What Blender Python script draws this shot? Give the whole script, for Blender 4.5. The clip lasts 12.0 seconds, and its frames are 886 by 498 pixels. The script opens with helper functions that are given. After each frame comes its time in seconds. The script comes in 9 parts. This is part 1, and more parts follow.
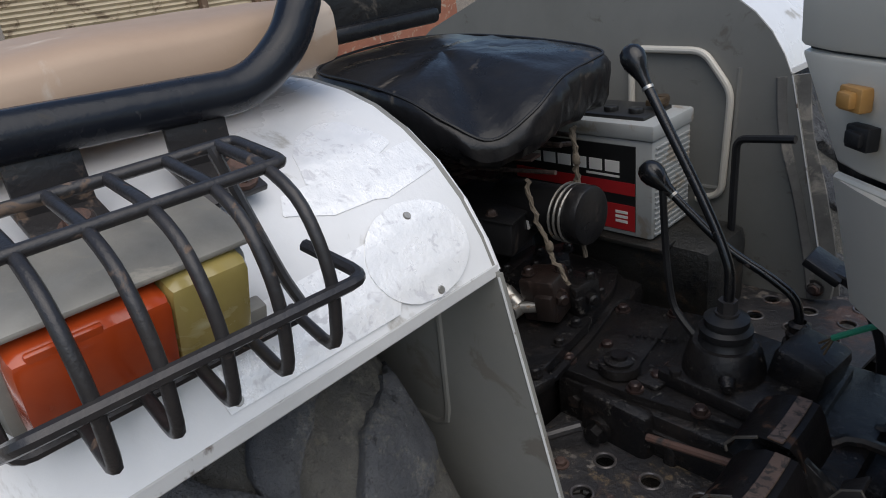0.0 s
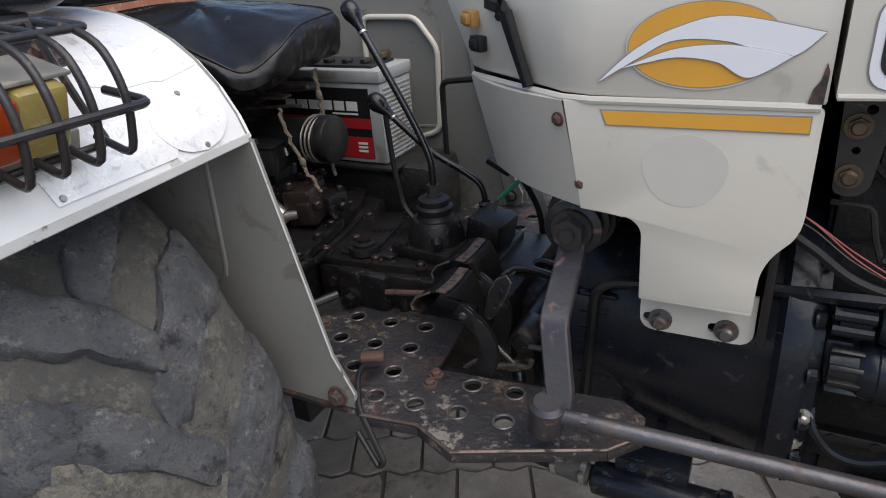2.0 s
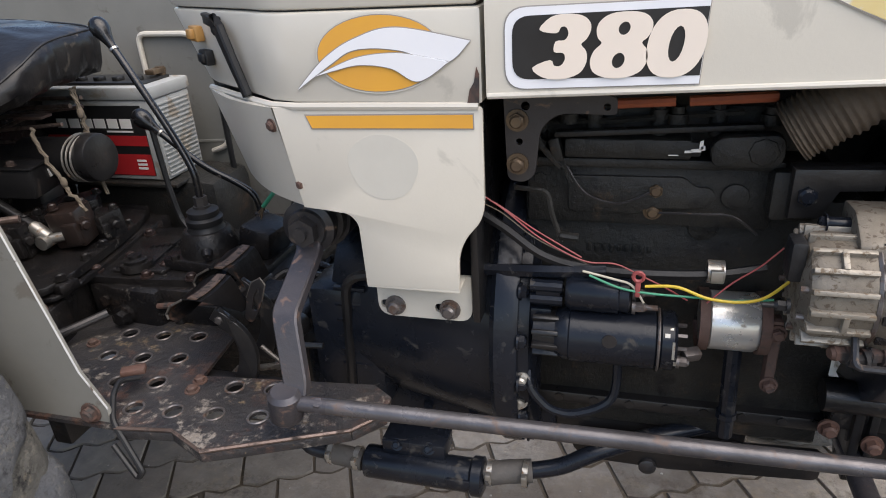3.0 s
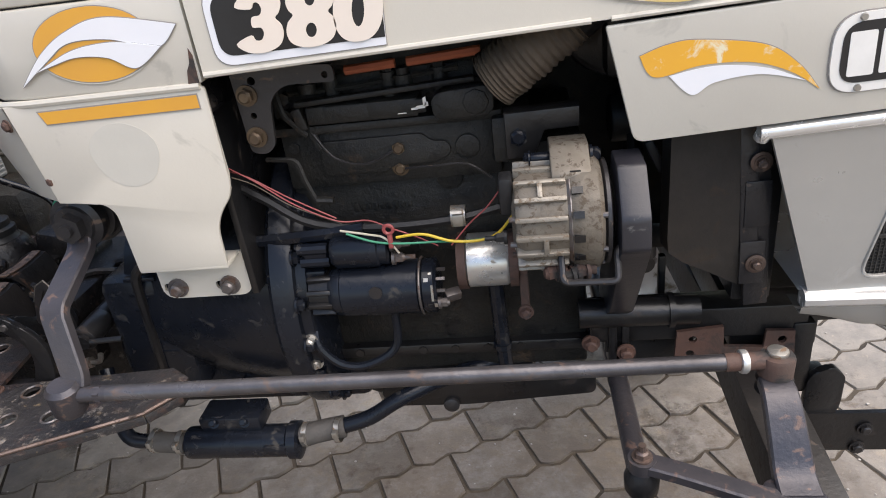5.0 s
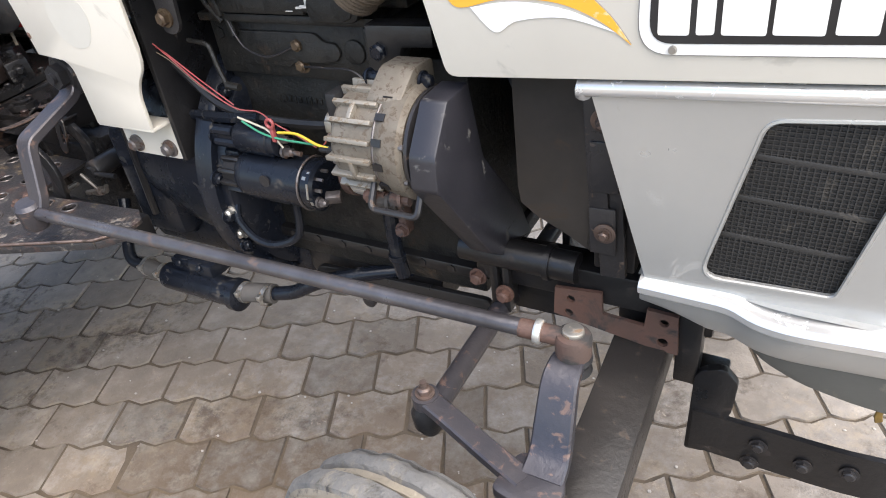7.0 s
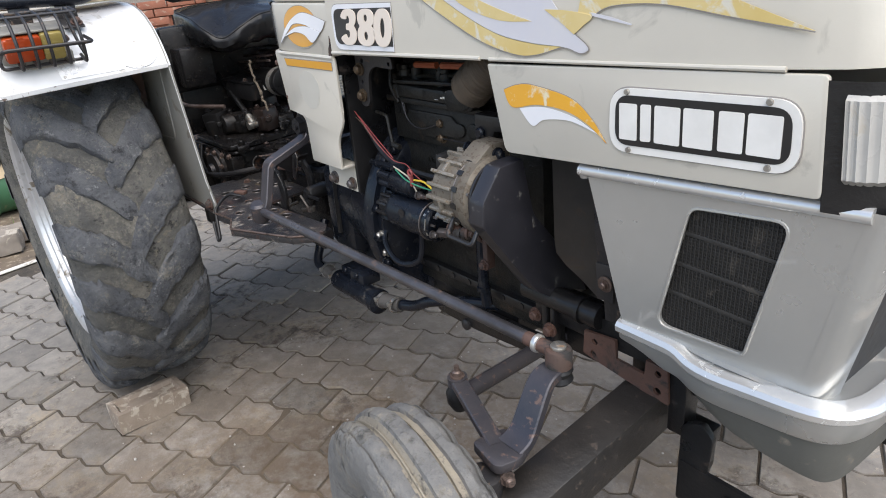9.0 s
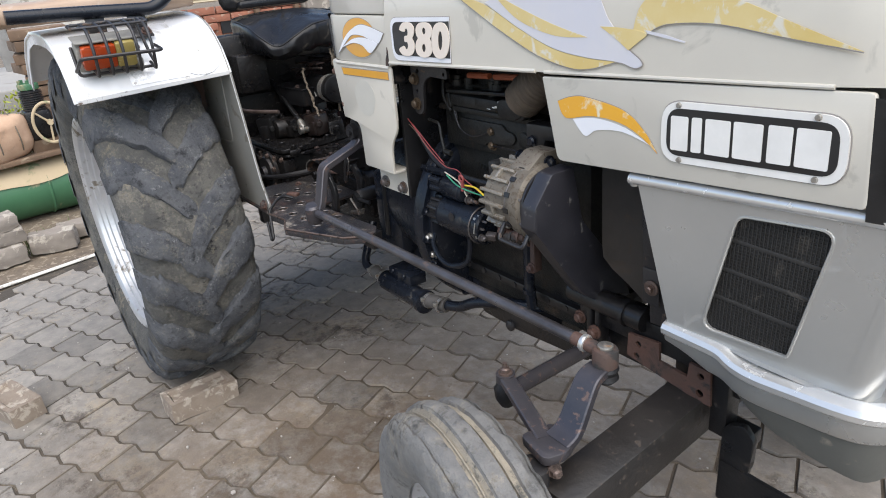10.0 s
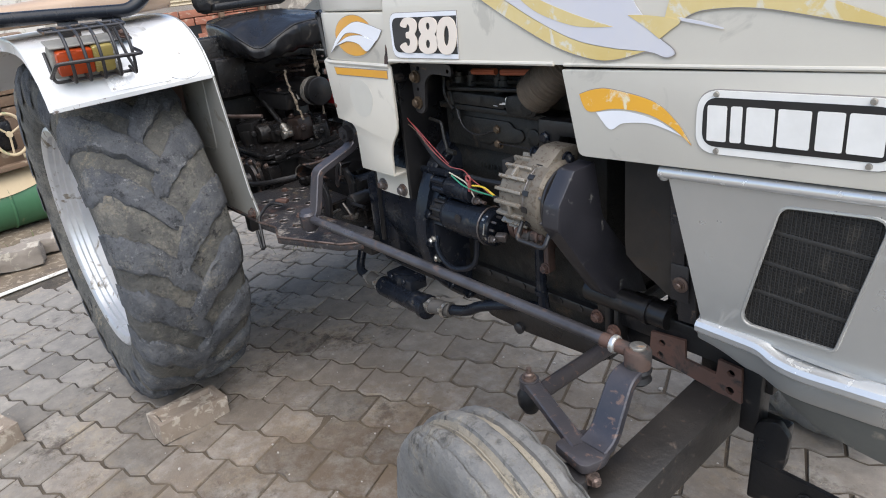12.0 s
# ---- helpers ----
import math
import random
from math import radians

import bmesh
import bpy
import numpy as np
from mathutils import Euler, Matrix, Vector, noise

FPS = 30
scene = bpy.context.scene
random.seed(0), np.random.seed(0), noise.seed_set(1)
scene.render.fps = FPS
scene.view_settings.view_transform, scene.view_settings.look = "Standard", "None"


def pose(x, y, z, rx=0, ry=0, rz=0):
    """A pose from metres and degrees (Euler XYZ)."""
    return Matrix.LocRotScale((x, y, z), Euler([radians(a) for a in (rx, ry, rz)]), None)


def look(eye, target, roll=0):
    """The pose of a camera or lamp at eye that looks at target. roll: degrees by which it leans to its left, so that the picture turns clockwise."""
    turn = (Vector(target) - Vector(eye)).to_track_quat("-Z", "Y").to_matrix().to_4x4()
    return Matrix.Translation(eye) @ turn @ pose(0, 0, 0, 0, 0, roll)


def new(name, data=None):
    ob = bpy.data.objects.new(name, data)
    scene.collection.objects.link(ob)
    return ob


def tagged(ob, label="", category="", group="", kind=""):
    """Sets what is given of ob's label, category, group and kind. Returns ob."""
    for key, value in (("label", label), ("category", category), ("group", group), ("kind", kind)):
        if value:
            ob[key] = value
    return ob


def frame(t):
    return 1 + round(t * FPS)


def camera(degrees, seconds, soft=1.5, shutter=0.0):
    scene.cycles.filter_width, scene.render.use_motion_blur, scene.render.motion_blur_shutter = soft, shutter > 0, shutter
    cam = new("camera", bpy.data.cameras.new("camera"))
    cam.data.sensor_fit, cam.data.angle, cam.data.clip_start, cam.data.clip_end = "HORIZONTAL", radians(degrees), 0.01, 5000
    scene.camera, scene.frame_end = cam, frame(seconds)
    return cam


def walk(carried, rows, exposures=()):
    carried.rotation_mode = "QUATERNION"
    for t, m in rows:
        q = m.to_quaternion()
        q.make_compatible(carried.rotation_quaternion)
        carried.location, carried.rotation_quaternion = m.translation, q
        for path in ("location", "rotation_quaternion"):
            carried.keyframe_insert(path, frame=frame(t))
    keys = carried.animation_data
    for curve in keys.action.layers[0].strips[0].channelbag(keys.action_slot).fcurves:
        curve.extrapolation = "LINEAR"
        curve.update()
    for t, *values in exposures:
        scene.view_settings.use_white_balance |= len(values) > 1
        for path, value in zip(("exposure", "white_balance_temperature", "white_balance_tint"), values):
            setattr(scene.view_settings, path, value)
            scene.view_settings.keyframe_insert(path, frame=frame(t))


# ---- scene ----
cam = camera(67.4, 12.0, 1.0)
SIZE = 1.1  # metres of the real place for one of the plan
PATH = [
    (0, (1.0691, -0.7473, 1.2382), (-0.1618, 0.3627, 0.4909), -7.4),
    (0.5, (1.2382, -0.7673, 1.2), (0.0073, 0.3627, 0.4827), -7.9),
    (1, (1.2827, -0.8082, 1.1945), (0.1164, 0.3864, 0.4755), -8.4),
    (1.5, (1.26, -0.8845, 1.1927), (0.1891, 0.3745, 0.4373), -9.2),
    (2, (1.2855, -0.9591, 1.1918), (0.5082, 0.4873, 0.4109), -4.3),
    (2.5, (1.3645, -0.9655, 1.1836), (0.7927, 0.5727, 0.4009), -5.0),
    (3, (1.4718, -0.9536, 1.1845), (1.0091, 0.6291, 0.4182), -3.6),
    (3.2, (1.52, -0.9518, 1.1809), (1.0909, 0.6418, 0.4173), -2.3),
    (4.8, (1.6627, -0.9764, 1.1609), (1.3636, 0.6073, 0.3191), -6.9),
    (5, (1.6764, -0.9755, 1.1664), (1.4336, 0.6245, 0.3373), -7.7),
    (5.5, (1.7345, -0.9118, 1.15), (1.5436, 0.6518, 0.2427), -8.8),
    (6, (1.8327, -0.8427, 1.1536), (1.7182, 0.71, 0.2155), -6.8),
    (6.5, (1.9445, -0.8427, 1.1309), (1.5455, 0.5791, 0.0709), -13.7),
    (7, (2.1209, -0.8282, 1.1518), (1.3173, 0.4364, 0.1209), -7.9),
    (7.2, (2.1709, -0.8509, 1.1591), (1.2227, 0.3918, 0.2318), -6.7),
    (8.8, (2.4855, -0.9345, 1.1918), (1.1945, 0.1136, 0.4573), -4.5),
    (9, (2.4909, -0.9291, 1.1945), (1.1736, 0.0791, 0.4491), -5.4),
    (9.5, (2.5118, -0.9545, 1.1955), (1.1527, -0.01, 0.4427), -5.0),
    (10, (2.5109, -0.9891, 1.2145), (1.1382, -0.0418, 0.49), -5.3),
    (10.5, (2.4764, -1.0118, 1.2164), (1.1245, -0.0791, 0.4364), -7.6),
    (11, (2.4355, -1.0255, 1.2091), (1.0882, -0.0445, 0.4827), -9.5),
    (11.5, (2.41, -1.0227, 1.2073), (1.1182, 0.0173, 0.4627), -8.3),
    (12, (2.4255, -1.0273, 1.2045), (1.1073, -0.0073, 0.4782), -6.1),
]
walk(cam, [(t, look(Vector(eye) * SIZE, Vector(target) * SIZE, roll)) for t, eye, target, roll in PATH], ((0.0, -0.15, 6500, 9), (0.5, 0.05, 6500, 9), (1.5, 0.28, 6600, 10), (2.2, 0.4, 6700, 11), (3.0, 0.83, 6900, 12), (5.5, 0.98, 7000, 13), (6.5, 1.28, 6900, 12), (7.0, 1.5, 6800, 11), (9.0, 0.75, 6600, 9), (12.0, 0.83, 6500, 9)))

# ---- small mesh tools ----
def V(*a):
    return Vector(a)


def frame_of(d):
    """A matrix whose z runs along d."""
    return Vector(d).to_track_quat("Z", "Y").to_matrix().to_4x4()


def box(bm, c, s, rot=None, bevel=0.0):
    m = Matrix.Translation(c) @ (rot or Matrix.Identity(4)) @ Matrix.Diagonal((*s, 1))
    r = bmesh.ops.create_cube(bm, size=1, matrix=m)
    if bevel:
        es = list({e for v in r["verts"] for e in v.link_edges})
        bmesh.ops.bevel(bm, geom=es, offset=bevel, segments=2, affect="EDGES", profile=0.5)
    return bm


def cyl(bm, a, b, r, r2=None, seg=20, bevel=0.0):
    a, b = Vector(a), Vector(b)
    d = b - a
    m = Matrix.Translation((a + b) / 2) @ frame_of(d)
    q = bmesh.ops.create_cone(bm, cap_ends=True, segments=seg, radius1=r, radius2=r if r2 is None else r2, depth=d.length, matrix=m)
    if bevel:
        caps = [f for f in {f for v in q["verts"] for f in v.link_faces} if len(f.verts) == seg]
        es = list({e for f in caps for e in f.edges})
        bmesh.ops.bevel(bm, geom=es, offset=bevel, segments=2, affect="EDGES", profile=0.5)
    return bm


def smooth_path(pts, n=6, closed=False):
    """Points of a smooth curve through pts."""
    p = [Vector(q) for q in pts]
    out = []
    m = len(p)
    for i in range(m if closed else m - 1):
        a, b = p[(i - 1) % m if closed else max(i - 1, 0)], p[i]
        c, d = p[(i + 1) % m], p[(i + 2) % m if closed else min(i + 2, m - 1)]
        for k in range(n):
            t = k / n
            out.append(0.5 * ((2 * b) + (c - a) * t + (2 * a - 5 * b + 4 * c - d) * t * t + (3 * b - a - 3 * c + d) * t ** 3))
    if not closed:
        out.append(p[-1])
    return out


def corner_path(pts, r=0.02, n=4):
    """A polyline with its corners rounded."""
    p = [Vector(q) for q in pts]
    out = [p[0]]
    for a, b, c in zip(p, p[1:], p[2:]):
        u, v = (a - b), (c - b)
        k = min(r, u.length * 0.45, v.length * 0.45)
        s, e = b + u.normalized() * k, b + v.normalized() * k
        for i in range(n + 1):
            t = i / n
            out.append(s * (1 - t) ** 2 + b * 2 * t * (1 - t) + e * t * t)
    out.append(p[-1])
    return out


def tube(bm, pts, r, seg=10, closed=False, radii=None):
    p = [Vector(q) for q in pts]
    n = len(p)
    rings = []
    up = None
    for i in range(n):
        a, b = p[i - 1] if (i or closed) else p[0], p[(i + 1) % n] if (i < n - 1 or closed) else p[-1]
        d = (b - a).normalized()
        if up is None:
            up = d.orthogonal().normalized()
        up = (up - d * up.dot(d)).normalized()
        w = d.cross(up)
        rr = radii[i] if radii else r
        rings.append([bm.verts.new(p[i] + (up * math.cos(k * math.tau / seg) + w * math.sin(k * math.tau / seg)) * rr) for k in range(seg)])
    for i in range(n if closed else n - 1):
        q, s = rings[i], rings[(i + 1) % n]
        for k in range(seg):
            bm.faces.new((q[k], q[(k + 1) % seg], s[(k + 1) % seg], s[k]))
    if not closed:
        bm.faces.new(rings[0][::-1])
        bm.faces.new(rings[-1])
    return bm


def lathe(bm, prof, centre, axis, seg=48, wobble=None):
    """prof: (along the axis, radius) pairs, turned round the axis."""
    m = Matrix.Translation(centre) @ frame_of(axis)
    rings = []
    for h, r in prof:
        if r < 1e-5:
            rings.append([bm.verts.new(m @ V(0, 0, h))])
        else:
            rings.append([bm.verts.new(m @ V(r * math.cos(k * math.tau / seg), r * math.sin(k * math.tau / seg), h)) for k in range(seg)])
    for a, b in zip(rings, rings[1:]):
        for k in range(seg):
            j = (k + 1) % seg
            if len(a) == 1 and len(b) > 1:
                bm.faces.new((a[0], b[j], b[k]))
            elif len(b) == 1 and len(a) > 1:
                bm.faces.new((a[k], a[j], b[0]))
            elif len(a) > 1:
                bm.faces.new((a[k], a[j], b[j], b[k]))
    return bm


def slab(bm, pts, thick, bevel=0.0, at=None, holes=()):
    """A flat outline of (u, v) pairs made thick; at: where it stands (u right, v up, thickness towards +z of the matrix)."""
    at = at or Matrix.Identity(4)
    lo = [bm.verts.new((u, v, 0)) for u, v in pts]
    es = [bm.edges.new((lo[i], lo[(i + 1) % len(lo)])) for i in range(len(lo))]
    for h in holes:
        hv = [bm.verts.new((u, v, 0)) for u, v in h]
        es += [bm.edges.new((hv[i], hv[(i + 1) % len(hv)])) for i in range(len(hv))]
    if holes:
        fs = [g for g in bmesh.ops.triangle_fill(bm, use_beauty=True, use_dissolve=False, edges=es)["geom"] if isinstance(g, bmesh.types.BMFace)]
    else:
        fs = [bm.faces.new(lo)]
    ext = bmesh.ops.extrude_face_region(bm, geom=fs)
    top = [g for g in ext["geom"] if isinstance(g, bmesh.types.BMVert)]
    for v in top:
        v.co.z += thick
    allv = {v for f in fs for v in f.verts} | set(top)
    if bevel:
        hard = [e for v in allv for e in v.link_edges if len(e.link_faces) == 2 and e.calc_face_angle(0) > 0.5 and abs(e.verts[0].co.z - e.verts[1].co.z) < 1e-6]
        r = bmesh.ops.bevel(bm, geom=list(set(hard)), offset=bevel, segments=2, affect="EDGES", profile=0.5)
        allv = {v for v in allv if v.is_valid} | set(r["verts"])
    for v in allv:
        v.co = at @ v.co
    return bm


# where slabs stand: facing the side of the tractor (u = x, v = z, thickness towards -y)
def side(y):
    return Matrix(((1, 0, 0, 0), (0, 0, -1, y), (0, 1, 0, 0), (0, 0, 0, 1)))


# lying flat (u = x, v = y, thickness upwards)
def flat(z):
    return Matrix.Translation((0, 0, z))


# facing forwards (u = y, v = z, thickness towards +x)
def front(x):
    return Matrix(((0, 0, 1, x), (1, 0, 0, 0), (0, 1, 0, 0), (0, 0, 0, 1)))


def round_pts(pts, r, n=4):
    """An outline with its corners rounded; r a number or one a corner."""
    p = [Vector((a, b, 0)) for a, b in pts]
    m = len(p)
    out = []
    for i in range(m):
        a, b, c = p[i - 1], p[i], p[(i + 1) % m]
        rr = r[i] if isinstance(r, (list, tuple)) else r
        if rr <= 0:
            out.append((b.x, b.y))
            continue
        u, v = a - b, c - b
        k = min(rr, u.length * 0.48, v.length * 0.48)
        s, e = b + u.normalized() * k, b + v.normalized() * k
        for j in range(n + 1):
            t = j / n
            q = s * (1 - t) ** 2 + b * 2 * t * (1 - t) + e * t * t
            out.append((q.x, q.y))
    return out


def ring_pts(cx, cy, r, n=14):
    return [(cx + r * math.cos(k * math.tau / n), cy + r * math.sin(k * math.tau / n)) for k in range(n)]


def hexbolt(bm, p, d, r=0.009, h=0.007, washer=True, stud=False):
    p, d = Vector(p), Vector(d).normalized()
    if washer:
        cyl(bm, p, p + d * h * 0.3, r * 1.35, seg=16)
    cyl(bm, p + d * h * 0.25, p + d * h, r, seg=6)
    cyl(bm, p + d * h, p + d * h * 1.25, r * 0.85, r * 0.6, seg=12)
    if stud:
        cyl(bm, p + d * h, p + d * h * 2.2, r * 0.5, seg=10)
    return bm


def roughen(bm, amount, size, seed=0.0):
    """Uneven casting or wear."""
    for v in bm.verts:
        v.co += noise.noise_vector(v.co / size + V(seed, 0, 0)) * amount


def mesh_of(name, bm, mats, sharp=35, recalc=True):
    if recalc:
        bmesh.ops.recalc_face_normals(bm, faces=bm.faces)
    for f in bm.faces:
        f.smooth = True
    lim = radians(sharp)
    for e in bm.edges:
        if len(e.link_faces) != 2 or e.calc_face_angle(0) > lim:
            e.smooth = False
    me = bpy.data.meshes.new(name)
    bm.to_mesh(me)
    bm.free()
    for m in mats if isinstance(mats, (list, tuple)) else [mats]:
        me.materials.append(m)
    return me


def ribbon(bm, pts, wide, thick, across):
    """A flat bar swept along pts; across: the direction of its width."""
    p = [Vector(q) for q in pts]
    c = Vector(across).normalized()
    rings = []
    for i, q in enumerate(p):
        d = (p[min(i + 1, len(p) - 1)] - p[max(i - 1, 0)]).normalized()
        w = (c - d * c.dot(d)).normalized()
        n = d.cross(w)
        ww = wide[i] if isinstance(wide, (list, tuple)) else wide
        h, t, b = ww / 2, thick / 2, min(0.0022, thick * 0.3)
        rings.append([bm.verts.new(q + w * x + n * y) for x, y in ((-h, -t + b), (-h, t - b), (-h + b, t), (h - b, t), (h, t - b), (h, -t + b), (h - b, -t), (-h + b, -t))])
    for a, b in zip(rings, rings[1:]):
        for k in range(8):
            bm.faces.new((a[k], a[(k + 1) % 8], b[(k + 1) % 8], b[k]))
    bm.faces.new(rings[0][::-1])
    bm.faces.new(rings[-1])
    return bm


def clusters(bm):
    """The separate pieces of a bmesh: sets of vertices whose boxes touch."""
    seen, isl = set(), []
    for v in bm.verts:
        if v in seen:
            continue
        stack, got = [v], []
        seen.add(v)
        while stack:
            q = stack.pop()
            got.append(q)
            for e in q.link_edges:
                w = e.other_vert(q)
                if w not in seen:
                    seen.add(w)
                    stack.append(w)
        lo = [min(q.co[k] for q in got) - 0.0008 for k in range(3)]
        hi = [max(q.co[k] for q in got) + 0.0008 for k in range(3)]
        isl.append((got, lo, hi))
    out = []
    for got, lo, hi in isl:
        hit = [o for o in out if all(o[1][k] <= hi[k] and lo[k] <= o[2][k] for k in range(3))]
        for o in hit:
            out.remove(o)
            got = got + o[0]
            lo = [min(a, b) for a, b in zip(lo, o[1])]
            hi = [max(a, b) for a, b in zip(hi, o[2])]
        out.append((got, lo, hi))
    return [o[0] for o in out]


def parts(name, bm, mats, parent, label="", sharp=35):
    """Each separate piece of the bmesh as an object of its own under parent."""
    made = []
    for vs in clusters(bm):
        one = bmesh.new()
        table = {v: one.verts.new(v.co) for v in vs}
        for f in {f for v in vs for f in v.link_faces}:
            one.faces.new([table[v] for v in f.verts])
        made.append(part(name, one, mats, parent, label, sharp))
    bm.free()
    return made


def part(name, bm, mats, parent, label="", sharp=35):
    """One mesh object under a thing or a part."""
    ob = new(name, mesh_of(name, bm, mats, sharp))
    if parent:
        ob.parent = parent
    if label:
        tagged(ob, label)
    return ob


def thing(name, label, category, group="", kind="", at=(0, 0, 0)):
    ob = new(name)
    ob.empty_display_size = 0.05
    ob.location = at
    return tagged(ob, label, category, group, kind)


def B():
    return bmesh.new()

# ---- sky and light ----
SUN_EL, SUN_ROT = radians(60), radians(112)
world = bpy.data.worlds.new("sky")
scene.world = world
world.use_nodes = True
wn_ = world.node_tree.nodes
sky = wn_.new("ShaderNodeTexSky")
sky.sky_type, sky.sun_disc, sky.sun_elevation, sky.sun_rotation = "NISHITA", False, SUN_EL, SUN_ROT
sky.air_density, sky.dust_density, sky.ozone_density = 1.0, 1.5, 1.5
world.node_tree.links.new(sky.outputs["Color"], wn_["Background"].inputs["Color"])
wn_["Background"].inputs["Strength"].default_value = 0.15
sun = new("sun", bpy.data.lights.new("sun", "SUN"))
sun.data.energy, sun.data.angle, sun.data.color = 2.6, radians(85), (1.0, 0.955, 0.89)
sd = V(math.sin(SUN_ROT) * math.cos(SUN_EL), math.cos(SUN_ROT) * math.cos(SUN_EL), math.sin(SUN_EL))
sun.matrix_basis = look(sd * 30, (0, 0, 0))


# ---- materials ----
def mat(name, c1, c2=None, rough=0.5, metal=0.0, scale=8.0, spots=None, spot_amt=0.0, spot_scale=20.0, bump=0.0, bump_scale=60.0, rough_var=0.1, coat=0.0, trans=0.0, detail=6.0, spot_rough=0.85, vary=0.0):
    """A painted, worn or raw surface: two tones in clouds, spots of a third (dirt, rust, bare metal), fine relief."""
    m = bpy.data.materials.new(name)
    m.use_nodes = True
    n, l = m.node_tree.nodes, m.node_tree.links
    p = n["Principled BSDF"]
    tc = n.new("ShaderNodeTexCoord")

    def tex(sc, det, dist=0.0):
        t = n.new("ShaderNodeTexNoise")
        t.inputs["Scale"].default_value, t.inputs["Detail"].default_value, t.inputs["Distortion"].default_value = sc, det, dist
        t.inputs["Roughness"].default_value = 0.62
        l.new(tc.outputs["Object"], t.inputs["Vector"])
        return t

    def ramp(src, lo, hi):
        r = n.new("ShaderNodeMapRange")
        r.inputs["From Min"].default_value, r.inputs["From Max"].default_value = lo, hi
        l.new(src, r.inputs["Value"])
        return r.outputs["Result"]

    def mix(f, a, b):
        x = n.new("ShaderNodeMix")
        x.data_type = "RGBA"
        l.new(f, x.inputs["Factor"])
        for s, v in (("A", a), ("B", b)):
            k = [i for i in x.inputs if i.name == s and i.type == "RGBA"][0]
            if isinstance(v, (tuple, list)):
                k.default_value = (*v, 1)
            else:
                l.new(v, k)
        return [o for o in x.outputs if o.type == "RGBA"][0]

    big = tex(scale, detail)
    col = mix(ramp(big.outputs["Fac"], 0.3, 0.7), c1, c2 or tuple(v * 0.8 for v in c1))
    rough_out = ramp(big.outputs["Fac"], 0.2, 0.8)
    rr = n.new("ShaderNodeMapRange")
    rr.inputs["To Min"].default_value, rr.inputs["To Max"].default_value = max(rough - rough_var, 0.03), min(rough + rough_var, 1)
    l.new(rough_out, rr.inputs["Value"])
    rsock = rr.outputs["Result"]
    if spots:
        sp = tex(spot_scale, 8.0, 0.6)
        f = ramp(sp.outputs["Fac"], 0.62 - spot_amt * 0.3, 0.68 - spot_amt * 0.22)
        col = mix(f, col, spots)
        mr = n.new("ShaderNodeMix")
        l.new(f, mr.inputs["Factor"])
        l.new(rsock, mr.inputs["A"])
        mr.inputs["B"].default_value = spot_rough
        rsock = mr.outputs["Result"]
        if metal:
            mm = n.new("ShaderNodeMapRange")
            mm.inputs["To Min"].default_value, mm.inputs["To Max"].default_value = metal, 0.1
            l.new(f, mm.inputs["Value"])
            l.new(mm.outputs["Result"], p.inputs["Metallic"])
    if vary:
        oi = n.new("ShaderNodeObjectInfo")
        hs = n.new("ShaderNodeHueSaturation")
        vr = n.new("ShaderNodeMapRange")
        vr.inputs["To Min"].default_value, vr.inputs["To Max"].default_value = 1 - vary, 1 + vary
        l.new(oi.outputs["Random"], vr.inputs["Value"])
        l.new(vr.outputs["Result"], hs.inputs["Value"])
        l.new(col, hs.inputs["Color"])
        col = hs.outputs["Color"]
    l.new(col, p.inputs["Base Color"])
    l.new(rsock, p.inputs["Roughness"])
    if metal and not spots:
        p.inputs["Metallic"].default_value = metal
    if coat:
        p.inputs["Coat Weight"].default_value, p.inputs["Coat Roughness"].default_value = coat, 0.12
    if trans:
        p.inputs["Transmission Weight"].default_value = trans
    if bump:
        bt = tex(bump_scale, 5.0)
        bp = n.new("ShaderNodeBump")
        bp.inputs["Strength"].default_value, bp.inputs["Distance"].default_value = min(bump, 1.0), 0.004
        l.new(bt.outputs["Fac"], bp.inputs["Height"])
        l.new(bp.outputs["Normal"], p.inputs["Normal"])
    return m


CREAM = mat("cream_paint", (0.605, 0.568, 0.49), (0.55, 0.513, 0.445), 0.33, scale=3.5, spots=(0.47, 0.44, 0.38), spot_amt=0.04, spot_scale=12, bump=0.05, bump_scale=240, coat=0.25, spot_rough=0.5)
GREYPAINT = mat("dull_grey_paint", (0.225, 0.219, 0.198), (0.172, 0.169, 0.153), 0.5, scale=4, spots=(0.15, 0.135, 0.115), spot_amt=0.06, spot_scale=16, bump=0.06, bump_scale=120)
SILVER = mat("silver_paint", (0.76, 0.765, 0.77), (0.64, 0.645, 0.65), 0.30, scale=5, spots=(0.40, 0.385, 0.355), spot_amt=0.08, spot_scale=14, bump=0.06, bump_scale=160, coat=0.2, spot_rough=0.5)
TRIM = mat("bright_trim", (0.77, 0.76, 0.735), (0.65, 0.64, 0.615), 0.22, metal=0.6, scale=7, spots=(0.55, 0.54, 0.52), spot_amt=0.05, spot_scale=40, bump=0.08, bump_scale=50, coat=0.3, spot_rough=0.4)
BLACK = mat("greasy_black_paint", (0.007, 0.007, 0.008), (0.016, 0.015, 0.015), 0.34, scale=11, spots=(0.035, 0.026, 0.021), spot_amt=0.06, spot_scale=22, bump=0.25, bump_scale=85, rough_var=0.14)
NAVY = mat("dark_blue_black_paint", (0.006, 0.008, 0.013), (0.011, 0.013, 0.018), 0.26, scale=10, spots=(0.05, 0.046, 0.042), spot_amt=0.03, spot_scale=40, bump=0.14, bump_scale=90)
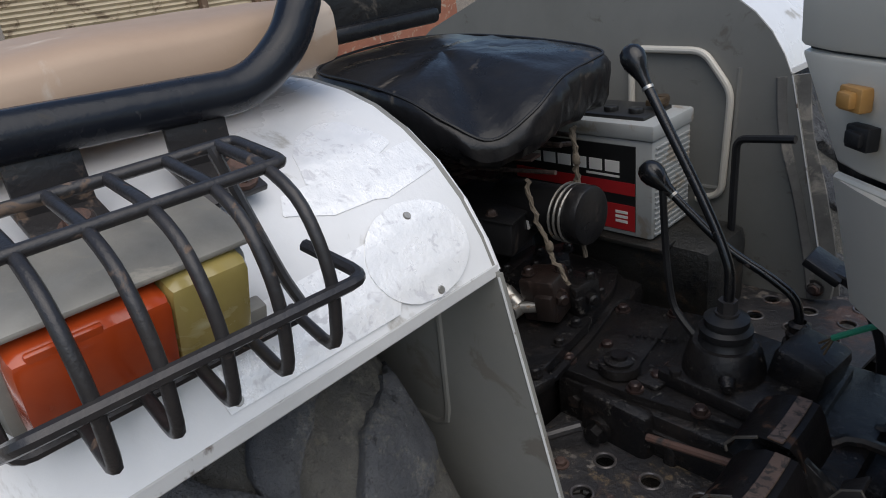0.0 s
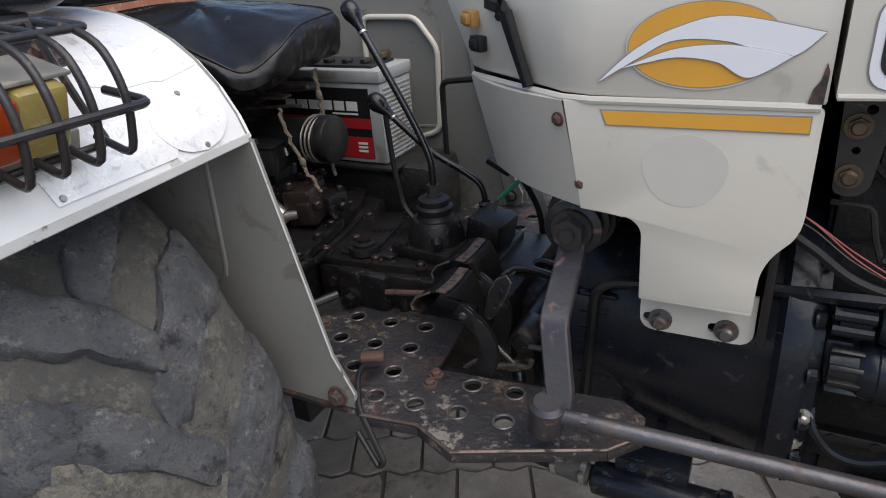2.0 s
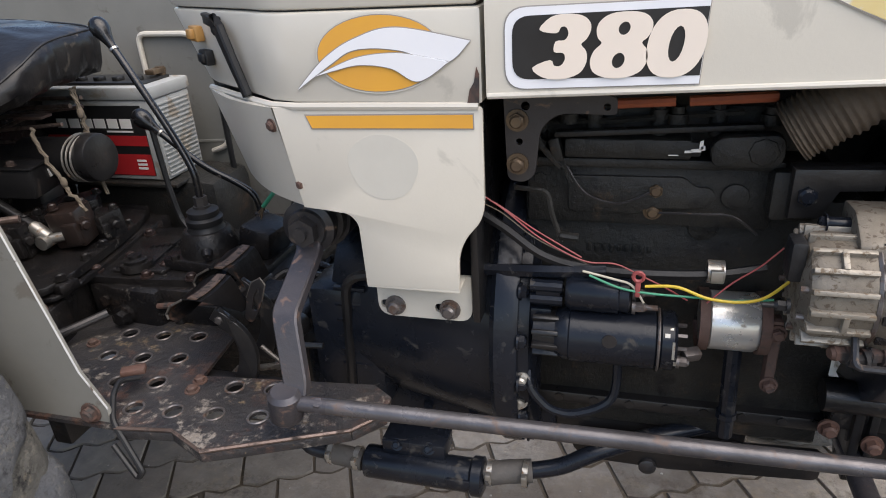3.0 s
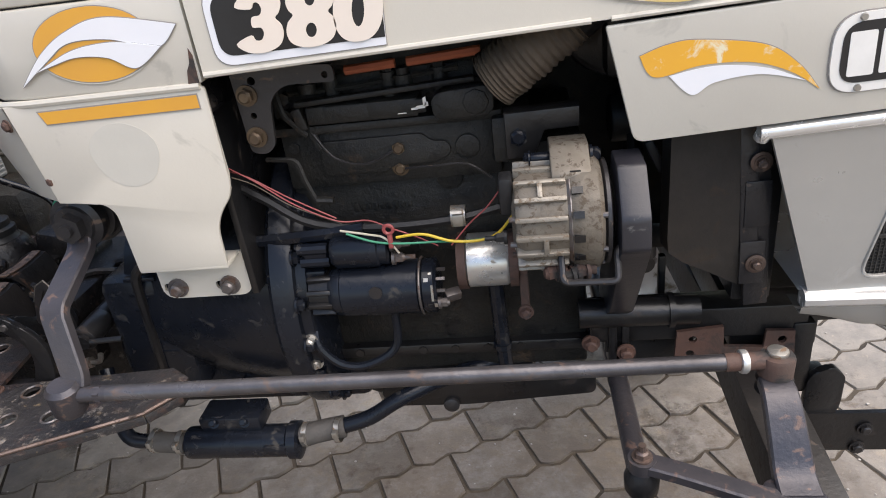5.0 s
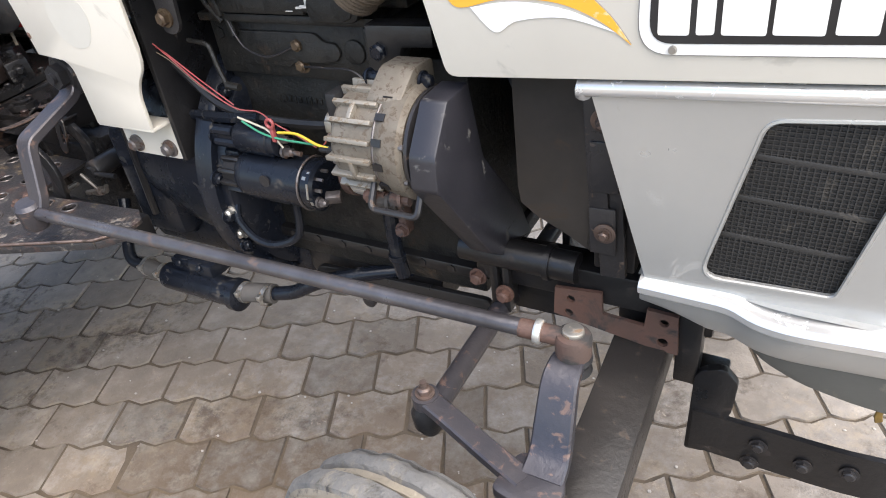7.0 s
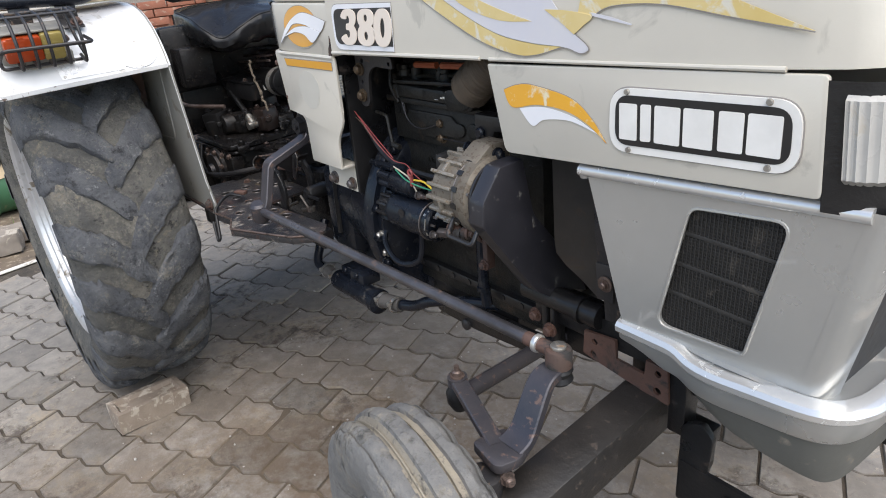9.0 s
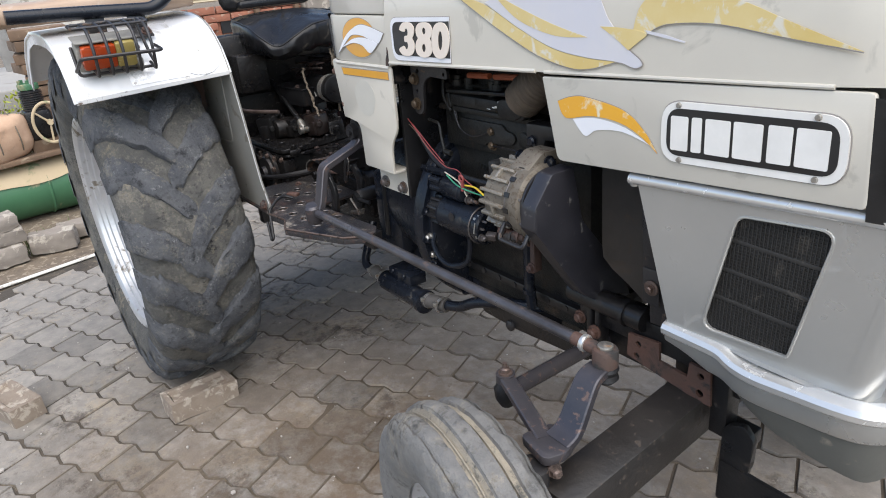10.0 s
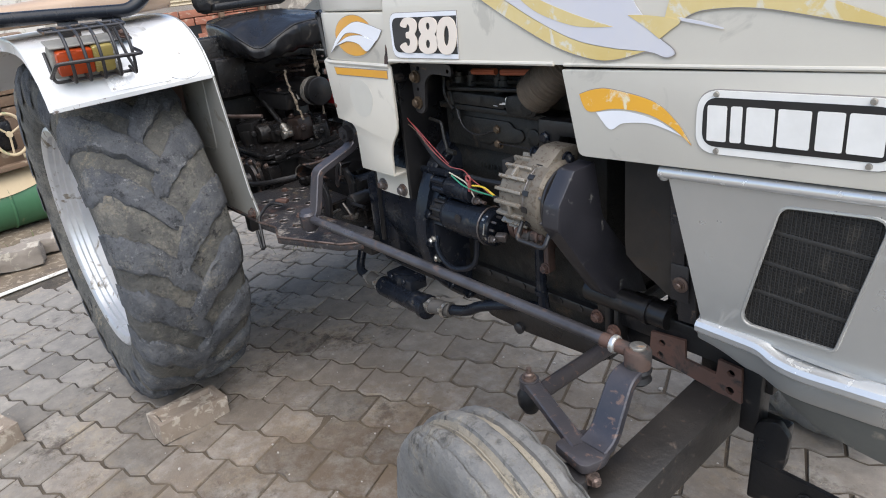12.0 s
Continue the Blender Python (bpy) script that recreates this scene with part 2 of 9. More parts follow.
STEEL = mat("worn_steel", (0.20, 0.185, 0.18), (0.11, 0.095, 0.09), 0.40, metal=0.65, scale=16, spots=(0.10, 0.062, 0.045), spot_amt=0.25, spot_scale=30, bump=0.2, bump_scale=110)
DARKSTEEL = mat("blackened_steel", (0.026, 0.026, 0.029), (0.042, 0.038, 0.037), 0.34, metal=0.3, scale=15, spots=(0.13, 0.09, 0.065), spot_amt=0.06, spot_scale=50, bump=0.25, bump_scale=100)
RUST = mat("rusty_plate", (0.11, 0.055, 0.040), (0.07, 0.045, 0.036), 0.7, scale=14, spots=(0.03, 0.028, 0.027), spot_amt=0.30, spot_scale=18, bump=0.4, bump_scale=90)
ALU_D = mat("stained_cast_aluminium", (0.21, 0.185, 0.15), (0.13, 0.108, 0.082), 0.55, metal=0.3, scale=20, spots=(0.09, 0.068, 0.048), spot_amt=0.3, spot_scale=110, bump=0.3, bump_scale=140)
ALU = mat("cast_aluminium", (0.31, 0.285, 0.245), (0.21, 0.185, 0.15), 0.45, metal=0.45, scale=18, spots=(0.15, 0.115, 0.08), spot_amt=0.28, spot_scale=120, bump=0.3, bump_scale=140)
TIN = mat("bright_tin", (0.72, 0.71, 0.68), (0.58, 0.57, 0.54), 0.3, metal=0.7, scale=12, spots=(0.33, 0.28, 0.22), spot_amt=0.15, spot_scale=40, bump=0.1)
ZINC = mat("zinc_plated_steel", (0.46, 0.45, 0.42), (0.32, 0.30, 0.27), 0.35, metal=0.8, scale=30, spots=(0.20, 0.13, 0.08), spot_amt=0.22, spot_scale=70, bump=0.15)
BRASS = mat("dull_brass", (0.17, 0.120, 0.072), (0.085, 0.060, 0.042), 0.45, metal=0.6, scale=40, bump=0.15)
RUBBER = mat("black_rubber", (0.010, 0.010, 0.011), (0.019, 0.019, 0.020), 0.42, scale=14, bump=0.2, bump_scale=120)
HOSE = mat("dusty_hose_rubber", (0.060, 0.056, 0.052), (0.10, 0.09, 0.08), 0.7, scale=24, bump=0.4, bump_scale=150)
DUCT = mat("dusty_cloth_duct", (0.100, 0.074, 0.050), (0.052, 0.039, 0.028), 0.85, scale=20, bump=0.5, bump_scale=160)
LEVER = mat("glossy_black_lever", (0.006, 0.006, 0.0065), (0.010, 0.010, 0.011), 0.24, scale=14, spots=(0.05, 0.04, 0.035), spot_amt=0.02, spot_scale=60, bump=0.08, bump_scale=120)
FLIP = mat("scuffed_lip_paint", (0.50, 0.50, 0.495), (0.40, 0.40, 0.395), 0.4, scale=12, spots=(0.10, 0.075, 0.06), spot_amt=0.12, spot_scale=40, bump=0.1)
RIDGE = mat("rusty_worn_ridge", (0.16, 0.105, 0.078), (0.075, 0.052, 0.042), 0.42, metal=0.4, scale=30, spots=(0.018, 0.016, 0.016), spot_amt=0.35, spot_scale=70, bump=0.25)
VALVE = mat("oily_brown_block", (0.026, 0.016, 0.013), (0.013, 0.010, 0.009), 0.38, scale=16, spots=(0.055, 0.032, 0.024), spot_amt=0.12, spot_scale=26, bump=0.3, bump_scale=70)
BARESTEEL = mat("rubbed_bare_steel", (0.20, 0.185, 0.165), (0.09, 0.08, 0.07), 0.38, 0.6, scale=40, spots=(0.07, 0.04, 0.03), spot_amt=0.2, spot_scale=60)
VINYL = mat("black_vinyl", (0.007, 0.007, 0.008), (0.013, 0.0125, 0.0135), 0.30, scale=7, spots=(0.085, 0.072, 0.058), spot_amt=0.07, spot_scale=10, bump=1.0, bump_scale=11, spot_rough=0.6)
TAN = mat("tan_vinyl", (0.41, 0.292, 0.205), (0.35, 0.245, 0.172), 0.5, scale=6, spots=(0.46, 0.38, 0.31), spot_amt=0.12, spot_scale=11, bump=0.12, bump_scale=40)
ORANGE = mat("orange_lens", (0.42, 0.060, 0.012), (0.30, 0.038, 0.009), 0.22, scale=20, spots=(0.50, 0.19, 0.08), spot_amt=0.10, spot_scale=14, coat=0.5)
YELLOW = mat("yellowed_lens", (0.36, 0.285, 0.09), (0.28, 0.215, 0.07), 0.25, scale=20, spots=(0.45, 0.40, 0.22), spot_amt=0.12, spot_scale=14, coat=0.5)
STICKER_O = mat("orange_decal", (0.72, 0.36, 0.045), (0.66, 0.32, 0.05), 0.4, scale=10, coat=0.2)
STICKER_OW = mat("worn_orange_decal", (0.78, 0.40, 0.035), (0.72, 0.36, 0.04), 0.4, scale=10, spots=(0.74, 0.66, 0.47), spot_amt=0.32, spot_scale=34, coat=0.2, spot_rough=0.5)
STICKER_W = mat("white_decal", (0.80, 0.80, 0.82), (0.74, 0.75, 0.78), 0.35, scale=9, coat=0.2)
STICKER_G = mat("faded_gold_decal", (0.62, 0.46, 0.16), (0.68, 0.55, 0.27), 0.4, scale=9, spots=(0.66, 0.62, 0.52), spot_amt=0.22, spot_scale=30, coat=0.2, spot_rough=0.45)
STICKER_L = mat("lilac_decal", (0.58, 0.58, 0.64), (0.64, 0.62, 0.62), 0.4, scale=8)
INK = mat("black_decal", (0.012, 0.012, 0.013), (0.02, 0.02, 0.021), 0.35, scale=10, coat=0.2)
CREAMTEXT = mat("cream_lettering", (0.80, 0.70, 0.60), (0.76, 0.67, 0.58), 0.4, scale=10)
WHITETEXT = mat("white_lettering", (0.80, 0.78, 0.74), (0.70, 0.68, 0.64), 0.4, scale=20)
OUTLINE = mat("grey_decal_edge", (0.25, 0.23, 0.21), (0.3, 0.28, 0.26), 0.5)
MESHBLACK = mat("black_mesh_paint", (0.020, 0.019, 0.018), (0.030, 0.028, 0.026), 0.55, scale=12, spots=(0.055, 0.048, 0.040), spot_amt=0.06, spot_scale=30, bump=0.2)
BATT_W = mat("battery_grey_plastic", (0.36, 0.37, 0.36), (0.29, 0.295, 0.29), 0.5, scale=9, spots=(0.26, 0.23, 0.19), spot_amt=0.2, spot_scale=16)
BATT_K = mat("battery_black_label", (0.012, 0.012, 0.013), (0.02, 0.02, 0.02), 0.35)
BATT_R = mat("battery_red_label", (0.42, 0.022, 0.025), (0.36, 0.02, 0.024), 0.35, scale=10)
COPPER = mat("orange_fuel_line", (0.34, 0.085, 0.035), (0.26, 0.07, 0.032), 0.5, scale=30)
WIRE_R = mat("red_wire", (0.30, 0.035, 0.04), (0.32, 0.085, 0.08), 0.45)
WIRE_Y = mat("yellow_wire", (0.72, 0.52, 0.04), (0.66, 0.45, 0.04), 0.45)
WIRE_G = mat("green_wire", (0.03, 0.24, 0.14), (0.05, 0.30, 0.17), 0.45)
WIRE_W = mat("dirty_white_wire", (0.60, 0.55, 0.44), (0.5, 0.45, 0.36), 0.5)
ROPE = mat("old_rope", (0.19, 0.155, 0.115), (0.12, 0.095, 0.068), 0.9, scale=60, bump=0.5, bump_scale=200)
YBTN = mat("amber_button", (0.42, 0.23, 0.07), (0.34, 0.17, 0.05), 0.35, scale=30)
GLASS_L = mat("headlamp_glass", (0.46, 0.45, 0.42), (0.38, 0.37, 0.35), 0.25, scale=14, spots=(0.40, 0.37, 0.32), spot_amt=0.2, spot_scale=26, coat=0.6)
EARTH = mat("sandy_earth", (0.185, 0.143, 0.10), (0.105, 0.083, 0.062), 0.95, scale=9, spots=(0.28, 0.23, 0.17), spot_amt=0.3, spot_scale=25, bump=0.7, bump_scale=60)
BRICK = mat("weathered_brick", (0.25, 0.205, 0.16), (0.20, 0.155, 0.12), 0.9, scale=20, spots=(0.38, 0.33, 0.27), spot_amt=0.30, spot_scale=30, bump=0.6, bump_scale=90, vary=0.15)

GRIT = mat("pale_grit", (0.45, 0.42, 0.38), (0.3, 0.27, 0.24), 0.9, scale=60)
TANBOX = mat("tan_cardboard", (0.42, 0.30, 0.18), (0.36, 0.25, 0.15), 0.85, scale=6, bump=0.1)
SKIRT = mat("skirt_grey_paint", (0.115, 0.114, 0.102), (0.085, 0.084, 0.075), 0.5, scale=6, spots=(0.22, 0.19, 0.15), spot_amt=0.12, spot_scale=18, bump=0.1)
LINKSTEEL = mat("worn_dark_rod", (0.135, 0.130, 0.137), (0.055, 0.051, 0.054), 0.30, metal=0.55, scale=10, spots=(0.10, 0.070, 0.058), spot_amt=0.16, spot_scale=26, bump=0.2, bump_scale=110, spot_rough=0.5)
SHROUD = mat("dusty_shroud_sheet", (0.078, 0.066, 0.056), (0.045, 0.039, 0.035), 0.55, scale=7, spots=(0.085, 0.065, 0.05), spot_amt=0.10, spot_scale=14, bump=0.2)
REDBOLT = mat("rust_red_bolt", (0.040, 0.022, 0.018), (0.022, 0.016, 0.015), 0.4, metal=0.3, scale=30, spots=(0.16, 0.11, 0.09), spot_amt=0.1, spot_scale=60, bump=0.2)
COVERGREY = mat("dark_violet_grey_paint", (0.017, 0.017, 0.021), (0.026, 0.025, 0.030), 0.34, scale=6, spots=(0.10, 0.095, 0.09), spot_amt=0.03, spot_scale=40, bump=0.08, bump_scale=120)
STRAP = mat("yellow_brown_strap", (0.20, 0.125, 0.028), (0.12, 0.075, 0.02), 0.8, scale=40, bump=0.4, bump_scale=150)
BEAM = mat("dirty_black_beam", (0.016, 0.015, 0.015), (0.034, 0.029, 0.025), 0.48, scale=7, spots=(0.065, 0.050, 0.040), spot_amt=0.08, spot_scale=60, bump=0.3, bump_scale=70, rough_var=0.2)
FLAKE = mat("silver_flake_paint", (0.50, 0.50, 0.48), (0.43, 0.43, 0.415), 0.30, metal=0.62, scale=3.2, spots=(0.36, 0.34, 0.31), spot_amt=0.03, spot_scale=12, bump=0.06, bump_scale=30, coat=0.15, spot_rough=0.5)
FORGED = mat("forged_dark_arm", (0.045, 0.045, 0.055), (0.085, 0.076, 0.078), 0.36, metal=0.4, scale=9, spots=(0.13, 0.085, 0.070), spot_amt=0.10, spot_scale=55, bump=0.25, bump_scale=90, spot_rough=0.45)
BAREEDGE = mat("rubbed_bare_edge", (0.20, 0.15, 0.13), (0.11, 0.075, 0.06), 0.38, metal=0.6, scale=26, spots=(0.05, 0.036, 0.03), spot_amt=0.3, spot_scale=34, bump=0.2)
PEDAL = mat("worn_black_pedal", (0.016, 0.016, 0.018), (0.030, 0.026, 0.025), 0.34, metal=0.2, scale=14, spots=(0.12, 0.07, 0.05), spot_amt=0.10, spot_scale=26, bump=0.3)
RIMPAINT = mat("dusty_silver_rim", (0.60, 0.61, 0.63), (0.46, 0.46, 0.465), 0.33, metal=0.55, scale=8, spots=(0.20, 0.17, 0.13), spot_amt=0.14, spot_scale=14, bump=0.12, bump_scale=60)


def ground_mat(name, tones, layers, bump, rough=0.88, random_tone=0.0, world=True, mud_and_shade=None):
    """Stone or rubber: layers of (colour, noise scale, low, high, break-up scale) over two tones, in one continuous pattern."""
    m = bpy.data.materials.new(name)
    m.use_nodes = True
    n, l = m.node_tree.nodes, m.node_tree.links
    p = n["Principled BSDF"]
    p.inputs["Roughness"].default_value = rough
    where = n.new("ShaderNodeNewGeometry").outputs["Position"] if world else n.new("ShaderNodeTexCoord").outputs["Object"]

    def tex(sc, det=8.0, rg=0.65):
        t = n.new("ShaderNodeTexNoise")
        t.inputs["Scale"].default_value, t.inputs["Detail"].default_value, t.inputs["Roughness"].default_value = sc, det, rg
        l.new(where, t.inputs["Vector"])
        return t.outputs["Fac"]

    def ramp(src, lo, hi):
        r = n.new("ShaderNodeMapRange")
        r.inputs["From Min"].default_value, r.inputs["From Max"].default_value = lo, hi
        l.new(src, r.inputs["Value"])
        return r.outputs["Result"]

    def calc(op, a, b):
        x = n.new("ShaderNodeMath")
        x.operation = op
        for k, v in ((0, a), (1, b)):
            if isinstance(v, float):
                x.inputs[k].default_value = v
            else:
                l.new(v, x.inputs[k])
        return x.outputs[0]

    def mix(f, a, b):
        x = n.new("ShaderNodeMix")
        x.data_type = "RGBA"
        l.new(f, x.inputs["Factor"])
        for s, v in (("A", a), ("B", b)):
            k = [i for i in x.inputs if i.name == s and i.type == "RGBA"][0]
            if isinstance(v, (tuple, list)):
                k.default_value = (*v, 1)
            else:
                l.new(v, k)
        return [o for o in x.outputs if o.type == "RGBA"][0]

    col = mix(ramp(tex(14.0), 0.34, 0.66), tones[0], tones[1])
    for c, sc, lo, hi, brk in layers:
        f = calc("ADD", tex(sc, 6.0), calc("MULTIPLY", calc("SUBTRACT", tex(brk, 10.0, 0.75), 0.5), 0.9))
        col = mix(ramp(f, lo, hi), col, c)
    # a round patch of ground colour, fading outwards
    if mud_and_shade:
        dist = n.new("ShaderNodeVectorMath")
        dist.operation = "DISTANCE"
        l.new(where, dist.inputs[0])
        dist.inputs[1].default_value = mud_and_shade[0]
        near = ramp(dist.outputs["Value"], mud_and_shade[1], mud_and_shade[1] * 0.25)
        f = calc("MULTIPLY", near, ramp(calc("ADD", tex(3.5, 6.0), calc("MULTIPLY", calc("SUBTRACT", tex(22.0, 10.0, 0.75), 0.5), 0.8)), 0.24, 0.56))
        col = mix(calc("MULTIPLY", f, 0.85), col, mud_and_shade[2])
    if random_tone:
        oi = n.new("ShaderNodeObjectInfo")
        hs = n.new("ShaderNodeHueSaturation")
        vr = n.new("ShaderNodeMapRange")
        vr.inputs["To Min"].default_value, vr.inputs["To Max"].default_value = 1 - random_tone, 1 + random_tone
        l.new(oi.outputs["Random"], vr.inputs["Value"])
        l.new(vr.outputs["Result"], hs.inputs["Value"])
        l.new(col, hs.inputs["Color"])
        col = hs.outputs["Color"]
    l.new(col, p.inputs["Base Color"])
    last = None
    for sc, dist in bump:
        bp = n.new("ShaderNodeBump")
        bp.inputs["Strength"].default_value, bp.inputs["Distance"].default_value = 1.0, dist
        l.new(tex(sc, 7.0, 0.7), bp.inputs["Height"])
        if last:
            l.new(last, bp.inputs["Normal"])
        last = bp.outputs["Normal"]
    l.new(last, p.inputs["Normal"])
    return m


FOOT = ground_mat("scuffed_foot_plate", ((0.016, 0.016, 0.019), (0.042, 0.038, 0.037)), (((0.095, 0.050, 0.036), 6.0, 0.56, 0.72, 40.0), ((0.20, 0.145, 0.085), 4.5, 0.63, 0.75, 50.0), ((0.21, 0.185, 0.160), 15.0, 0.60, 0.70, 80.0), ((0.014, 0.014, 0.016), 11.0, 0.62, 0.74, 40.0)), ((30.0, 0.003), (120.0, 0.0015)), 0.42)
OILY = ground_mat("oily_cast_iron", ((0.006, 0.006, 0.007), (0.017, 0.015, 0.014)), (((0.030, 0.021, 0.017), 26.0, 0.60, 0.74, 90.0), ((0.070, 0.064, 0.057), 34.0, 0.64, 0.74, 120.0)), ((26.0, 0.0022), (110.0, 0.0014)), 0.25)
ENGINE = ground_mat("engine_dark_paint", ((0.012, 0.0125, 0.012), (0.026, 0.024, 0.021)), (((0.060, 0.041, 0.028), 13.0, 0.60, 0.74, 80.0), ((0.006, 0.006, 0.007), 8.0, 0.58, 0.72, 40.0)), ((40.0, 0.0026), (130.0, 0.0016)), 0.34)
TYRE = ground_mat("muddy_tyre_rubber", ((0.075, 0.075, 0.072), (0.150, 0.144, 0.128)), (((0.215, 0.20, 0.17), 8.0, 0.52, 0.70, 90.0), ((0.25, 0.215, 0.155), 4.5, 0.62, 0.76, 70.0), ((0.018, 0.018, 0.019), 12.0, 0.62, 0.74, 50.0)), ((12.0, 0.014), (48.0, 0.009), (190.0, 0.0035)))
LUG = ground_mat("worn_tread_rubber", ((0.058, 0.063, 0.074), (0.130, 0.134, 0.142)), (((0.20, 0.19, 0.165), 10.0, 0.56, 0.72, 110.0), ((0.25, 0.215, 0.155), 5.0, 0.66, 0.78, 90.0), ((0.035, 0.036, 0.040), 34.0, 0.60, 0.72, 160.0), ((0.024, 0.025, 0.029), 8.0, 0.60, 0.76, 50.0), ((0.22, 0.222, 0.225), 26.0, 0.62, 0.74, 140.0)), ((11.0, 0.014), (44.0, 0.009), (170.0, 0.0038)))
# brown patch: mud and oil, plus the tractor's ground shade put into the colour
PAVER = ground_mat("worn_concrete_paver", ((0.280, 0.255, 0.222), (0.195, 0.182, 0.166)), (((0.30, 0.255, 0.195), 2.6, 0.54, 0.74, 30.0), ((0.080, 0.069, 0.060), 2.4, 0.56, 0.74, 20.0), ((0.33, 0.29, 0.24), 26.0, 0.64, 0.72, 120.0)), ((45.0, 0.003), (160.0, 0.0012)), random_tone=0.23, mud_and_shade=((1.70, -0.60, 0.0), 1.65, (0.118, 0.078, 0.045)))
TYREF = ground_mat("dusty_tyre_rubber", ((0.145, 0.143, 0.140), (0.225, 0.216, 0.200)), (((0.34, 0.30, 0.235), 6.0, 0.54, 0.70, 60.0), ((0.060, 0.058, 0.056), 11.0, 0.54, 0.72, 60.0)), ((16.0, 0.010), (70.0, 0.005), (220.0, 0.0012)), world=False)
GROOVE = ground_mat("tan_dirt_in_tread", ((0.34, 0.30, 0.235), (0.25, 0.22, 0.175)), (((0.10, 0.095, 0.085), 10.0, 0.56, 0.70, 60.0),), ((60.0, 0.005), (200.0, 0.002)), world=False)
PATCH = mat("touched_up_cream", (0.58, 0.555, 0.49), (0.53, 0.505, 0.445), 0.42, scale=9, bump=0.05, bump_scale=200)
for m_ in (OILY, NAVY, VINYL, RUBBER, ENGINE, PEDAL):
    m_.node_tree.nodes["Principled BSDF"].inputs["Specular IOR Level"].default_value = 0.32


# ---- the tractor ----
tractor = thing("tractor", "old silver-grey farm tractor with open engine side on paved yard", "tractor")


def outline_extrude(profile, y0, y1, t, drop=0.0):
    """A bent sheet: (x, z) profile, from y0 to y1, t thick below."""
    bm = B()
    n = len(profile)
    nor = []
    for i in range(n):
        a, b = profile[max(i - 1, 0)], profile[min(i + 1, n - 1)]
        dx, dz = b[0] - a[0], b[1] - a[1]
        k = math.hypot(dx, dz)
        nor.append((dz / k, -dx / k))
    rows = []
    for y, dz in ((y0, drop), (y1, 0.0)):
        rows.append([bm.verts.new((x, y, z - dz)) for x, z in profile])
        rows.append([bm.verts.new((x + nx * t, y, z + nz * t - dz)) for (x, z), (nx, nz) in zip(profile, nor)])
    o0, i0, o1, i1 = rows
    for k in range(n - 1):
        for q in ((o0[k], o0[k + 1], o1[k + 1], o1[k]), (i0[k], i1[k], i1[k + 1], i0[k + 1]), (o0[k], i0[k], i0[k + 1], o0[k + 1]), (o1[k], o1[k + 1], i1[k + 1], i1[k])):
            bm.faces.new(q)
    bm.faces.new((o0[0], o1[0], i1[0], i0[0]))
    bm.faces.new((o0[-1], i0[-1], i1[-1], o1[-1]))
    return bm


# -- rear wheels --
def tyre_mesh(bm, c, R, w, rim, sign, lugs=20, lug_h=0.023):
    h = w / 2
    half = [(0.66, rim + 0.004), (0.80, rim + 0.014), (0.93, rim + 0.038), (0.985, rim + 0.072), (1.0, rim + 0.11), (1.0, R - 0.100), (0.985, R - 0.070), (0.93, R - 0.047), (0.80, R - 0.032), (0.6, R - 0.027), (0.35, R - 0.024), (0.15, R - 0.023)]
    prof = [(-h * a, r) for a, r in half] + [(0, R - lug_h)] + [(h * a, r) for a, r in half[::-1]]
    lathe(bm, prof, c, (0, 1, 0), 160)
    return bm


def lug_bar(bm, c, R, w, ang, hand, drop, seed):
    """One worn bar of a farm tread, from the middle line out over the shoulder."""
    h = w / 2
    keys = ((-0.14, 0.006, 0.030), (0.02, 0.001, 0.040), (0.28, 0.0, 0.043), (0.5, 0.001, 0.045), (0.72, 0.005, 0.047), (0.90, 0.018, 0.048), (1.0, 0.046, 0.046), (1.03, 0.088, 0.040))
    n, rows = 26, []
    for i in range(n + 1):
        f = i / n * (len(keys) - 1)
        k = min(int(f), len(keys) - 2)
        f -= k
        s, dz, wid = [p + (q - p) * f for p, q in zip(keys[k], keys[k + 1])]
        y = hand * h * s
        a0 = ang + 0.25 * s + 0.04 * math.sin(s * 3.0)
        row = []
        for j, (u, d) in enumerate(((-1.10, 0.026), (-1.03, 0.011), (-0.97, 0.002), (-0.7, 0.0), (-0.35, 0.0), (0.0, 0.0), (0.35, 0.0), (0.7, 0.0), (0.97, 0.002), (1.03, 0.011), (1.10, 0.026))):
            side_ = 1 if u > 0 else -1
            wob = 0.016 * noise.noise(V(s * 5, side_ * 3, seed * 1.7)) + 0.009 * noise.noise(V(s * 20, side_ * 5, seed * 1.3))
            a = a0 + (u * wid + (wob if abs(u) > 0.5 else 0)) / R
            q = V(c[0] + math.cos(a) * R, c[1] + y, c[2] + math.sin(a) * R)
            worn = 0.0060 * noise.noise(q * 12) + 0.0034 * noise.noise(q * 38) + 0.0012 * noise.noise(q * 110)
            chip = max(0, noise.noise(q * 24 + V(seed, 0, 0)) - 0.12) * 0.022 if abs(u) > 0.6 else 0
            rr = R - dz - drop - d + worn - chip
            row.append(bm.verts.new((c[0] + rr * math.cos(a), c[1] + y, c[2] + rr * math.sin(a))))
        rows.append(row)
    for p, q in zip(rows, rows[1:]):
        for k in range(10):
            bm.faces.new((p[k], p[k + 1], q[k + 1], q[k]))
    bm.faces.new(rows[0])
    bm.faces.new(rows[-1][::-1])


REAR = (0.272, -0.582, 0.532)
RR, RW = 0.538, 0.312


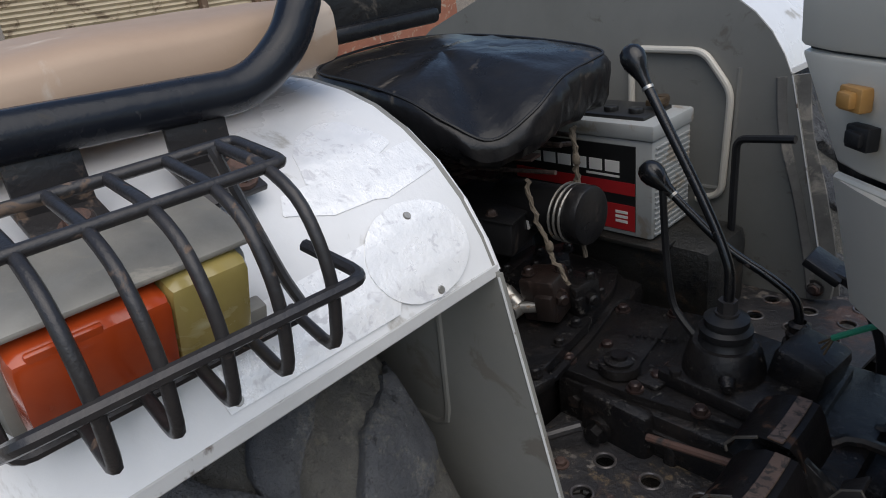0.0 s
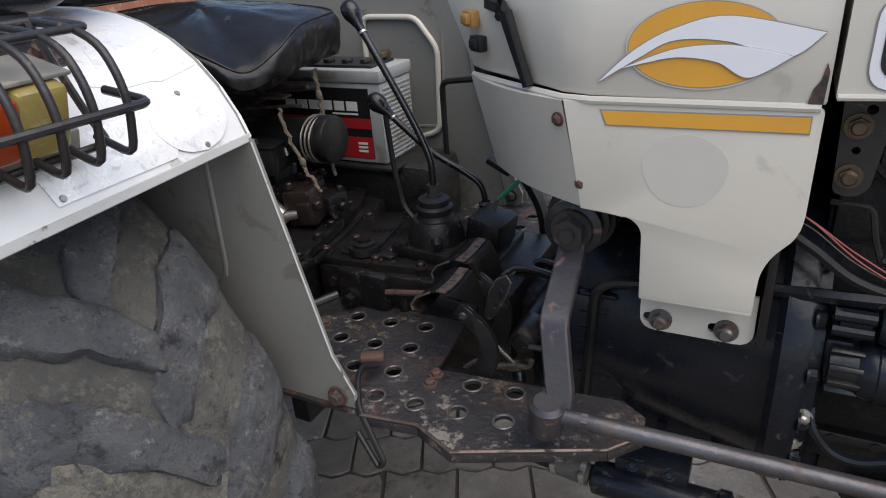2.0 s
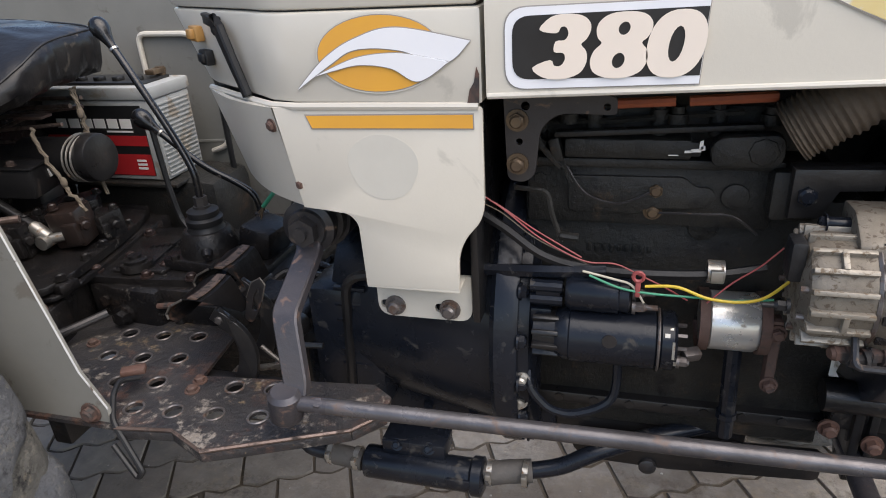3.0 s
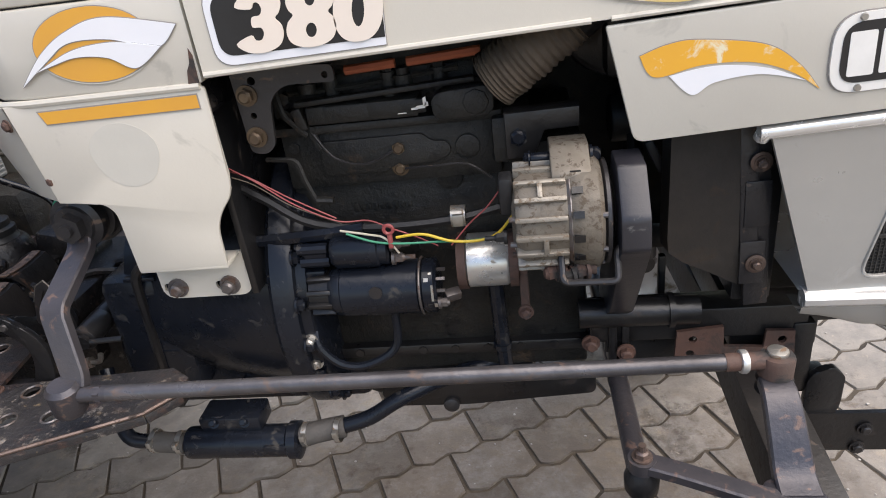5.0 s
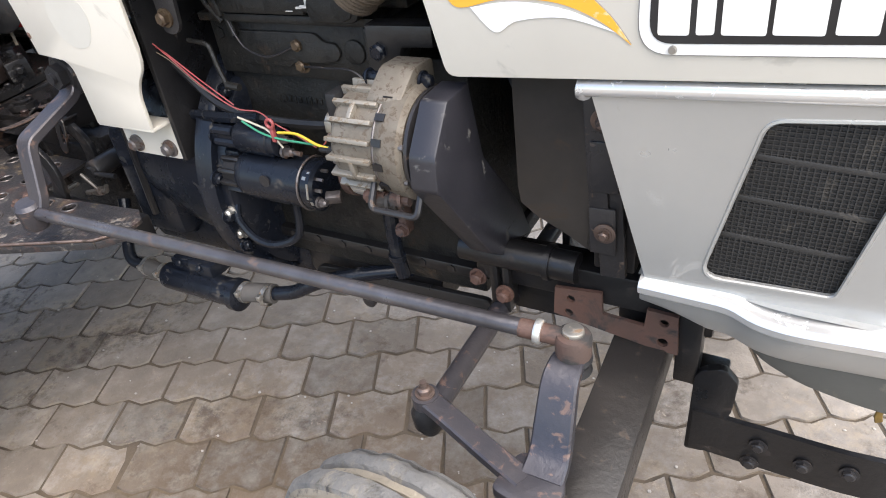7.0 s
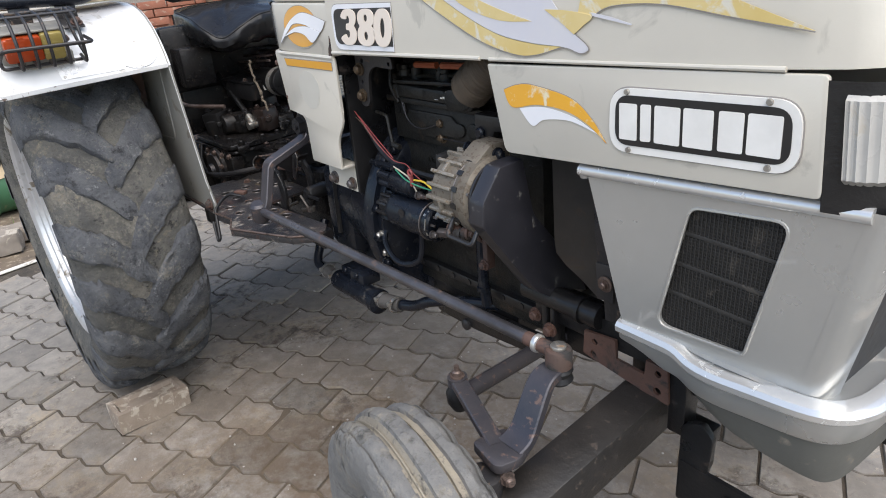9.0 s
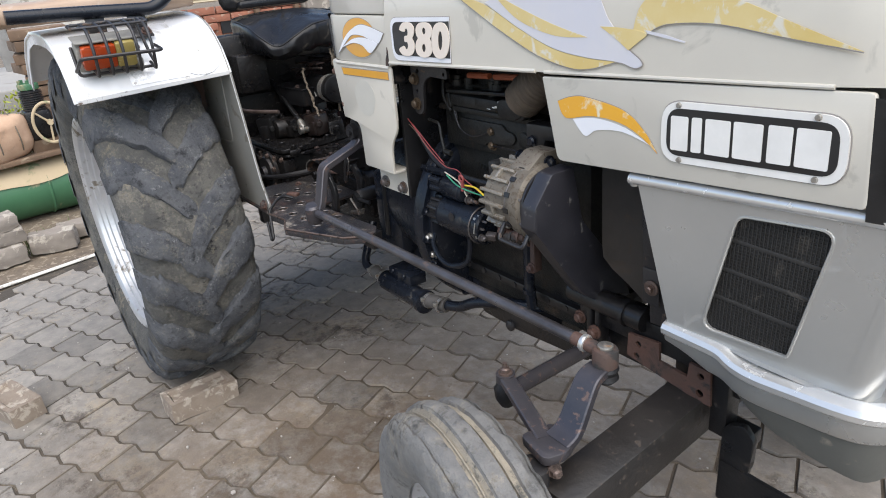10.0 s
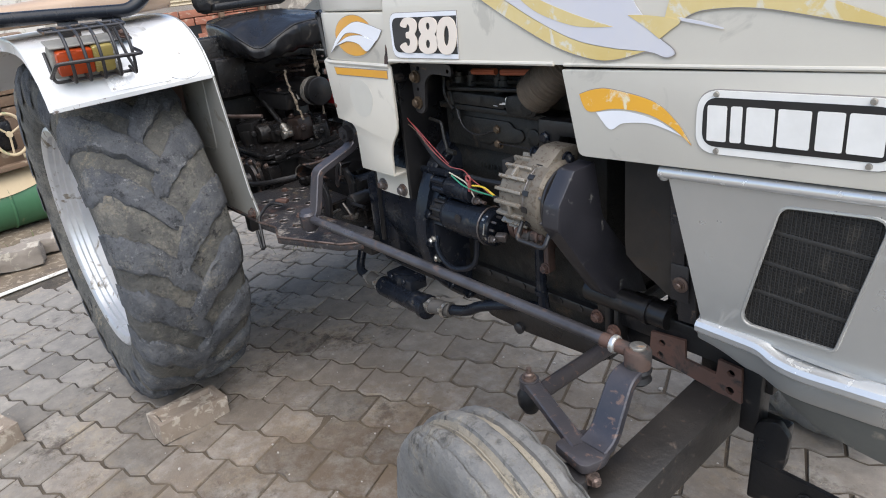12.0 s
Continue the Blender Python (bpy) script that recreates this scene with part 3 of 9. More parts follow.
def rear_wheel(c, sign):
    bm = B()
    tyre_mesh(bm, c, RR, RW, 0.326, sign)
    rnd = random.Random(4)
    for v in bm.verts:
        d = V(v.co.x - c[0], 0, v.co.z - c[2])
        v.co += d.normalized() * (noise.noise(v.co * 9) * 0.005 + noise.noise(v.co * 30) * 0.003) * min(1, max(0, (d.length - 0.36) / 0.1))
    w = part("rear_wheel", bm, TYRE, tractor, "worn farm tyre caked with dry mud", 50)
    for k in range(20):
        for hand, off in ((-1, 0.0), (1, 0.5)):
            bm = B()
            lug_bar(bm, c, RR, RW, radians(34 + 18 * (k + off)) + rnd.uniform(-0.02, 0.02), hand, rnd.uniform(0.004, 0.011), k + off)
            part("tread_lug", bm, LUG, w, sharp=62)
    bm = B()
    o = sign
    lathe(bm, [(o * 0.110, 0.328), (o * 0.120, 0.343), (o * 0.130, 0.344), (o * 0.134, 0.336), (o * 0.131, 0.324), (o * 0.124, 0.317), (o * 0.112, 0.315), (o * 0.108, 0.306), (o * 0.097, 0.304), (o * 0.093, 0.295), (o * 0.079, 0.292), (o * 0.075, 0.281), (o * 0.045, 0.278), (o * 0.032, 0.264), (o * -0.02, 0.258), (o * -0.03, 0.250), (o * -0.035, 0.230), (o * -0.030, 0.14), (o * -0.030, 0.0)], c, (0, 1, 0), 72)
    lathe(bm, [(-o * 0.100, 0.300), (o * 0.04, 0.288)], c, (0, 1, 0), 64)
    part("rim", bm, RIMPAINT, w, "silver-painted steel rim, dusty and chipped")
    bm = B()
    for k in range(8):
        a = k * math.tau / 8
        hexbolt(bm, (c[0] + 0.10 * math.cos(a), c[1] - o * 0.03, c[2] + 0.10 * math.sin(a)), (0, o, 0), 0.013, 0.014, stud=True)
    cyl(bm, (c[0], c[1] - o * 0.02, c[2]), (c[0], c[1] + o * 0.06, c[2]), 0.055, 0.045, bevel=0.006)
    part("wheel_hub", bm, STEEL, w)
    return w


rear_wheel(REAR, -1)
rear_wheel((REAR[0], -REAR[1], REAR[2]), 1)


# -- front wheels --
def front_wheel(c, sign, turn):
    """A worn three-rib tyre on a dished steel rim."""
    bm = B()
    R, h = 0.300, 0.066
    prof = [(-h * 0.70, 0.178), (-h * 0.98, 0.205), (-h * 1.05, 0.232), (-h * 1.04, 0.258), (-h * 1.0, 0.272), (-h * 0.94, 0.281), (-h * 0.86, 0.2865)]
    for a, b, r in ((-0.86, -0.43, 0.2905), (-0.23, 0.23, 0.2985), (0.43, 0.86, 0.2905)):
        ins = 0.004 if a < -0.5 else 0.0
        oute = 0.004 if b > 0.5 else 0.0
        prof += [(h * (a + 0.02), r - 0.006 - ins), (h * (a + 0.05), r - ins), (h * (a + b) / 2, r + 0.003), (h * (b - 0.05), r - oute), (h * (b - 0.02), r - 0.006 - oute)]
        if b < 0.5:
            # a dirt-filled groove with a small bead in it
            prof += [(h * (b + 0.02), 0.2840), (h * (b + 0.045), 0.2845), (h * (b + 0.060), 0.2885), (h * (b + 0.085), 0.2885), (h * (b + 0.10), 0.2845), (h * (b + 0.12), 0.2840)]
    prof += [(h * 0.86, 0.2865), (h * 0.94, 0.281), (h * 1.0, 0.272), (h * 1.04, 0.258), (h * 1.05, 0.232), (h * 0.98, 0.205), (h * 0.70, 0.178)]
    lathe(bm, prof, (0, 0, 0), (0, 1, 0), 168)
    for v in bm.verts:
        r = math.hypot(v.co.x, v.co.z)
        if r > 0.262:
            a = math.atan2(v.co.z, v.co.x)
            k = noise.noise(V(math.cos(a) * 4, v.co.y * 30, math.sin(a) * 4))
            q = noise.noise(V(math.cos(a) * 14, v.co.y * 40, math.sin(a) * 14))
            edge = 0.016 if abs(v.co.y) > h * 0.80 and int((a + 4) * 168 / math.tau) % 7 < 2 else 0
            f = 1 + 0.006 * k + 0.005 * q - edge
            v.co.y *= 1 + 0.03 * q
            v.co.x *= f
            v.co.z *= f
    bm.faces.ensure_lookup_table()
    for f in bm.faces:
        c0 = f.calc_center_median()
        if 0.24 * h < abs(c0.y) < 0.43 * h and math.hypot(c0.x, c0.z) < 0.2925:
            f.material_index = 1
    w = part("front_wheel", bm, [TYREF, GROOVE], tractor, "bald grey front tyre with dusty grooves", 55)
    bm = B()
    o = sign
    lathe(bm, [(-h * 0.72, 0.194), (-h * 0.60, 0.180), (0, 0.162), (h * 0.60, 0.180), (h * 0.72, 0.194)], (0, 0, 0), (0, 1, 0), 48)
    lathe(bm, [(o * 0.0, 0.164), (o * 0.012, 0.135), (o * 0.03, 0.108), (o * 0.03, 0.066), (o * 0.05, 0.054), (o * 0.085, 0.048), (o * 0.092, 0.040), (o * 0.094, 0.0)], (0, 0, 0), (0, 1, 0), 48)
    part("rim", bm, RIMPAINT, w, "silver-painted front rim")
    bm = B()
    for k in range(6):
        a = k * math.tau / 6
        hexbolt(bm, (0.086 * math.cos(a), o * 0.03, 0.086 * math.sin(a)), (0, o, 0), 0.009, 0.011)
    parts("wheel_nut", bm, STEEL, w)
    w.matrix_basis = pose(*c, 0, 0, turn)
    return w


front_wheel((1.889, -0.549, 0.297), -1, -11.5)
front_wheel((1.889, 0.549, 0.297), 1, -11.5)

# -- fenders --
FP = [(0.730, 0.994), (0.720, 1.018), (0.700, 1.050), (0.672, 1.080), (0.640, 1.103), (0.605, 1.120), (0.565, 1.131), (0.51, 1.139), (0.40, 1.143), (0.25, 1.140), (0.10, 1.118), (-0.05, 1.06), (-0.19, 0.965)]


def outline_skirt(bm, prof, y, sign):
    """The turned-down outer edge of a fender."""
    n = len(prof)
    rows = []
    for i, (x, z) in enumerate(prof):
        a, b = prof[max(i - 1, 0)], prof[min(i + 1, n - 1)]
        d = V(b[0] - a[0], 0, b[1] - a[1]).normalized()
        inn = V(-d.z, 0, d.x) * -1
        inn = inn if inn.z < 0 else -inn
        dep = 0.034 * min(1, i / 3)
        p = V(x, y, z - 0.013)
        rows.append([bm.verts.new(p), bm.verts.new(p + inn * dep), bm.verts.new(p + inn * dep - V(0, sign * 0.004, 0)), bm.verts.new(p - V(0, sign * 0.004, 0))])
    for a, b in zip(rows, rows[1:]):
        for k in range(4):
            j = (k + 1) % 4
            bm.faces.new((a[k], a[j], b[j], b[k]))


def fender(sign):
    y0, y1 = (-0.762, -0.384) if sign < 0 else (0.766, 0.350)
    bm = outline_extrude(FP, y0, y1, -0.004, 0.013)
    # rolled inner shoulder and turned-down outer lip
    tube(bm, [V(x, y1, z - 0.004) for x, z in FP], 0.0028, 8)
    lip = [V(x, y0, z - 0.018) for x, z in FP]
    tube(bm, lip, 0.005, 8)
    skin = outline_skirt(bm, FP, y0, sign)
    f = part("fender", bm, SILVER, tractor, "silver-white rear fender, sun-bleached and scraped")
    bm = B()
    ribbon(bm, [V(FP[0][0] + 0.0005, y0 + (y1 - y0) * k / 12, FP[0][1] - 0.0035 - 0.013 * (1 - k / 12)) for k in range(13)], 0.010, 0.003, (0.25, 0, -1))
    part("front_lip", bm, FLIP, f, "scuffed grey front lip")
    # inner side plate
    plate = [(0.733, 0.988), (0.80, 0.70), (0.828, 0.645), (0.826, 0.622), (0.80, 0.612), (0.69, 0.610), (0.40, 0.60), (-0.1, 0.60), (-0.19, 0.965)] + [(x, z) for x, z in FP[::-1][1:-1]]
    bm = B()
    slab(bm, plate, 0.005, at=side(y1))
    tube(bm, [V(*p) for p in ((0.655, y1 - 0.002, 0.995), (0.652, y1 - 0.002, 0.90), (0.648, y1 - 0.002, 0.812), (0.644, y1 - 0.002, 0.795), (0.63, y1 - 0.002, 0.786), (0.40, y1 - 0.002, 0.775))], 0.0055, 10)
    tube(bm, [V(0.733, y1 - 0.002, 0.988), V(0.80, y1 - 0.002, 0.70), V(0.828, y1 - 0.002, 0.645), V(0.826, y1 - 0.002, 0.622)], 0.0035, 6)
    sp_ = part("side_plate", bm, GREYPAINT, f, "dull grey fender side plate")
    bm = B()
    tube(bm, [V(0.7345, y1 - 0.004, 0.986), V(0.8015, y1 - 0.004, 0.70), V(0.8295, y1 - 0.004, 0.645)], 0.0016, 6)
    part("worn_edge", bm, FLIP, sp_, "bright worn edge of the side plate")
    bm = B()
    hexbolt(bm, (0.803, y1 - 0.006, 0.638), (0, -1, 0), 0.011, 0.010)
    part("plate_bolt", bm, RUST, f, "rusty bolt")
    return f


right_fender = fender(-1)
left_fender = fender(1)
FLANGE = mat("mottled_grey_flange", (0.16, 0.155, 0.145), (0.07, 0.068, 0.064), 0.75, scale=14, spots=(0.26, 0.24, 0.21), spot_amt=0.25, spot_scale=22, bump=0.3)
bm = B()
ribbon(bm, smooth_path([V(0.735, 0.352, 0.985), V(0.745, 0.352, 0.90), V(0.775, 0.352, 0.80), V(0.800, 0.352, 0.70), V(0.815, 0.352, 0.62)], 5), 0.050, 0.006, (1, 0.5, 0))
part("front_flange", bm, FLANGE, left_fender, "mottled grey flange down the fender's front")
left_fender.location = (-0.035, 0.0, 0.012)

# rusty strap between tyre and side plate
bm = B()
box(bm, (0.493, -0.411, 0.86), (0.006, 0.030, 0.26), pose(0, 0, 0, 0, 8, 0))
box(bm, (0.471, -0.408, 0.64), (0.006, 0.024, 0.20), pose(0, 0, 0, 0, 6, 0))
hexbolt(bm, (0.505, -0.411, 0.90), (1, 0, 0), 0.009, 0.008)
part("fender_strap", bm, RUST, tractor, "rusty strap under the fender edge")


def fender_pt(s, y, lift=0.0):
    """A point on the fender's skin, s metres along it from the front edge."""
    for (xa, za), (xb, zb) in zip(FP, FP[1:]):
        d = math.hypot(xb - xa, zb - za)
        if s <= d:
            k = s / d

            nx, nz = (zb - za) / d, (xa - xb) / d
            sag = 0.013 * (-0.388 - y) / 0.378
            return V(xa + (xb - xa) * k + nx * lift, y, za + (zb - za) * k + nz * lift - sag)
        s -= d
    return V(FP[-1][0], y, FP[-1][1])


def fender_decal(name, pts, material, lift, label, th=0.0012):
    """A thin plate that follows the fender's curve; pts: (y, s) outline, cut into strips along s."""
    bm = B()
    ss = sorted({p[1] for p in pts})
    lo, hi = ss[0], ss[-1]
    n = 22
    rows = []
    for i in range(n + 1):
        s = lo + (hi - lo) * i / n
        s = min(max(s, lo + 1e-4), hi - 1e-4)
        ys = []
        for (ya, sa), (yb, sb) in zip(pts, pts[1:] + pts[:1]):
            if (sa - s) * (sb - s) <= 0 and sa != sb:
                ys.append(ya + (yb - ya) * (s - sa) / (sb - sa))
        if len(ys) >= 2:
            rows.append((s, min(ys), max(ys)))
    top, bot = [], []
    for s, ya, yb in rows:
        top.append((bm.verts.new(fender_pt(s, ya, lift + th)), bm.verts.new(fender_pt(s, yb, lift + th))))
        bot.append((bm.verts.new(fender_pt(s, ya, lift)), bm.verts.new(fender_pt(s, yb, lift))))
    for a, b, c, d in zip(top, top[1:], bot, bot[1:]):
        bm.faces.new((a[0], a[1], b[1], b[0]))
        bm.faces.new((c[0], d[0], d[1], c[1]))
        bm.faces.new((a[0], b[0], d[0], c[0]))
        bm.faces.new((a[1], c[1], d[1], b[1]))
    bm.faces.new((top[0][0], bot[0][0], bot[0][1], top[0][1]))
    bm.faces.new((top[-1][0], top[-1][1], bot[-1][1], bot[-1][0]))
    return part(name, bm, material, right_fender, label)


BAREPLATE = mat("scratched_bare_plate", (0.88, 0.88, 0.88), (0.76, 0.77, 0.78), 0.30, metal=0.2, scale=48, spots=(0.60, 0.60, 0.62), spot_amt=0.20, spot_scale=70, bump=0.2, bump_scale=120, spot_rough=0.4)
disc = [(-0.450 + 0.049 * math.cos(a), 0.043 + 0.040 * math.sin(a)) for a in [k * math.tau / 28 for k in range(28)]]
fender_decal("round_plate", disc, BAREPLATE, 0.0018, "scratched round metal plate screwed to the fender", 0.0008)
fender_decal("long_plate", [(-0.628, 0.010), (-0.560, 0.009), (-0.490, 0.008), (-0.475, 0.030), (-0.482, 0.066), (-0.560, 0.064), (-0.636, 0.060)], BAREPLATE, 0.0010, "scratched metal strip plate", 0.0007)
half = [(-0.500, 0.128), (-0.490, 0.160), (-0.474, 0.178), (-0.448, 0.186), (-0.429, 0.177), (-0.416, 0.157), (-0.409, 0.136), (-0.461, 0.116)]
fender_decal("worn_sticker", half, BAREPLATE, 0.0002, "worn half-round silver sticker", 0.0002)
fender_decal("peeled_sticker", [(-0.532, 0.111), (-0.522, 0.129), (-0.481, 0.121), (-0.440, 0.128), (-0.395, 0.131), (-0.392, 0.097), (-0.448, 0.090), (-0.470, 0.097), (-0.493, 0.094)], BAREPLATE, 0.0004, "peeling silver sticker with worn marks", 0.0002)
bm = B()
for y, s in ((-0.445, 0.070), (-0.448, 0.008), (-0.621, 0.016), (-0.626, 0.053)):
    q = fender_pt(s, y, 0.004)
    n = (fender_pt(s, y, 0.01) - q)
    cyl(bm, q - n.normalized() * 0.0016, q - n.normalized() * 0.0002, 0.0036, 0.0028, seg=12)
parts("plate_screw", bm, ZINC, right_fender)

# -- lamp and its cage on the fender --
LAMPGREY = mat("dusty_lamp_housing", (0.28, 0.268, 0.24), (0.19, 0.182, 0.162), 0.6, scale=18, spots=(0.30, 0.28, 0.24), spot_amt=0.2, spot_scale=40, bump=0.15)
lamp = B()
LY0, LY1 = -0.726, -0.604
tilt = pose(0, 0, 0, 0, 20, 0)
box(lamp, (0.712, (LY0 + LY1) / 2, 1.078), (0.045, LY1 - LY0 + 0.012, 0.062), tilt, 0.006)
box(lamp, (0.724, (LY0 + LY1) / 2, 1.115), (0.060, LY1 - LY0 + 0.016, 0.004), pose(0, 0, 0, 0, 14, 0), 0.0015)
lamp_body = part("indicator_lamp", lamp, LAMPGREY, tractor, "square indicator lamp with dusty dark housing")
bm = B()
box(bm, (0.738, LY0 + 0.039, 1.076), (0.028, 0.076, 0.056), tilt, 0.007)
box(bm, (0.752, LY0 + 0.026, 1.084), (0.004, 0.034, 0.034), tilt, 0.0015)
part("orange_lens", bm, ORANGE, lamp_body, "orange plastic lens")
bm = B()
box(bm, (0.738, LY1 - 0.024, 1.076), (0.026, 0.046, 0.062), tilt, 0.007)
part("yellow_lens", bm, YELLOW, lamp_body, "yellowed clear lens")
bm = B()
box(bm, (0.722, -0.64, 1.045), (0.012, 0.10, 0.030), tilt, 0.002)
part("lamp_bracket", bm, LAMPGREY, lamp_body)

cage = B()
ribs = []
ra = 0.0038
ya, yb = -0.730, -0.564


def rib(y, hook=True):
    pts = [(0.688, 1.146), (0.743, 1.140), (0.770, 1.126), (0.782, 1.100), (0.785, 1.074), (0.775, 1.031), (0.730, 1.046)]
    return corner_path([V(x, y, z) for x, z in pts], 0.014, 3)


for k, y in enumerate((-0.703, -0.672, -0.641, -0.608, -0.575)):
    ribs.append(rib(y))
tube(cage, corner_path([V(0.735, ya - 0.012, 1.048), V(0.788, ya - 0.004, 1.078), V(0.788, yb + 0.010, 1.075), V(0.738, yb + 0.004, 1.085)], 0.012, 4), ra * 1.1, 8)
tube(cage, corner_path([V(0.70, ya - 0.006, 1.10), V(0.728, ya - 0.006, 1.036), V(0.728, yb + 0.002, 1.036), V(0.718, yb - 0.004, 1.06), V(0.69, yb - 0.016, 1.146)], 0.010, 4), ra, 8)
ribs.append(corner_path([V(0.743, ya, 1.140), V(0.743, yb, 1.140), V(0.688, yb, 1.146), V(0.688, ya, 1.146), V(0.740, ya, 1.140)], 0.006, 3))
cg = part("lamp_cage", cage, DARKSTEEL, tractor, "welded black rod cage over the lamp")
for path in ribs:
    bm = B()
    tube(bm, path, ra, 8)
    part("rod", bm, DARKSTEEL, cg, sharp=60)
bm = B()
for y, s in ((-0.585, 0.115),):
    q = fender_pt(s, y)
    hexbolt(bm, q, fender_pt(s, y, 0.01) - q, 0.0065, 0.008)
parts("cage_bolt", bm, RUST, cg, "rusty bolts")

# -- grab rail in front of the cushion --
bm = B()
rail = smooth_path([V(0.628, -0.84, 1.176), V(0.626, -0.67, 1.170), V(0.625, -0.56, 1.165), V(0.625, -0.516, 1.165), V(0.624, -0.484, 1.180), V(0.622, -0.460, 1.205), V(0.618, -0.447, 1.245), V(0.61, -0.445, 1.42)], 6)
tube(bm, rail, 0.0155, 14)
gr = part("grab_rail", bm, NAVY, tractor, "thick black-painted pipe rail on the fender", 60)
bm = B()
for y in (-0.558, -0.655):
    m = Matrix.Translation((0.634, y, 1.115)) @ pose(0, 0, 0, 0, 28, 4)
    box(bm, (0, 0, 0), (0.060, 0.046, 0.005), m, 0.001)
    box(bm, (0.624, y, 1.138), (0.005, 0.044, 0.036), None, 0.001)
parts("rail_bracket", bm, DARKSTEEL, gr, "welded bracket plates")
bm = B()
for y in (-0.556, -0.660):
    hexbolt(bm, (0.648, y + 0.008, 1.110), (0.5, 0, 1), 0.010, 0.011)
parts("rail_bolt", bm, RUST, gr, "rusty bolts")

# -- seat --
SEAM = smooth_path([V(*p) for p in ((0.20, -0.165, 1.085), (0.32, -0.184, 1.080), (0.42, -0.192, 1.066), (0.485, -0.186, 1.040), (0.527, -0.155, 1.014), (0.556, -0.108, 1.040), (0.552, -0.050, 1.064), (0.544, -0.006, 1.070), (0.537, 0.058, 1.073), (0.520, 0.104, 1.074), (0.46, 0.126, 1.080), (0.32, 0.132, 1.090), (0.20, 0.122, 1.094), (0.155, 0.05, 1.098), (0.145, -0.05, 1.096), (0.158, -0.13, 1.090))], 6, closed=True)


def seat_shape(bm):
    """A loose vinyl cover: a sagging top within the seam, a gathered skirt below it."""
    mid = V(0.345, -0.045, 1.094)
    n = len(SEAM)
    rings = []
    for k in range(1, 11):
        f = k / 10
        row = []
        for p in SEAM:
            q = mid.lerp(p, f)
            bulge = 0.018 * (1 - f ** 2) - 0.014 * math.exp(-((q.x - 0.30) ** 2 + (q.y + 0.04) ** 2) / 0.012)
            wr = noise.noise(V(q.x * 16, q.y * 10, 1)) * 0.008 + abs(noise.noise(V(q.x * 34 + q.y * 12, q.y * 16, 5))) * 0.008
            row.append(bm.verts.new(q + V(0, 0, bulge + wr * (1 - 0.6 * f ** 4))))
        rings.append(row)
    c = bm.verts.new(mid + V(0, 0, 0.006))
    for k in range(n):
        bm.faces.new((c, rings[0][k], rings[0][(k + 1) % n]))
    for step, (s_, z) in enumerate(((1.022, -0.004), (1.034, -0.012), (1.030, -0.024), (1.015, -0.036), (0.98, -0.046), (0.90, -0.052), (0.5, -0.052))):
        row = []
        for k, p in enumerate(SEAM):
            a = k / n * math.tau
            d = V(p.x - mid.x, p.y - mid.y, 0)
            deep = 1 + 0.15 * max(0, d.x / 0.2)
            fold = (0.026 * noise.noise(V(math.cos(a) * 9, math.sin(a) * 9, step * 0.35)) + 0.018 * noise.noise(V(math.cos(a) * 22, math.sin(a) * 22, step * 0.3))) * (step > 0)
            low = p.z + z * deep
            if step > 2:
                low = low * 0.4 + (1.045 + z * deep) * 0.6
            row.append(bm.verts.new((mid.x + d.x * (s_ + fold), mid.y + d.y * (s_ + fold), low + 0.006 * noise.noise(V(a * 4, step, 2)))))
        rings.append(row)
    for p, q in zip(rings, rings[1:]):
        for k in range(n):
            bm.faces.new((p[k], p[(k + 1) % n], q[(k + 1) % n], q[k]))
    bm.faces.new(rings[-1])


bm = B()
seat_shape(bm)
seat = part("seat", bm, VINYL, tractor, "creased black vinyl driver's seat", 70)
bm = B()
tube(bm, [p + V(0, 0, 0.0015) for p in SEAM], 0.0021, 6, closed=True)
part("piping", bm, RUBBER, seat)
bm = B()
box(bm, (0.105, 0.005, 1.215), (0.06, 0.34, 0.21), pose(0, 0, 0, 0, -10, 0), 0.030)
box(bm, (0.150, 0.005, 1.128), (0.05, 0.24, 0.025), pose(0, 0, 0, 0, -4, 0), 0.008)
roughen(bm, 0.006, 0.09, 3)
part("backrest", bm, VINYL, seat, "black vinyl backrest")
bm = B()
for y in (-0.10, 0.10):
    box(bm, (0.36, -0.060 + y, 0.996), (0.24, 0.022, 0.02), None, 0.003)
box(bm, (0.33, -0.040, 0.975), (0.16, 0.16, 0.025), None, 0.004)
for y in (-0.06, 0.02):
    box(bm, (0.19, y, 1.02), (0.020, 0.030, 0.16), pose(0, 0, 0, 0, -20, 0), 0.003)
part("seat_frame", bm, BLACK, seat, "black seat frame")


# -- dash cowl and its side panel --
def prism(bm, plan, z0, z1, t=0.0, bevel=0.0):
    """A closed outline of (x, y) raised from z0 to z1."""
    return slab(bm, plan, z1 - z0, bevel, flat(z0))


def lean_back(bm):
    """The cowl's rear end leans towards the driver."""
    for v in bm.verts:
        if v.co.x < 1.05 and v.co.z > 1.018:
            v.co.x -= min((v.co.z - 1.018) * 0.40, 0.05) * min(1, (1.05 - v.co.x) / 0.13)


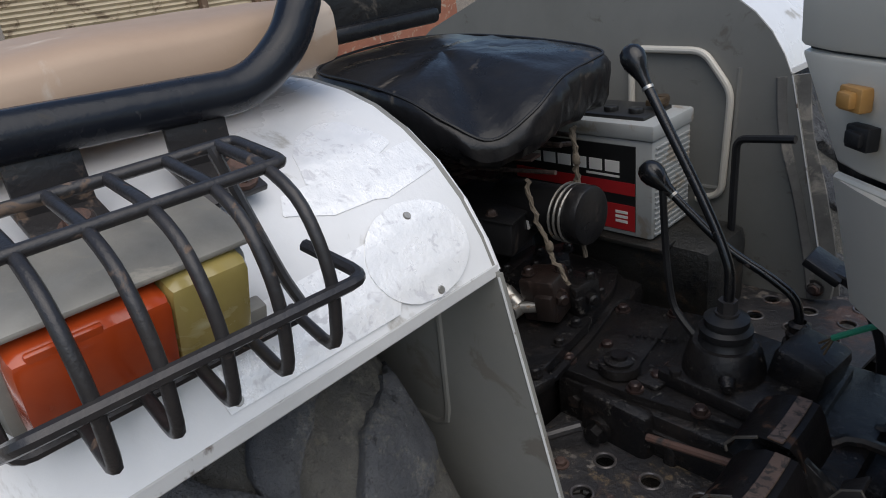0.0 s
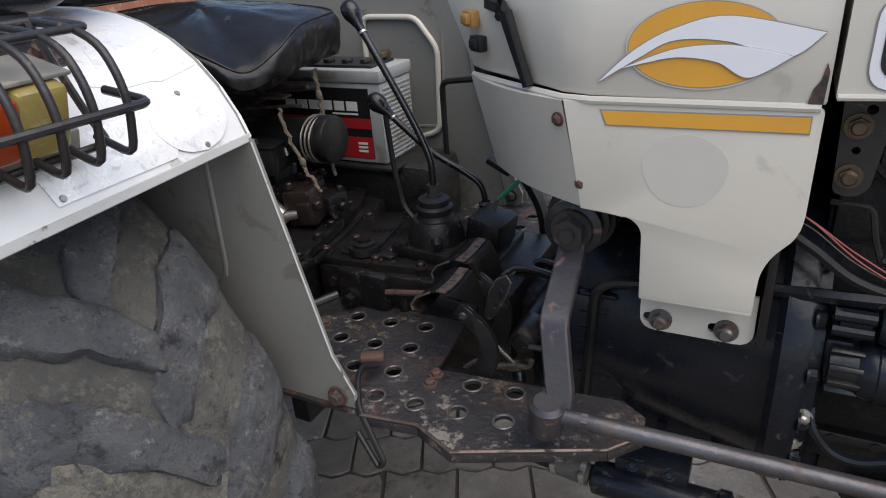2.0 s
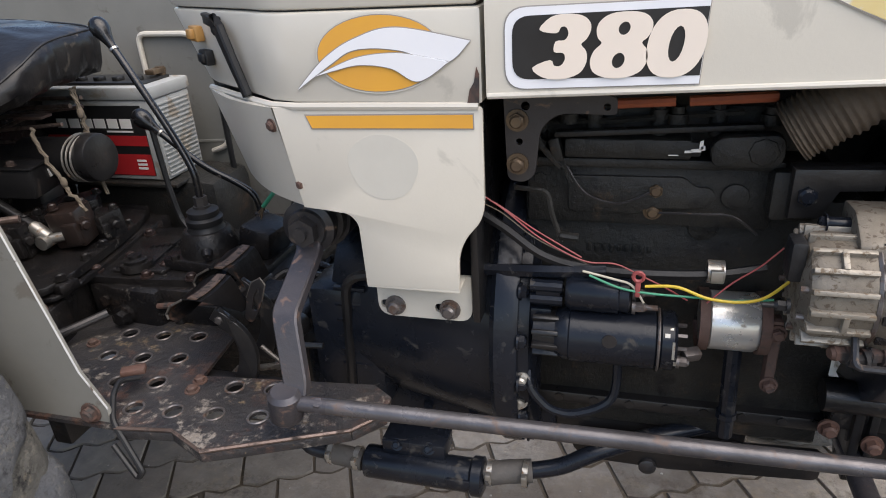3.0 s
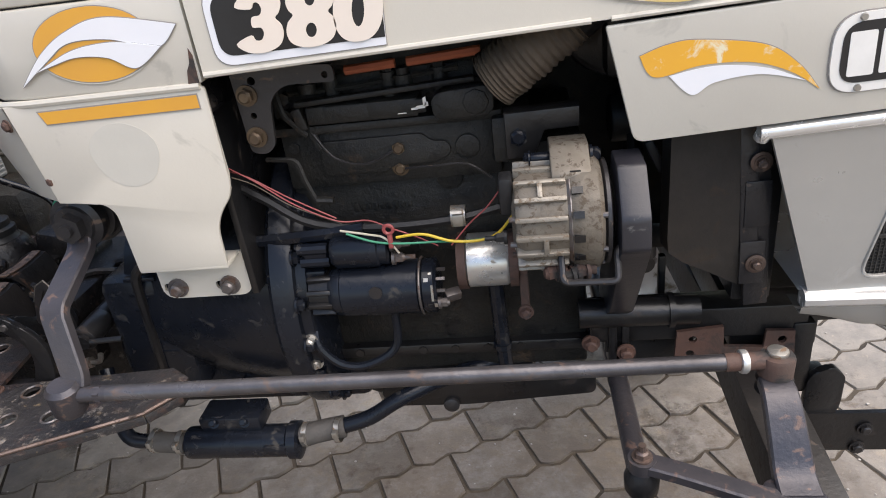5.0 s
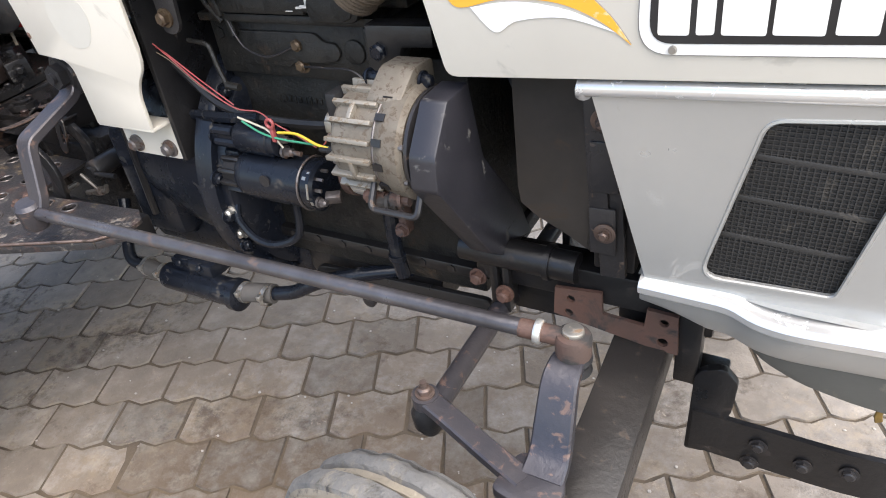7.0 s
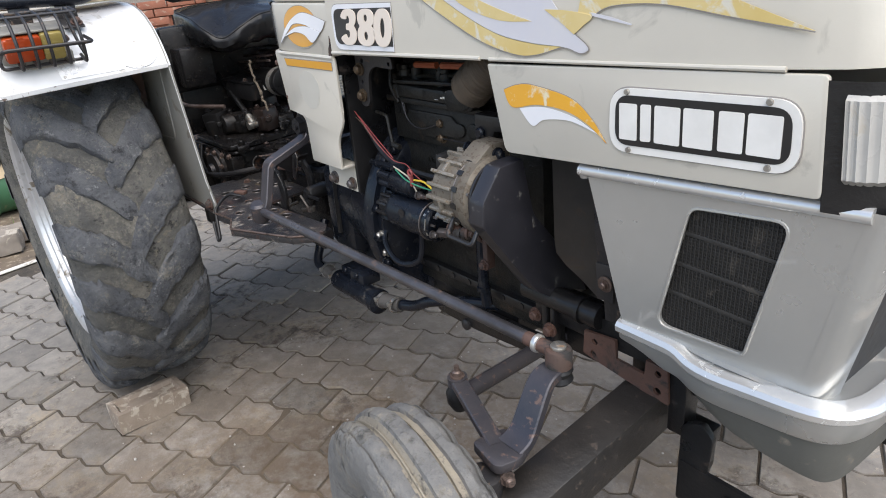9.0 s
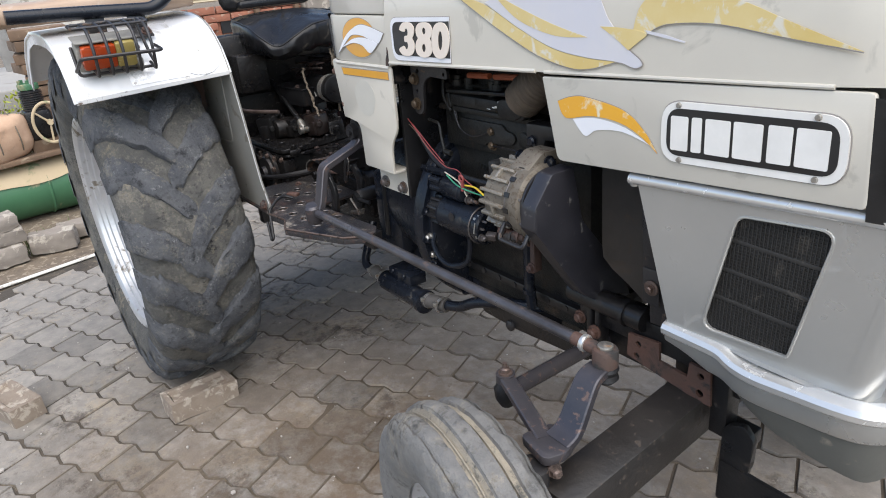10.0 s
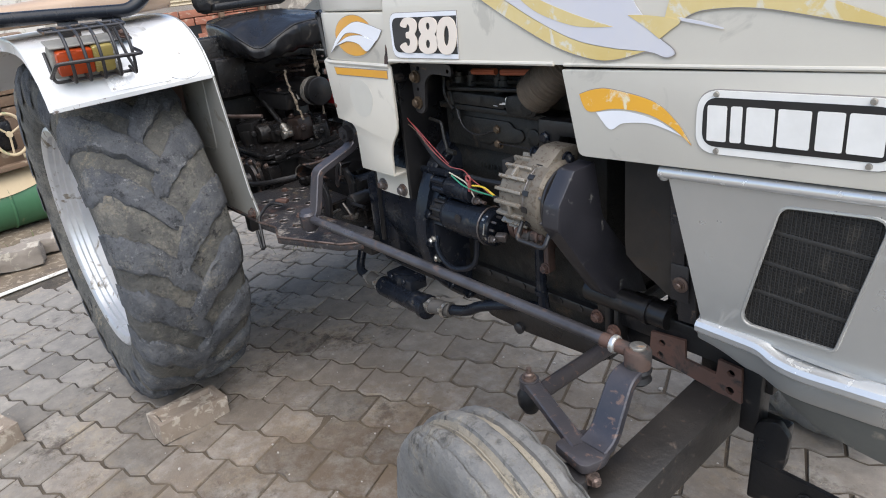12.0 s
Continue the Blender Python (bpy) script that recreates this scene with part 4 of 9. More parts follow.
COWL = [(0.902, -0.112), (0.925, -0.135), (1.04, -0.222), (1.065, -0.243), (1.10, -0.254), (1.322, -0.257), (1.322, 0.257), (1.10, 0.254), (1.065, 0.243), (1.04, 0.222), (0.925, 0.135), (0.902, 0.112)]
bm = B()
prism(bm, COWL, 1.0225, 1.1215, bevel=0.004)
lean_back(bm)
cowl = part("dash_cowl", bm, CREAM, tractor, "cream-grey dash cowl under the steering")
bm = B()
prism(bm, [(x * 0.99 + 0.010, y * 0.99) for x, y in COWL], 1.1235, 1.245, bevel=0.005)
lean_back(bm)
part("cowl_top", bm, CREAM, cowl)
# black filler added so the cowl's seams come out dark
bm = B()
prism(bm, [(x * 0.97 + 0.034, y * 0.955) for x, y in COWL], 0.985, 1.14)
lean_back(bm)
part("cowl_core", bm, BLACK, cowl, "black filler block inside the cowl")

LP = [(1.070, 1.018), (1.322, 1.020), (1.321, 0.903), (1.316, 0.884), (1.297, 0.862), (1.288, 0.840), (1.286, 0.791), (1.164, 0.789), (1.162, 0.874), (1.152, 0.886), (1.132, 0.890), (1.092, 0.893)]
bm = B()
slab(bm, round_pts(LP, [0, 0.006, 0.02, 0.02, 0.02, 0.02, 0, 0, 0.016, 0.012, 0.02, 0]), 0.006, 0.0015, side(-0.251))
# bent inner wing
w0, w1 = V(1.072, -0.2515, 1.018), V(1.097, -0.2515, 0.896)
t0, t1 = V(0.903, -0.116, 1.014), V(0.924, -0.086, 0.878)
n = (t0 - w0).cross(w1 - w0).normalized()
n = n if n.y < 0 else -n
sheet = []
for k in range(7):
    f = k / 6
    bow = math.sin(f * math.pi) * 0.010
    a, b = w0.lerp(t0, f) + n * bow, w1.lerp(t1, f) + n * bow
    sheet.append((bm.verts.new(a + n * 0.006), bm.verts.new(b + n * 0.006), bm.verts.new(a), bm.verts.new(b)))
for p, q in zip(sheet, sheet[1:]):
    for i, j in ((0, 1), (1, 3), (3, 2), (2, 0)):
        bm.faces.new((p[i], p[j], q[j], q[i]))
bm.faces.new((sheet[-1][0], sheet[-1][1], sheet[-1][3], sheet[-1][2]))
# top bead and folded foot
tube(bm, [V(0.903, -0.120, 1.014), V(0.98, -0.182, 1.016), V(1.068, -0.250, 1.019), V(1.10, -0.256, 1.019), V(1.318, -0.256, 1.020)], 0.0045, 8)
box(bm, (1.225, -0.236, 0.789), (0.122, 0.040, 0.006), None, 0.0015)
slot = [round_pts([(x - 0.021, 0.735), (x + 0.008, 0.735), (x + 0.008, 0.748), (x - 0.021, 0.748)], 0.006, 3) for x in (1.186, 1.262)]
slab(bm, round_pts([(1.161, 0.791), (1.161, 0.724), (1.292, 0.724), (1.292, 0.791)], [0, 0.02, 0.02, 0], 5), 0.005, 0.0, side(-0.214), holes=slot)
dash_panel = part("dash_side_panel", bm, CREAM, tractor, "cream-grey steel side panel bolted to the bell housing")
bm = B()
for x in (1.186, 1.262):
    hexbolt(bm, (x, -0.219, 0.7415), (0, -1, 0), 0.0105, 0.012)
parts("panel_bolt", bm, STEEL, dash_panel, "worn hexagon bolts")
bm = B()
for p in ((1.063, -0.251, 0.995), (1.091, -0.252, 0.922)):
    hexbolt(bm, p, (-0.5, -1, -0.1), 0.0062, 0.005)
parts("panel_screw", bm, RUST, dash_panel, "rusty screws")


def decal(name, pts, material, y, parent, label="", th=0.0008):
    bm = B()
    slab(bm, pts, th, 0.0, side(y))
    return part(name, bm, material, parent, label)


decal("stripe_edge", [(1.111, 1.0100), (1.3125, 1.0125), (1.3125, 0.9945), (1.118, 0.9925)], OUTLINE, -0.2572, dash_panel)
decal("stripe", [(1.113, 1.0085), (1.3113, 1.0110), (1.3113, 0.9960), (1.1192, 0.9940)], STICKER_O, -0.2576, dash_panel, "orange-yellow stripe decal")
# round emblem on the cowl
oval = [(1.209 + 0.071 * math.cos(a) - 0.004 * math.sin(a), 1.0765 + 0.040 * math.sin(a) + 0.004 * math.cos(a)) for a in [k * math.tau / 40 for k in range(40)]]
edge = [(1.209 + 0.0735 * math.cos(a) - 0.004 * math.sin(a), 1.0765 + 0.0425 * math.sin(a) + 0.004 * math.cos(a)) for a in [k * math.tau / 40 for k in range(40)]]
decal("emblem_edge", edge, PATCH, -0.2570, cowl, "pale edge of the emblem decal", 0.0004)
rim_ = [(1.209 + 0.0720 * math.cos(a) - 0.004 * math.sin(a), 1.0765 + 0.0410 * math.sin(a) + 0.004 * math.cos(a)) for a in [k * math.tau / 40 for k in range(40)]]
decal("emblem_edge", rim_, OUTLINE, -0.2573, cowl, "thin dark edge of the emblem decal", 0.0004)
decal("emblem", oval, STICKER_O, -0.2575, cowl, "oval orange emblem decal", 0.0004)


def swoosh(pa, pb, n=14):
    """An outline between two smooth curves."""
    a = [(p.x, p.y) for p in smooth_path([(x, z, 0) for x, z in pa], n)]
    b = [(p.x, p.y) for p in smooth_path([(x, z, 0) for x, z in pb], n)]
    return a + b[::-1][1:-1] if a[-1] == b[-1] else a + b[::-1]


wing = swoosh([(1.108, 1.0385), (1.145, 1.0725), (1.184, 1.0935), (1.232, 1.1035), (1.312, 1.0885)], [(1.108, 1.0385), (1.151, 1.0655), (1.183, 1.0815), (1.232, 1.0805), (1.283, 1.0665), (1.312, 1.0885)])
def grown(pts, g):
    """The outline pushed outwards by g."""
    n = len(pts)
    area = sum(pts[k][0] * pts[(k + 1) % n][1] - pts[(k + 1) % n][0] * pts[k][1] for k in range(n))
    sg = 1 if area > 0 else -1
    res = []
    for k in range(n):
        (xa, za), (xb, zb) = pts[k - 1], pts[(k + 1) % n]
        d = math.hypot(xb - xa, zb - za) or 1
        res.append((pts[k][0] + sg * (zb - za) / d * g, pts[k][1] - sg * (xb - xa) / d * g))
    return res


decal("wing_edge", grown(wing, 0.0011), OUTLINE, -0.2580, cowl, "", 0.0003)
decal("emblem_wing", wing, STICKER_W, -0.2584, cowl, "white swoosh across the emblem")
wing2 = swoosh([(1.132, 1.0535), (1.181, 1.0725), (1.224, 1.0775), (1.254, 1.0745), (1.288, 1.0675)], [(1.132, 1.0535), (1.155, 1.0595), (1.187, 1.0655), (1.223, 1.0615), (1.253, 1.0475), (1.288, 1.0675)])
decal("wing_edge", grown(wing2, 0.0009), OUTLINE, -0.2589, cowl, "", 0.0003)
decal("emblem_wing", wing2, STICKER_W, -0.2593, cowl, "white swoosh across the emblem")

decal("rust_stain", [(1.306, 1.024), (1.319, 1.024), (1.32, 1.054), (1.317, 1.062), (1.314, 1.046), (1.309, 1.038)], RUST, -0.2573, cowl, "rust and dirt at the cowl's corner")
decal("touched_up_patch", [(1.202 + 0.043 * math.cos(a) * (1 + 0.05 * math.sin(3 * a)), 0.948 + 0.040 * math.sin(a)) for a in [k * math.tau / 30 for k in range(30)]], PATCH, -0.2571, dash_panel, "round touched-up patch in the paint", 0.0003)
# switches and rubber strip on the dash wing
wd = V(0.115, -0.087, 0).normalized()
wn = V(-0.087, -0.115, 0).normalized() * 1
wn = V(-wd.y * -1, wd.x * -1, 0)
wm = Matrix((( wd.x, wn.x, 0, 0), (wd.y, wn.y, 0, 0), (0, 0, 1, 0), (0, 0, 0, 1)))
bm = B()
box(bm, V(0.921, -0.146, 1.091) + wn * 0.007, (0.026, 0.012, 0.020), wm, 0.002)
box(bm, V(0.921, -0.146, 1.091) + wn * 0.014, (0.016, 0.010, 0.013), wm, 0.002)
part("amber_switch", bm, YBTN, cowl, "amber push switch")
bm = B()
box(bm, V(0.928, -0.147, 1.060) + wn * 0.005, (0.026, 0.012, 0.020), wm, 0.002)
box(bm, V(0.928, -0.147, 1.060) + wn * 0.011, (0.018, 0.008, 0.012), wm, 0.002)
part("rocker_switch", bm, RUBBER, cowl, "black rocker switch")
bm = B()
s0 = V(0.988, -0.190, 1.112) + wn * 0.006
s1 = V(1.020, -0.208, 1.022) + wn * 0.004
d = (s1 - s0)
ribbon(bm, [s0 + V(-0.012, 0.010, -0.016) + wn * 0.004, s0 + V(0, 0, -0.002) + wn * 0.006, s0 + wn * 0.007 + d * 0.10, s0 + wn * 0.006 + d * 0.5, s1 + wn * 0.004], [0.010, 0.020, 0.020, 0.017, 0.014], 0.010, wd)
box(bm, s0 + V(-0.020, 0.016, 0.002) + wn * 0.003, (0.036, 0.014, 0.005), wm @ pose(0, 0, 0, 0, 8, 0), 0.002)
box(bm, s0 + V(-0.024, 0.018, -0.004) + wn * 0.005, (0.030, 0.004, 0.010), wm @ pose(0, 0, 0, 0, 8, 0), 0.001)
part("rubber_strip", bm, RUBBER, cowl, "black rubber buffer strip")

# -- hood --
def hood_shell(bm, xs, y, z0, z1, nose):
    """Upper hood: side, rounded shoulder and top."""
    rows = []
    for x, k, zl in xs:
        yy = y * k
        row = []
        for q, z in ((1.0, zl), (1.0, zl + 0.05), (1.0, zl + 0.09), (0.985, zl + 0.125), (0.94, zl + 0.155), (0.86, zl + 0.178), (0.7, zl + 0.192), (0.35, zl + 0.20), (0, zl + 0.203)):
            row.append(V(x - nose(x, z), -yy * q, z))
        rows.append([bm.verts.new(p) for p in row] + [bm.verts.new((p.x, -p.y, p.z)) for p in row[::-1][1:]])
    for a, b in zip(rows, rows[1:]):
        for k in range(len(a) - 1):
            bm.faces.new((a[k], a[k + 1], b[k + 1], b[k]))
    return rows


bm = B()
xs = [(1.328, 1.0, 1.031)] + [(1.328 + 0.1 * k, 1.0, 1.031 + 0.0032 * k) for k in range(1, 9)] + [(2.19, 0.995, 1.060), (2.245, 0.975, 1.063), (2.275, 0.93, 1.065), (2.292, 0.84, 1.067), (2.30, 0.6, 1.067)]
rows = hood_shell(bm, xs, 0.262, 1.02, 1.2, lambda x, z: max(0, x - 2.15) * max(0, z - 1.10) * 3.2)
bm.faces.new(rows[-1])
bm.faces.new(rows[0][::-1])
bmesh.ops.recalc_face_normals(bm, faces=bm.faces)
hood = part("hood", bm, CREAM, tractor, "cream-grey sheet metal hood")
bm = B()
tube(bm, [V(1.329, -0.2615, 1.032), V(1.75, -0.2615, 1.0455)], 0.0035, 8)
tube(bm, [V(1.77, -0.2615, 1.0455), V(2.19, -0.2610, 1.0600)], 0.003, 8)
part("hood_edge", bm, CREAM, hood)


def model_plate():
    z0 = 1.0395
    o = round_pts([(1.3490, z0), (1.5379, z0 + 0.005), (1.5416, z0 + 0.083), (1.3490, z0 + 0.080)], [0.022, 0, 0, 0.022], 6)
    i = round_pts([(1.3564, z0 + 0.010), (1.5379, z0 + 0.013), (1.5411, z0 + 0.076), (1.3564, z0 + 0.072)], [0.018, 0, 0, 0.018], 6)
    p = decal("model_plate", o, STICKER_W, -0.2622, hood, "black model number plate with pale border", 0.0016)
    decal("plate_edge", round_pts([(1.3476, z0 - 0.0012), (1.5388, z0 + 0.0038), (1.5425, z0 + 0.0842), (1.3476, z0 + 0.0812)], [0.023, 0, 0, 0.023], 6), OUTLINE, -0.2622, hood)
    decal("plate_field", i, INK, -0.2636, hood)
    right = [(0.0, 1.0), (0.28, 0.97), (0.44, 0.87), (0.48, 0.74), (0.43, 0.61), (0.35, 0.53), (0.46, 0.42), (0.50, 0.26), (0.43, 0.10), (0.25, 0.01), (0.0, -0.02)]
    eight = right + [(-u, v) for u, v in right[::-1][1:-1]]
    three = right + [(-0.28, 0.02), (-0.48, 0.17), (-0.17, 0.29), (-0.08, 0.20), (0.04, 0.20), (0.10, 0.30), (0.05, 0.40), (-0.12, 0.42), (-0.12, 0.58), (0.04, 0.60), (0.09, 0.70), (0.03, 0.80), (-0.06, 0.80), (-0.13, 0.71), (-0.45, 0.77), (-0.27, 0.96)]
    nought = [(0.49 * math.copysign(abs(math.cos(a)) ** 0.8, math.cos(a)), 0.49 + 0.51 * math.copysign(abs(math.sin(a)) ** 0.9, math.sin(a))) for a in [k * math.tau / 36 for k in range(36)]]

    def ell(v, rx, ry):
        return [(rx * math.cos(a), v + ry * math.sin(a)) for a in [k * math.tau / 16 for k in range(16)]]

    for x0, outline, holes in ((1.4059, three, []), (1.4634, eight, [ell(0.75, 0.10, 0.10), ell(0.26, 0.11, 0.12)]), (1.5143, nought, [ell(0.49, 0.125, 0.27)])):
        if not holes or len(holes) == 2:
            outline = [(p.x, p.y) for p in smooth_path([(u, v, 0) for u, v in outline], 3, closed=True)]

        def put(pts, x0=x0):
            return [(x0 + 0.0542 * u + 0.009 * (v - 0.5), z0 + 0.0115 + 0.0615 * v + 0.010 * (x0 - 1.4) ) for u, v in pts]

        bm = B()
        slab(bm, put(outline), 0.0012, 0.0, side(-0.2650), holes=[put(h) for h in holes])
        part("numeral", bm, CREAMTEXT, hood, "cream numeral")


model_plate()

# swoosh decals on the upper hood
g1 = swoosh([(1.560, 1.160), (1.620, 1.130), (1.675, 1.104), (1.755, 1.071), (1.822, 1.056), (1.862, 1.057), (1.907, 1.069)], [(1.560, 1.160), (1.640, 1.142), (1.717, 1.108), (1.790, 1.081), (1.855, 1.071), (1.907, 1.069)])
decal("hood_swoosh", g1, STICKER_G, -0.2630, hood, "faded gold swoosh decal")
g2 = swoosh([(1.66, 1.160), (1.717, 1.121), (1.792, 1.100), (1.858, 1.099)], [(1.66, 1.160), (1.745, 1.130), (1.80, 1.113), (1.858, 1.099)])
decal("hood_swoosh", g2, STICKER_G, -0.2637, hood, "faded gold swoosh decal")
g3 = swoosh([(1.640, 1.146), (1.717, 1.109), (1.790, 1.082), (1.855, 1.072), (1.910, 1.069), (1.938, 1.063), (1.950, 1.067)], [(1.640, 1.146), (1.74, 1.165), (1.86, 1.160), (1.895, 1.122), (1.926, 1.088), (1.946, 1.074), (1.950, 1.067)])
decal("hood_swoosh", g3, STICKER_L, -0.2633, hood, "pale lilac arrow decal")
g5 = swoosh([(1.880, 1.114), (1.905, 1.100), (1.928, 1.085)], [(1.880, 1.114), (1.915, 1.113), (1.955, 1.107), (1.942, 1.095), (1.928, 1.085)])
decal("hood_swoosh", g5, STICKER_G, -0.2638, hood, "faded gold swoosh decal")
g4 = swoosh([(1.930, 1.086), (1.965, 1.112), (1.997, 1.120), (2.056, 1.120), (2.134, 1.108), (2.213, 1.097)], [(1.930, 1.086), (1.945, 1.140), (1.99, 1.160), (2.07, 1.148), (2.14, 1.123), (2.213, 1.097)])
decal("hood_swoosh", g4, STICKER_G, -0.2630, hood, "faded gold swoosh decal")
decal("hood_arrow", [(1.955, 1.111), (1.985, 1.106), (2.013, 1.099), (2.012, 1.0975), (1.957, 1.107)], STICKER_L, -0.2640, hood)
for line_ in (((1.560, 1.160), (1.675, 1.103), (1.755, 1.070), (1.822, 1.055), (1.862, 1.056), (1.910, 1.068), (1.938, 1.062), (1.951, 1.067), (1.946, 1.075), (1.928, 1.086)), ((1.928, 1.086), (1.965, 1.111), (1.997, 1.1192), (2.056, 1.1192), (2.134, 1.107), (2.213, 1.096))):
    bm = B()
    tube(bm, smooth_path([V(x, -0.2636, z) for x, z in line_], 6), 0.0008, 4)
    part("decal_edge", bm, OUTLINE, hood)

# lower side panel with the maker's plate
SP = [(1.764, 1.0385), (2.230, 1.0580), (2.240, 0.936), (1.794, 0.9115)]
bm = B()
slab(bm, round_pts(SP, [0.004, 0.006, 0.008, 0.012]), 0.008, 0.002, side(-0.254))
lower = part("hood_side_panel", bm, CREAM, tractor, "cream-grey hood side panel with black name plate")
s1 = swoosh([(1.798, 1.005), (1.825, 1.014), (1.856, 1.016), (1.921, 1.005), (1.956, 0.982), (1.979, 0.954)], [(1.798, 1.005), (1.814, 0.982), (1.861, 0.990), (1.911, 0.988), (1.950, 0.974), (1.979, 0.954)])
decal("side_swoosh_edge", [(a * 1.0, b + 0.001) for a, b in s1], OUTLINE, -0.2622, lower)
decal("side_swoosh", s1, STICKER_OW, -0.2626, lower, "worn orange arc decal")
s2 = swoosh([(1.828, 0.982), (1.875, 0.988), (1.925, 0.981), (1.966, 0.964)], [(1.828, 0.982), (1.852, 0.960), (1.875, 0.971), (1.920, 0.975), (1.966, 0.964)])
decal("side_swoosh", s2, STICKER_W, -0.2626, lower, "white arc decal under the orange one")
o = [(1.985, 0.947), (2.216, 0.957), (2.213, 1.033), (1.985, 1.026)]
decal("plate_edge", round_pts([(1.9835, 0.9455), (2.2175, 0.9555), (2.2145, 1.0345), (1.9835, 1.0275)], 0.030, 7), OUTLINE, -0.2621, lower)
decal("name_plate", round_pts(o, 0.029, 7), WHITETEXT, -0.2624, lower, "white-edged black name plate, lettering as plain blocks", 0.003)
decal("plate_field", round_pts([(1.994, 0.957), (2.207, 0.966), (2.204, 1.0245), (1.994, 1.0180)], 0.020, 7), INK, -0.2654, lower)
bm = B()
for x, z in ((2.010, 1.0225), (2.014, 0.9525), (2.180, 1.0285), (2.185, 0.9605)):
    cyl(bm, (x, -0.2655, z), (x, -0.2685, z), 0.0038, 0.003, seg=12)
parts("plate_rivet", bm, ZINC, lower)
# the maker's name as plain upright blocks
for x0, x1 in ((2.001, 2.026), (2.031, 2.045), (2.050, 2.083), (2.087, 2.123), (2.129, 2.157), (2.161, 2.197)):
    zb, zt = 0.9645 + 0.042 * (x0 - 2.0), 1.0085 + 0.040 * (x0 - 2.0)
    decal("name_block", round_pts([(x0, zb), (x1, zb + 0.0008), (x1 - 0.001, zt + 0.0008), (x0 - 0.001, zt)], 0.0022, 2), WHITETEXT, -0.2662, lower)

# -- front cowl with side grille --
def shell(bm, rows_xy, zs, t=0.006):
    """A wrapped sheet: for each height a row of (x, y)."""
    g = [[bm.verts.new((x, y, z(i) if callable(z) else z)) for i, (x, y) in enumerate(r)] for r, z in zip(rows_xy, zs)]
    for a, b in zip(g, g[1:]):
        for k in range(len(a) - 1):
            bm.faces.new((a[k], a[k + 1], b[k + 1], b[k]))
    return g


GP = [(1.940, 0.907), (2.285, 0.926), (2.247, 0.700), (2.006, 0.690)]
MW = round_pts([(2.094, 0.892), (2.213, 0.902), (2.177, 0.721), (2.056, 0.717)], [0.014, 0.022, 0.008, 0.022], 5)
bm = B()
slab(bm, round_pts(GP, [0.006, 0, 0, 0.006]), 0.007, 0.0, side(-0.246), holes=[MW])
tube(bm, [V(x, -0.2530, z) for x, z in MW], 0.0022, 6, closed=True)
fc = part("front_cowl", bm, FLAKE, tractor, "silver-grey front cowl panel with mesh window")
# the fold takes the brighter trim colour to carry its highlight
bm = B()
tube(bm, smooth_path([V(1.932, -0.246, 0.900), V(1.934, -0.250, 0.9065), V(1.942, -0.2505, 0.908), V(2.11, -0.2508, 0.917), V(2.285, -0.250, 0.9265)], 4), 0.0088, 12)
part("rolled_edge", bm, TRIM, fc, "rolled top edge of the cowl, its highlight put into the colour")
bm = B()
# rounded corners of the cowl and the dark front grille between them
def nose_x(z):
    return 2.247 + (z - 0.700) / 0.226 * 0.038


zs = [0.931, 0.926, 0.87, 0.80, 0.745, 0.700]
corner = [(-0.004, 0.2535), (0.006, 0.2535), (0.016, 0.2515), (0.023, 0.245), (0.027, 0.236), (0.029, 0.222), (0.024, 0.219)]
for sgn in (-1, 1):
    shell(bm, [[(nose_x(z) + u, sgn * v) for u, v in corner] for z in zs], zs)
parts("cowl_nose", bm, FLAKE, fc)
bm = B()
shell(bm, [[(nose_x(z) + 0.024 + 0.006 * (1 - (v / 0.22) ** 2), v) for v in (-0.219, -0.11, 0.0, 0.11, 0.219)] for z in zs], zs)
part("front_grille", bm, MESHBLACK, fc, "black mesh front grille")
bm = B()
slab(bm, [(2.04, 0.905), (2.226, 0.910), (2.20, 0.705), (2.04, 0.705)], 0.002, 0, side(-0.2415))
mesh_back = part("mesh_window", bm, MESHBLACK, fc, "black wire mesh behind the window")
bm = B()
for k in range(46):
    z = 0.708 + k * 0.0044
    tube(bm, [V(2.045, -0.2445, z), V(2.222, -0.2445, z)], 0.0008, 4)
for k in range(34):
    x = 2.046 + k * 0.0052
    tube(bm, [V(x, -0.2453, 0.706), V(x + 0.004, -0.2453, 0.909)], 0.0008, 4)
for z in (0.765, 0.808, 0.852):
    box(bm, (2.13, -0.2440, z), (0.18, 0.004, 0.006), pose(0, 0, 0, 0, 3, 0), 0.001)
part("wire_mesh", bm, MESHBLACK, mesh_back)
bm = B()
for x in (2.125, 2.155, 2.20, 2.22):
    box(bm, (x, -0.2560, 0.9205 + (x - 2.1) * 0.045), (0.024, 0.003, 0.004), None, 0.0008)
parts("hinge_tab", bm, ZINC, fc)

# bright strip and skirt round the front
strip = [V(1.998, -0.250, 0.690), V(2.05, -0.252, 0.690), V(2.09, -0.255, 0.690), V(2.118, -0.262, 0.684), V(2.15, -0.266, 0.683), V(2.20, -0.267, 0.687), V(2.255, -0.266, 0.691), V(2.285, -0.258, 0.694), V(2.303, -0.238, 0.696), V(2.313, -0.20, 0.697), V(2.320, -0.10, 0.698), V(2.322, 0.0, 0.698)]
strip = strip + [V(p.x, -p.y, p.z) for p in strip[::-1][1:]]
sm = smooth_path(strip, 4)
bm = B()
sec = [(-0.012, 0.012), (0.000, 0.013), (0.008, 0.010), (0.012, 0.004), (0.011, -0.004), (0.006, -0.009), (0.004, -0.011), (-0.012, -0.011)]
rings = []
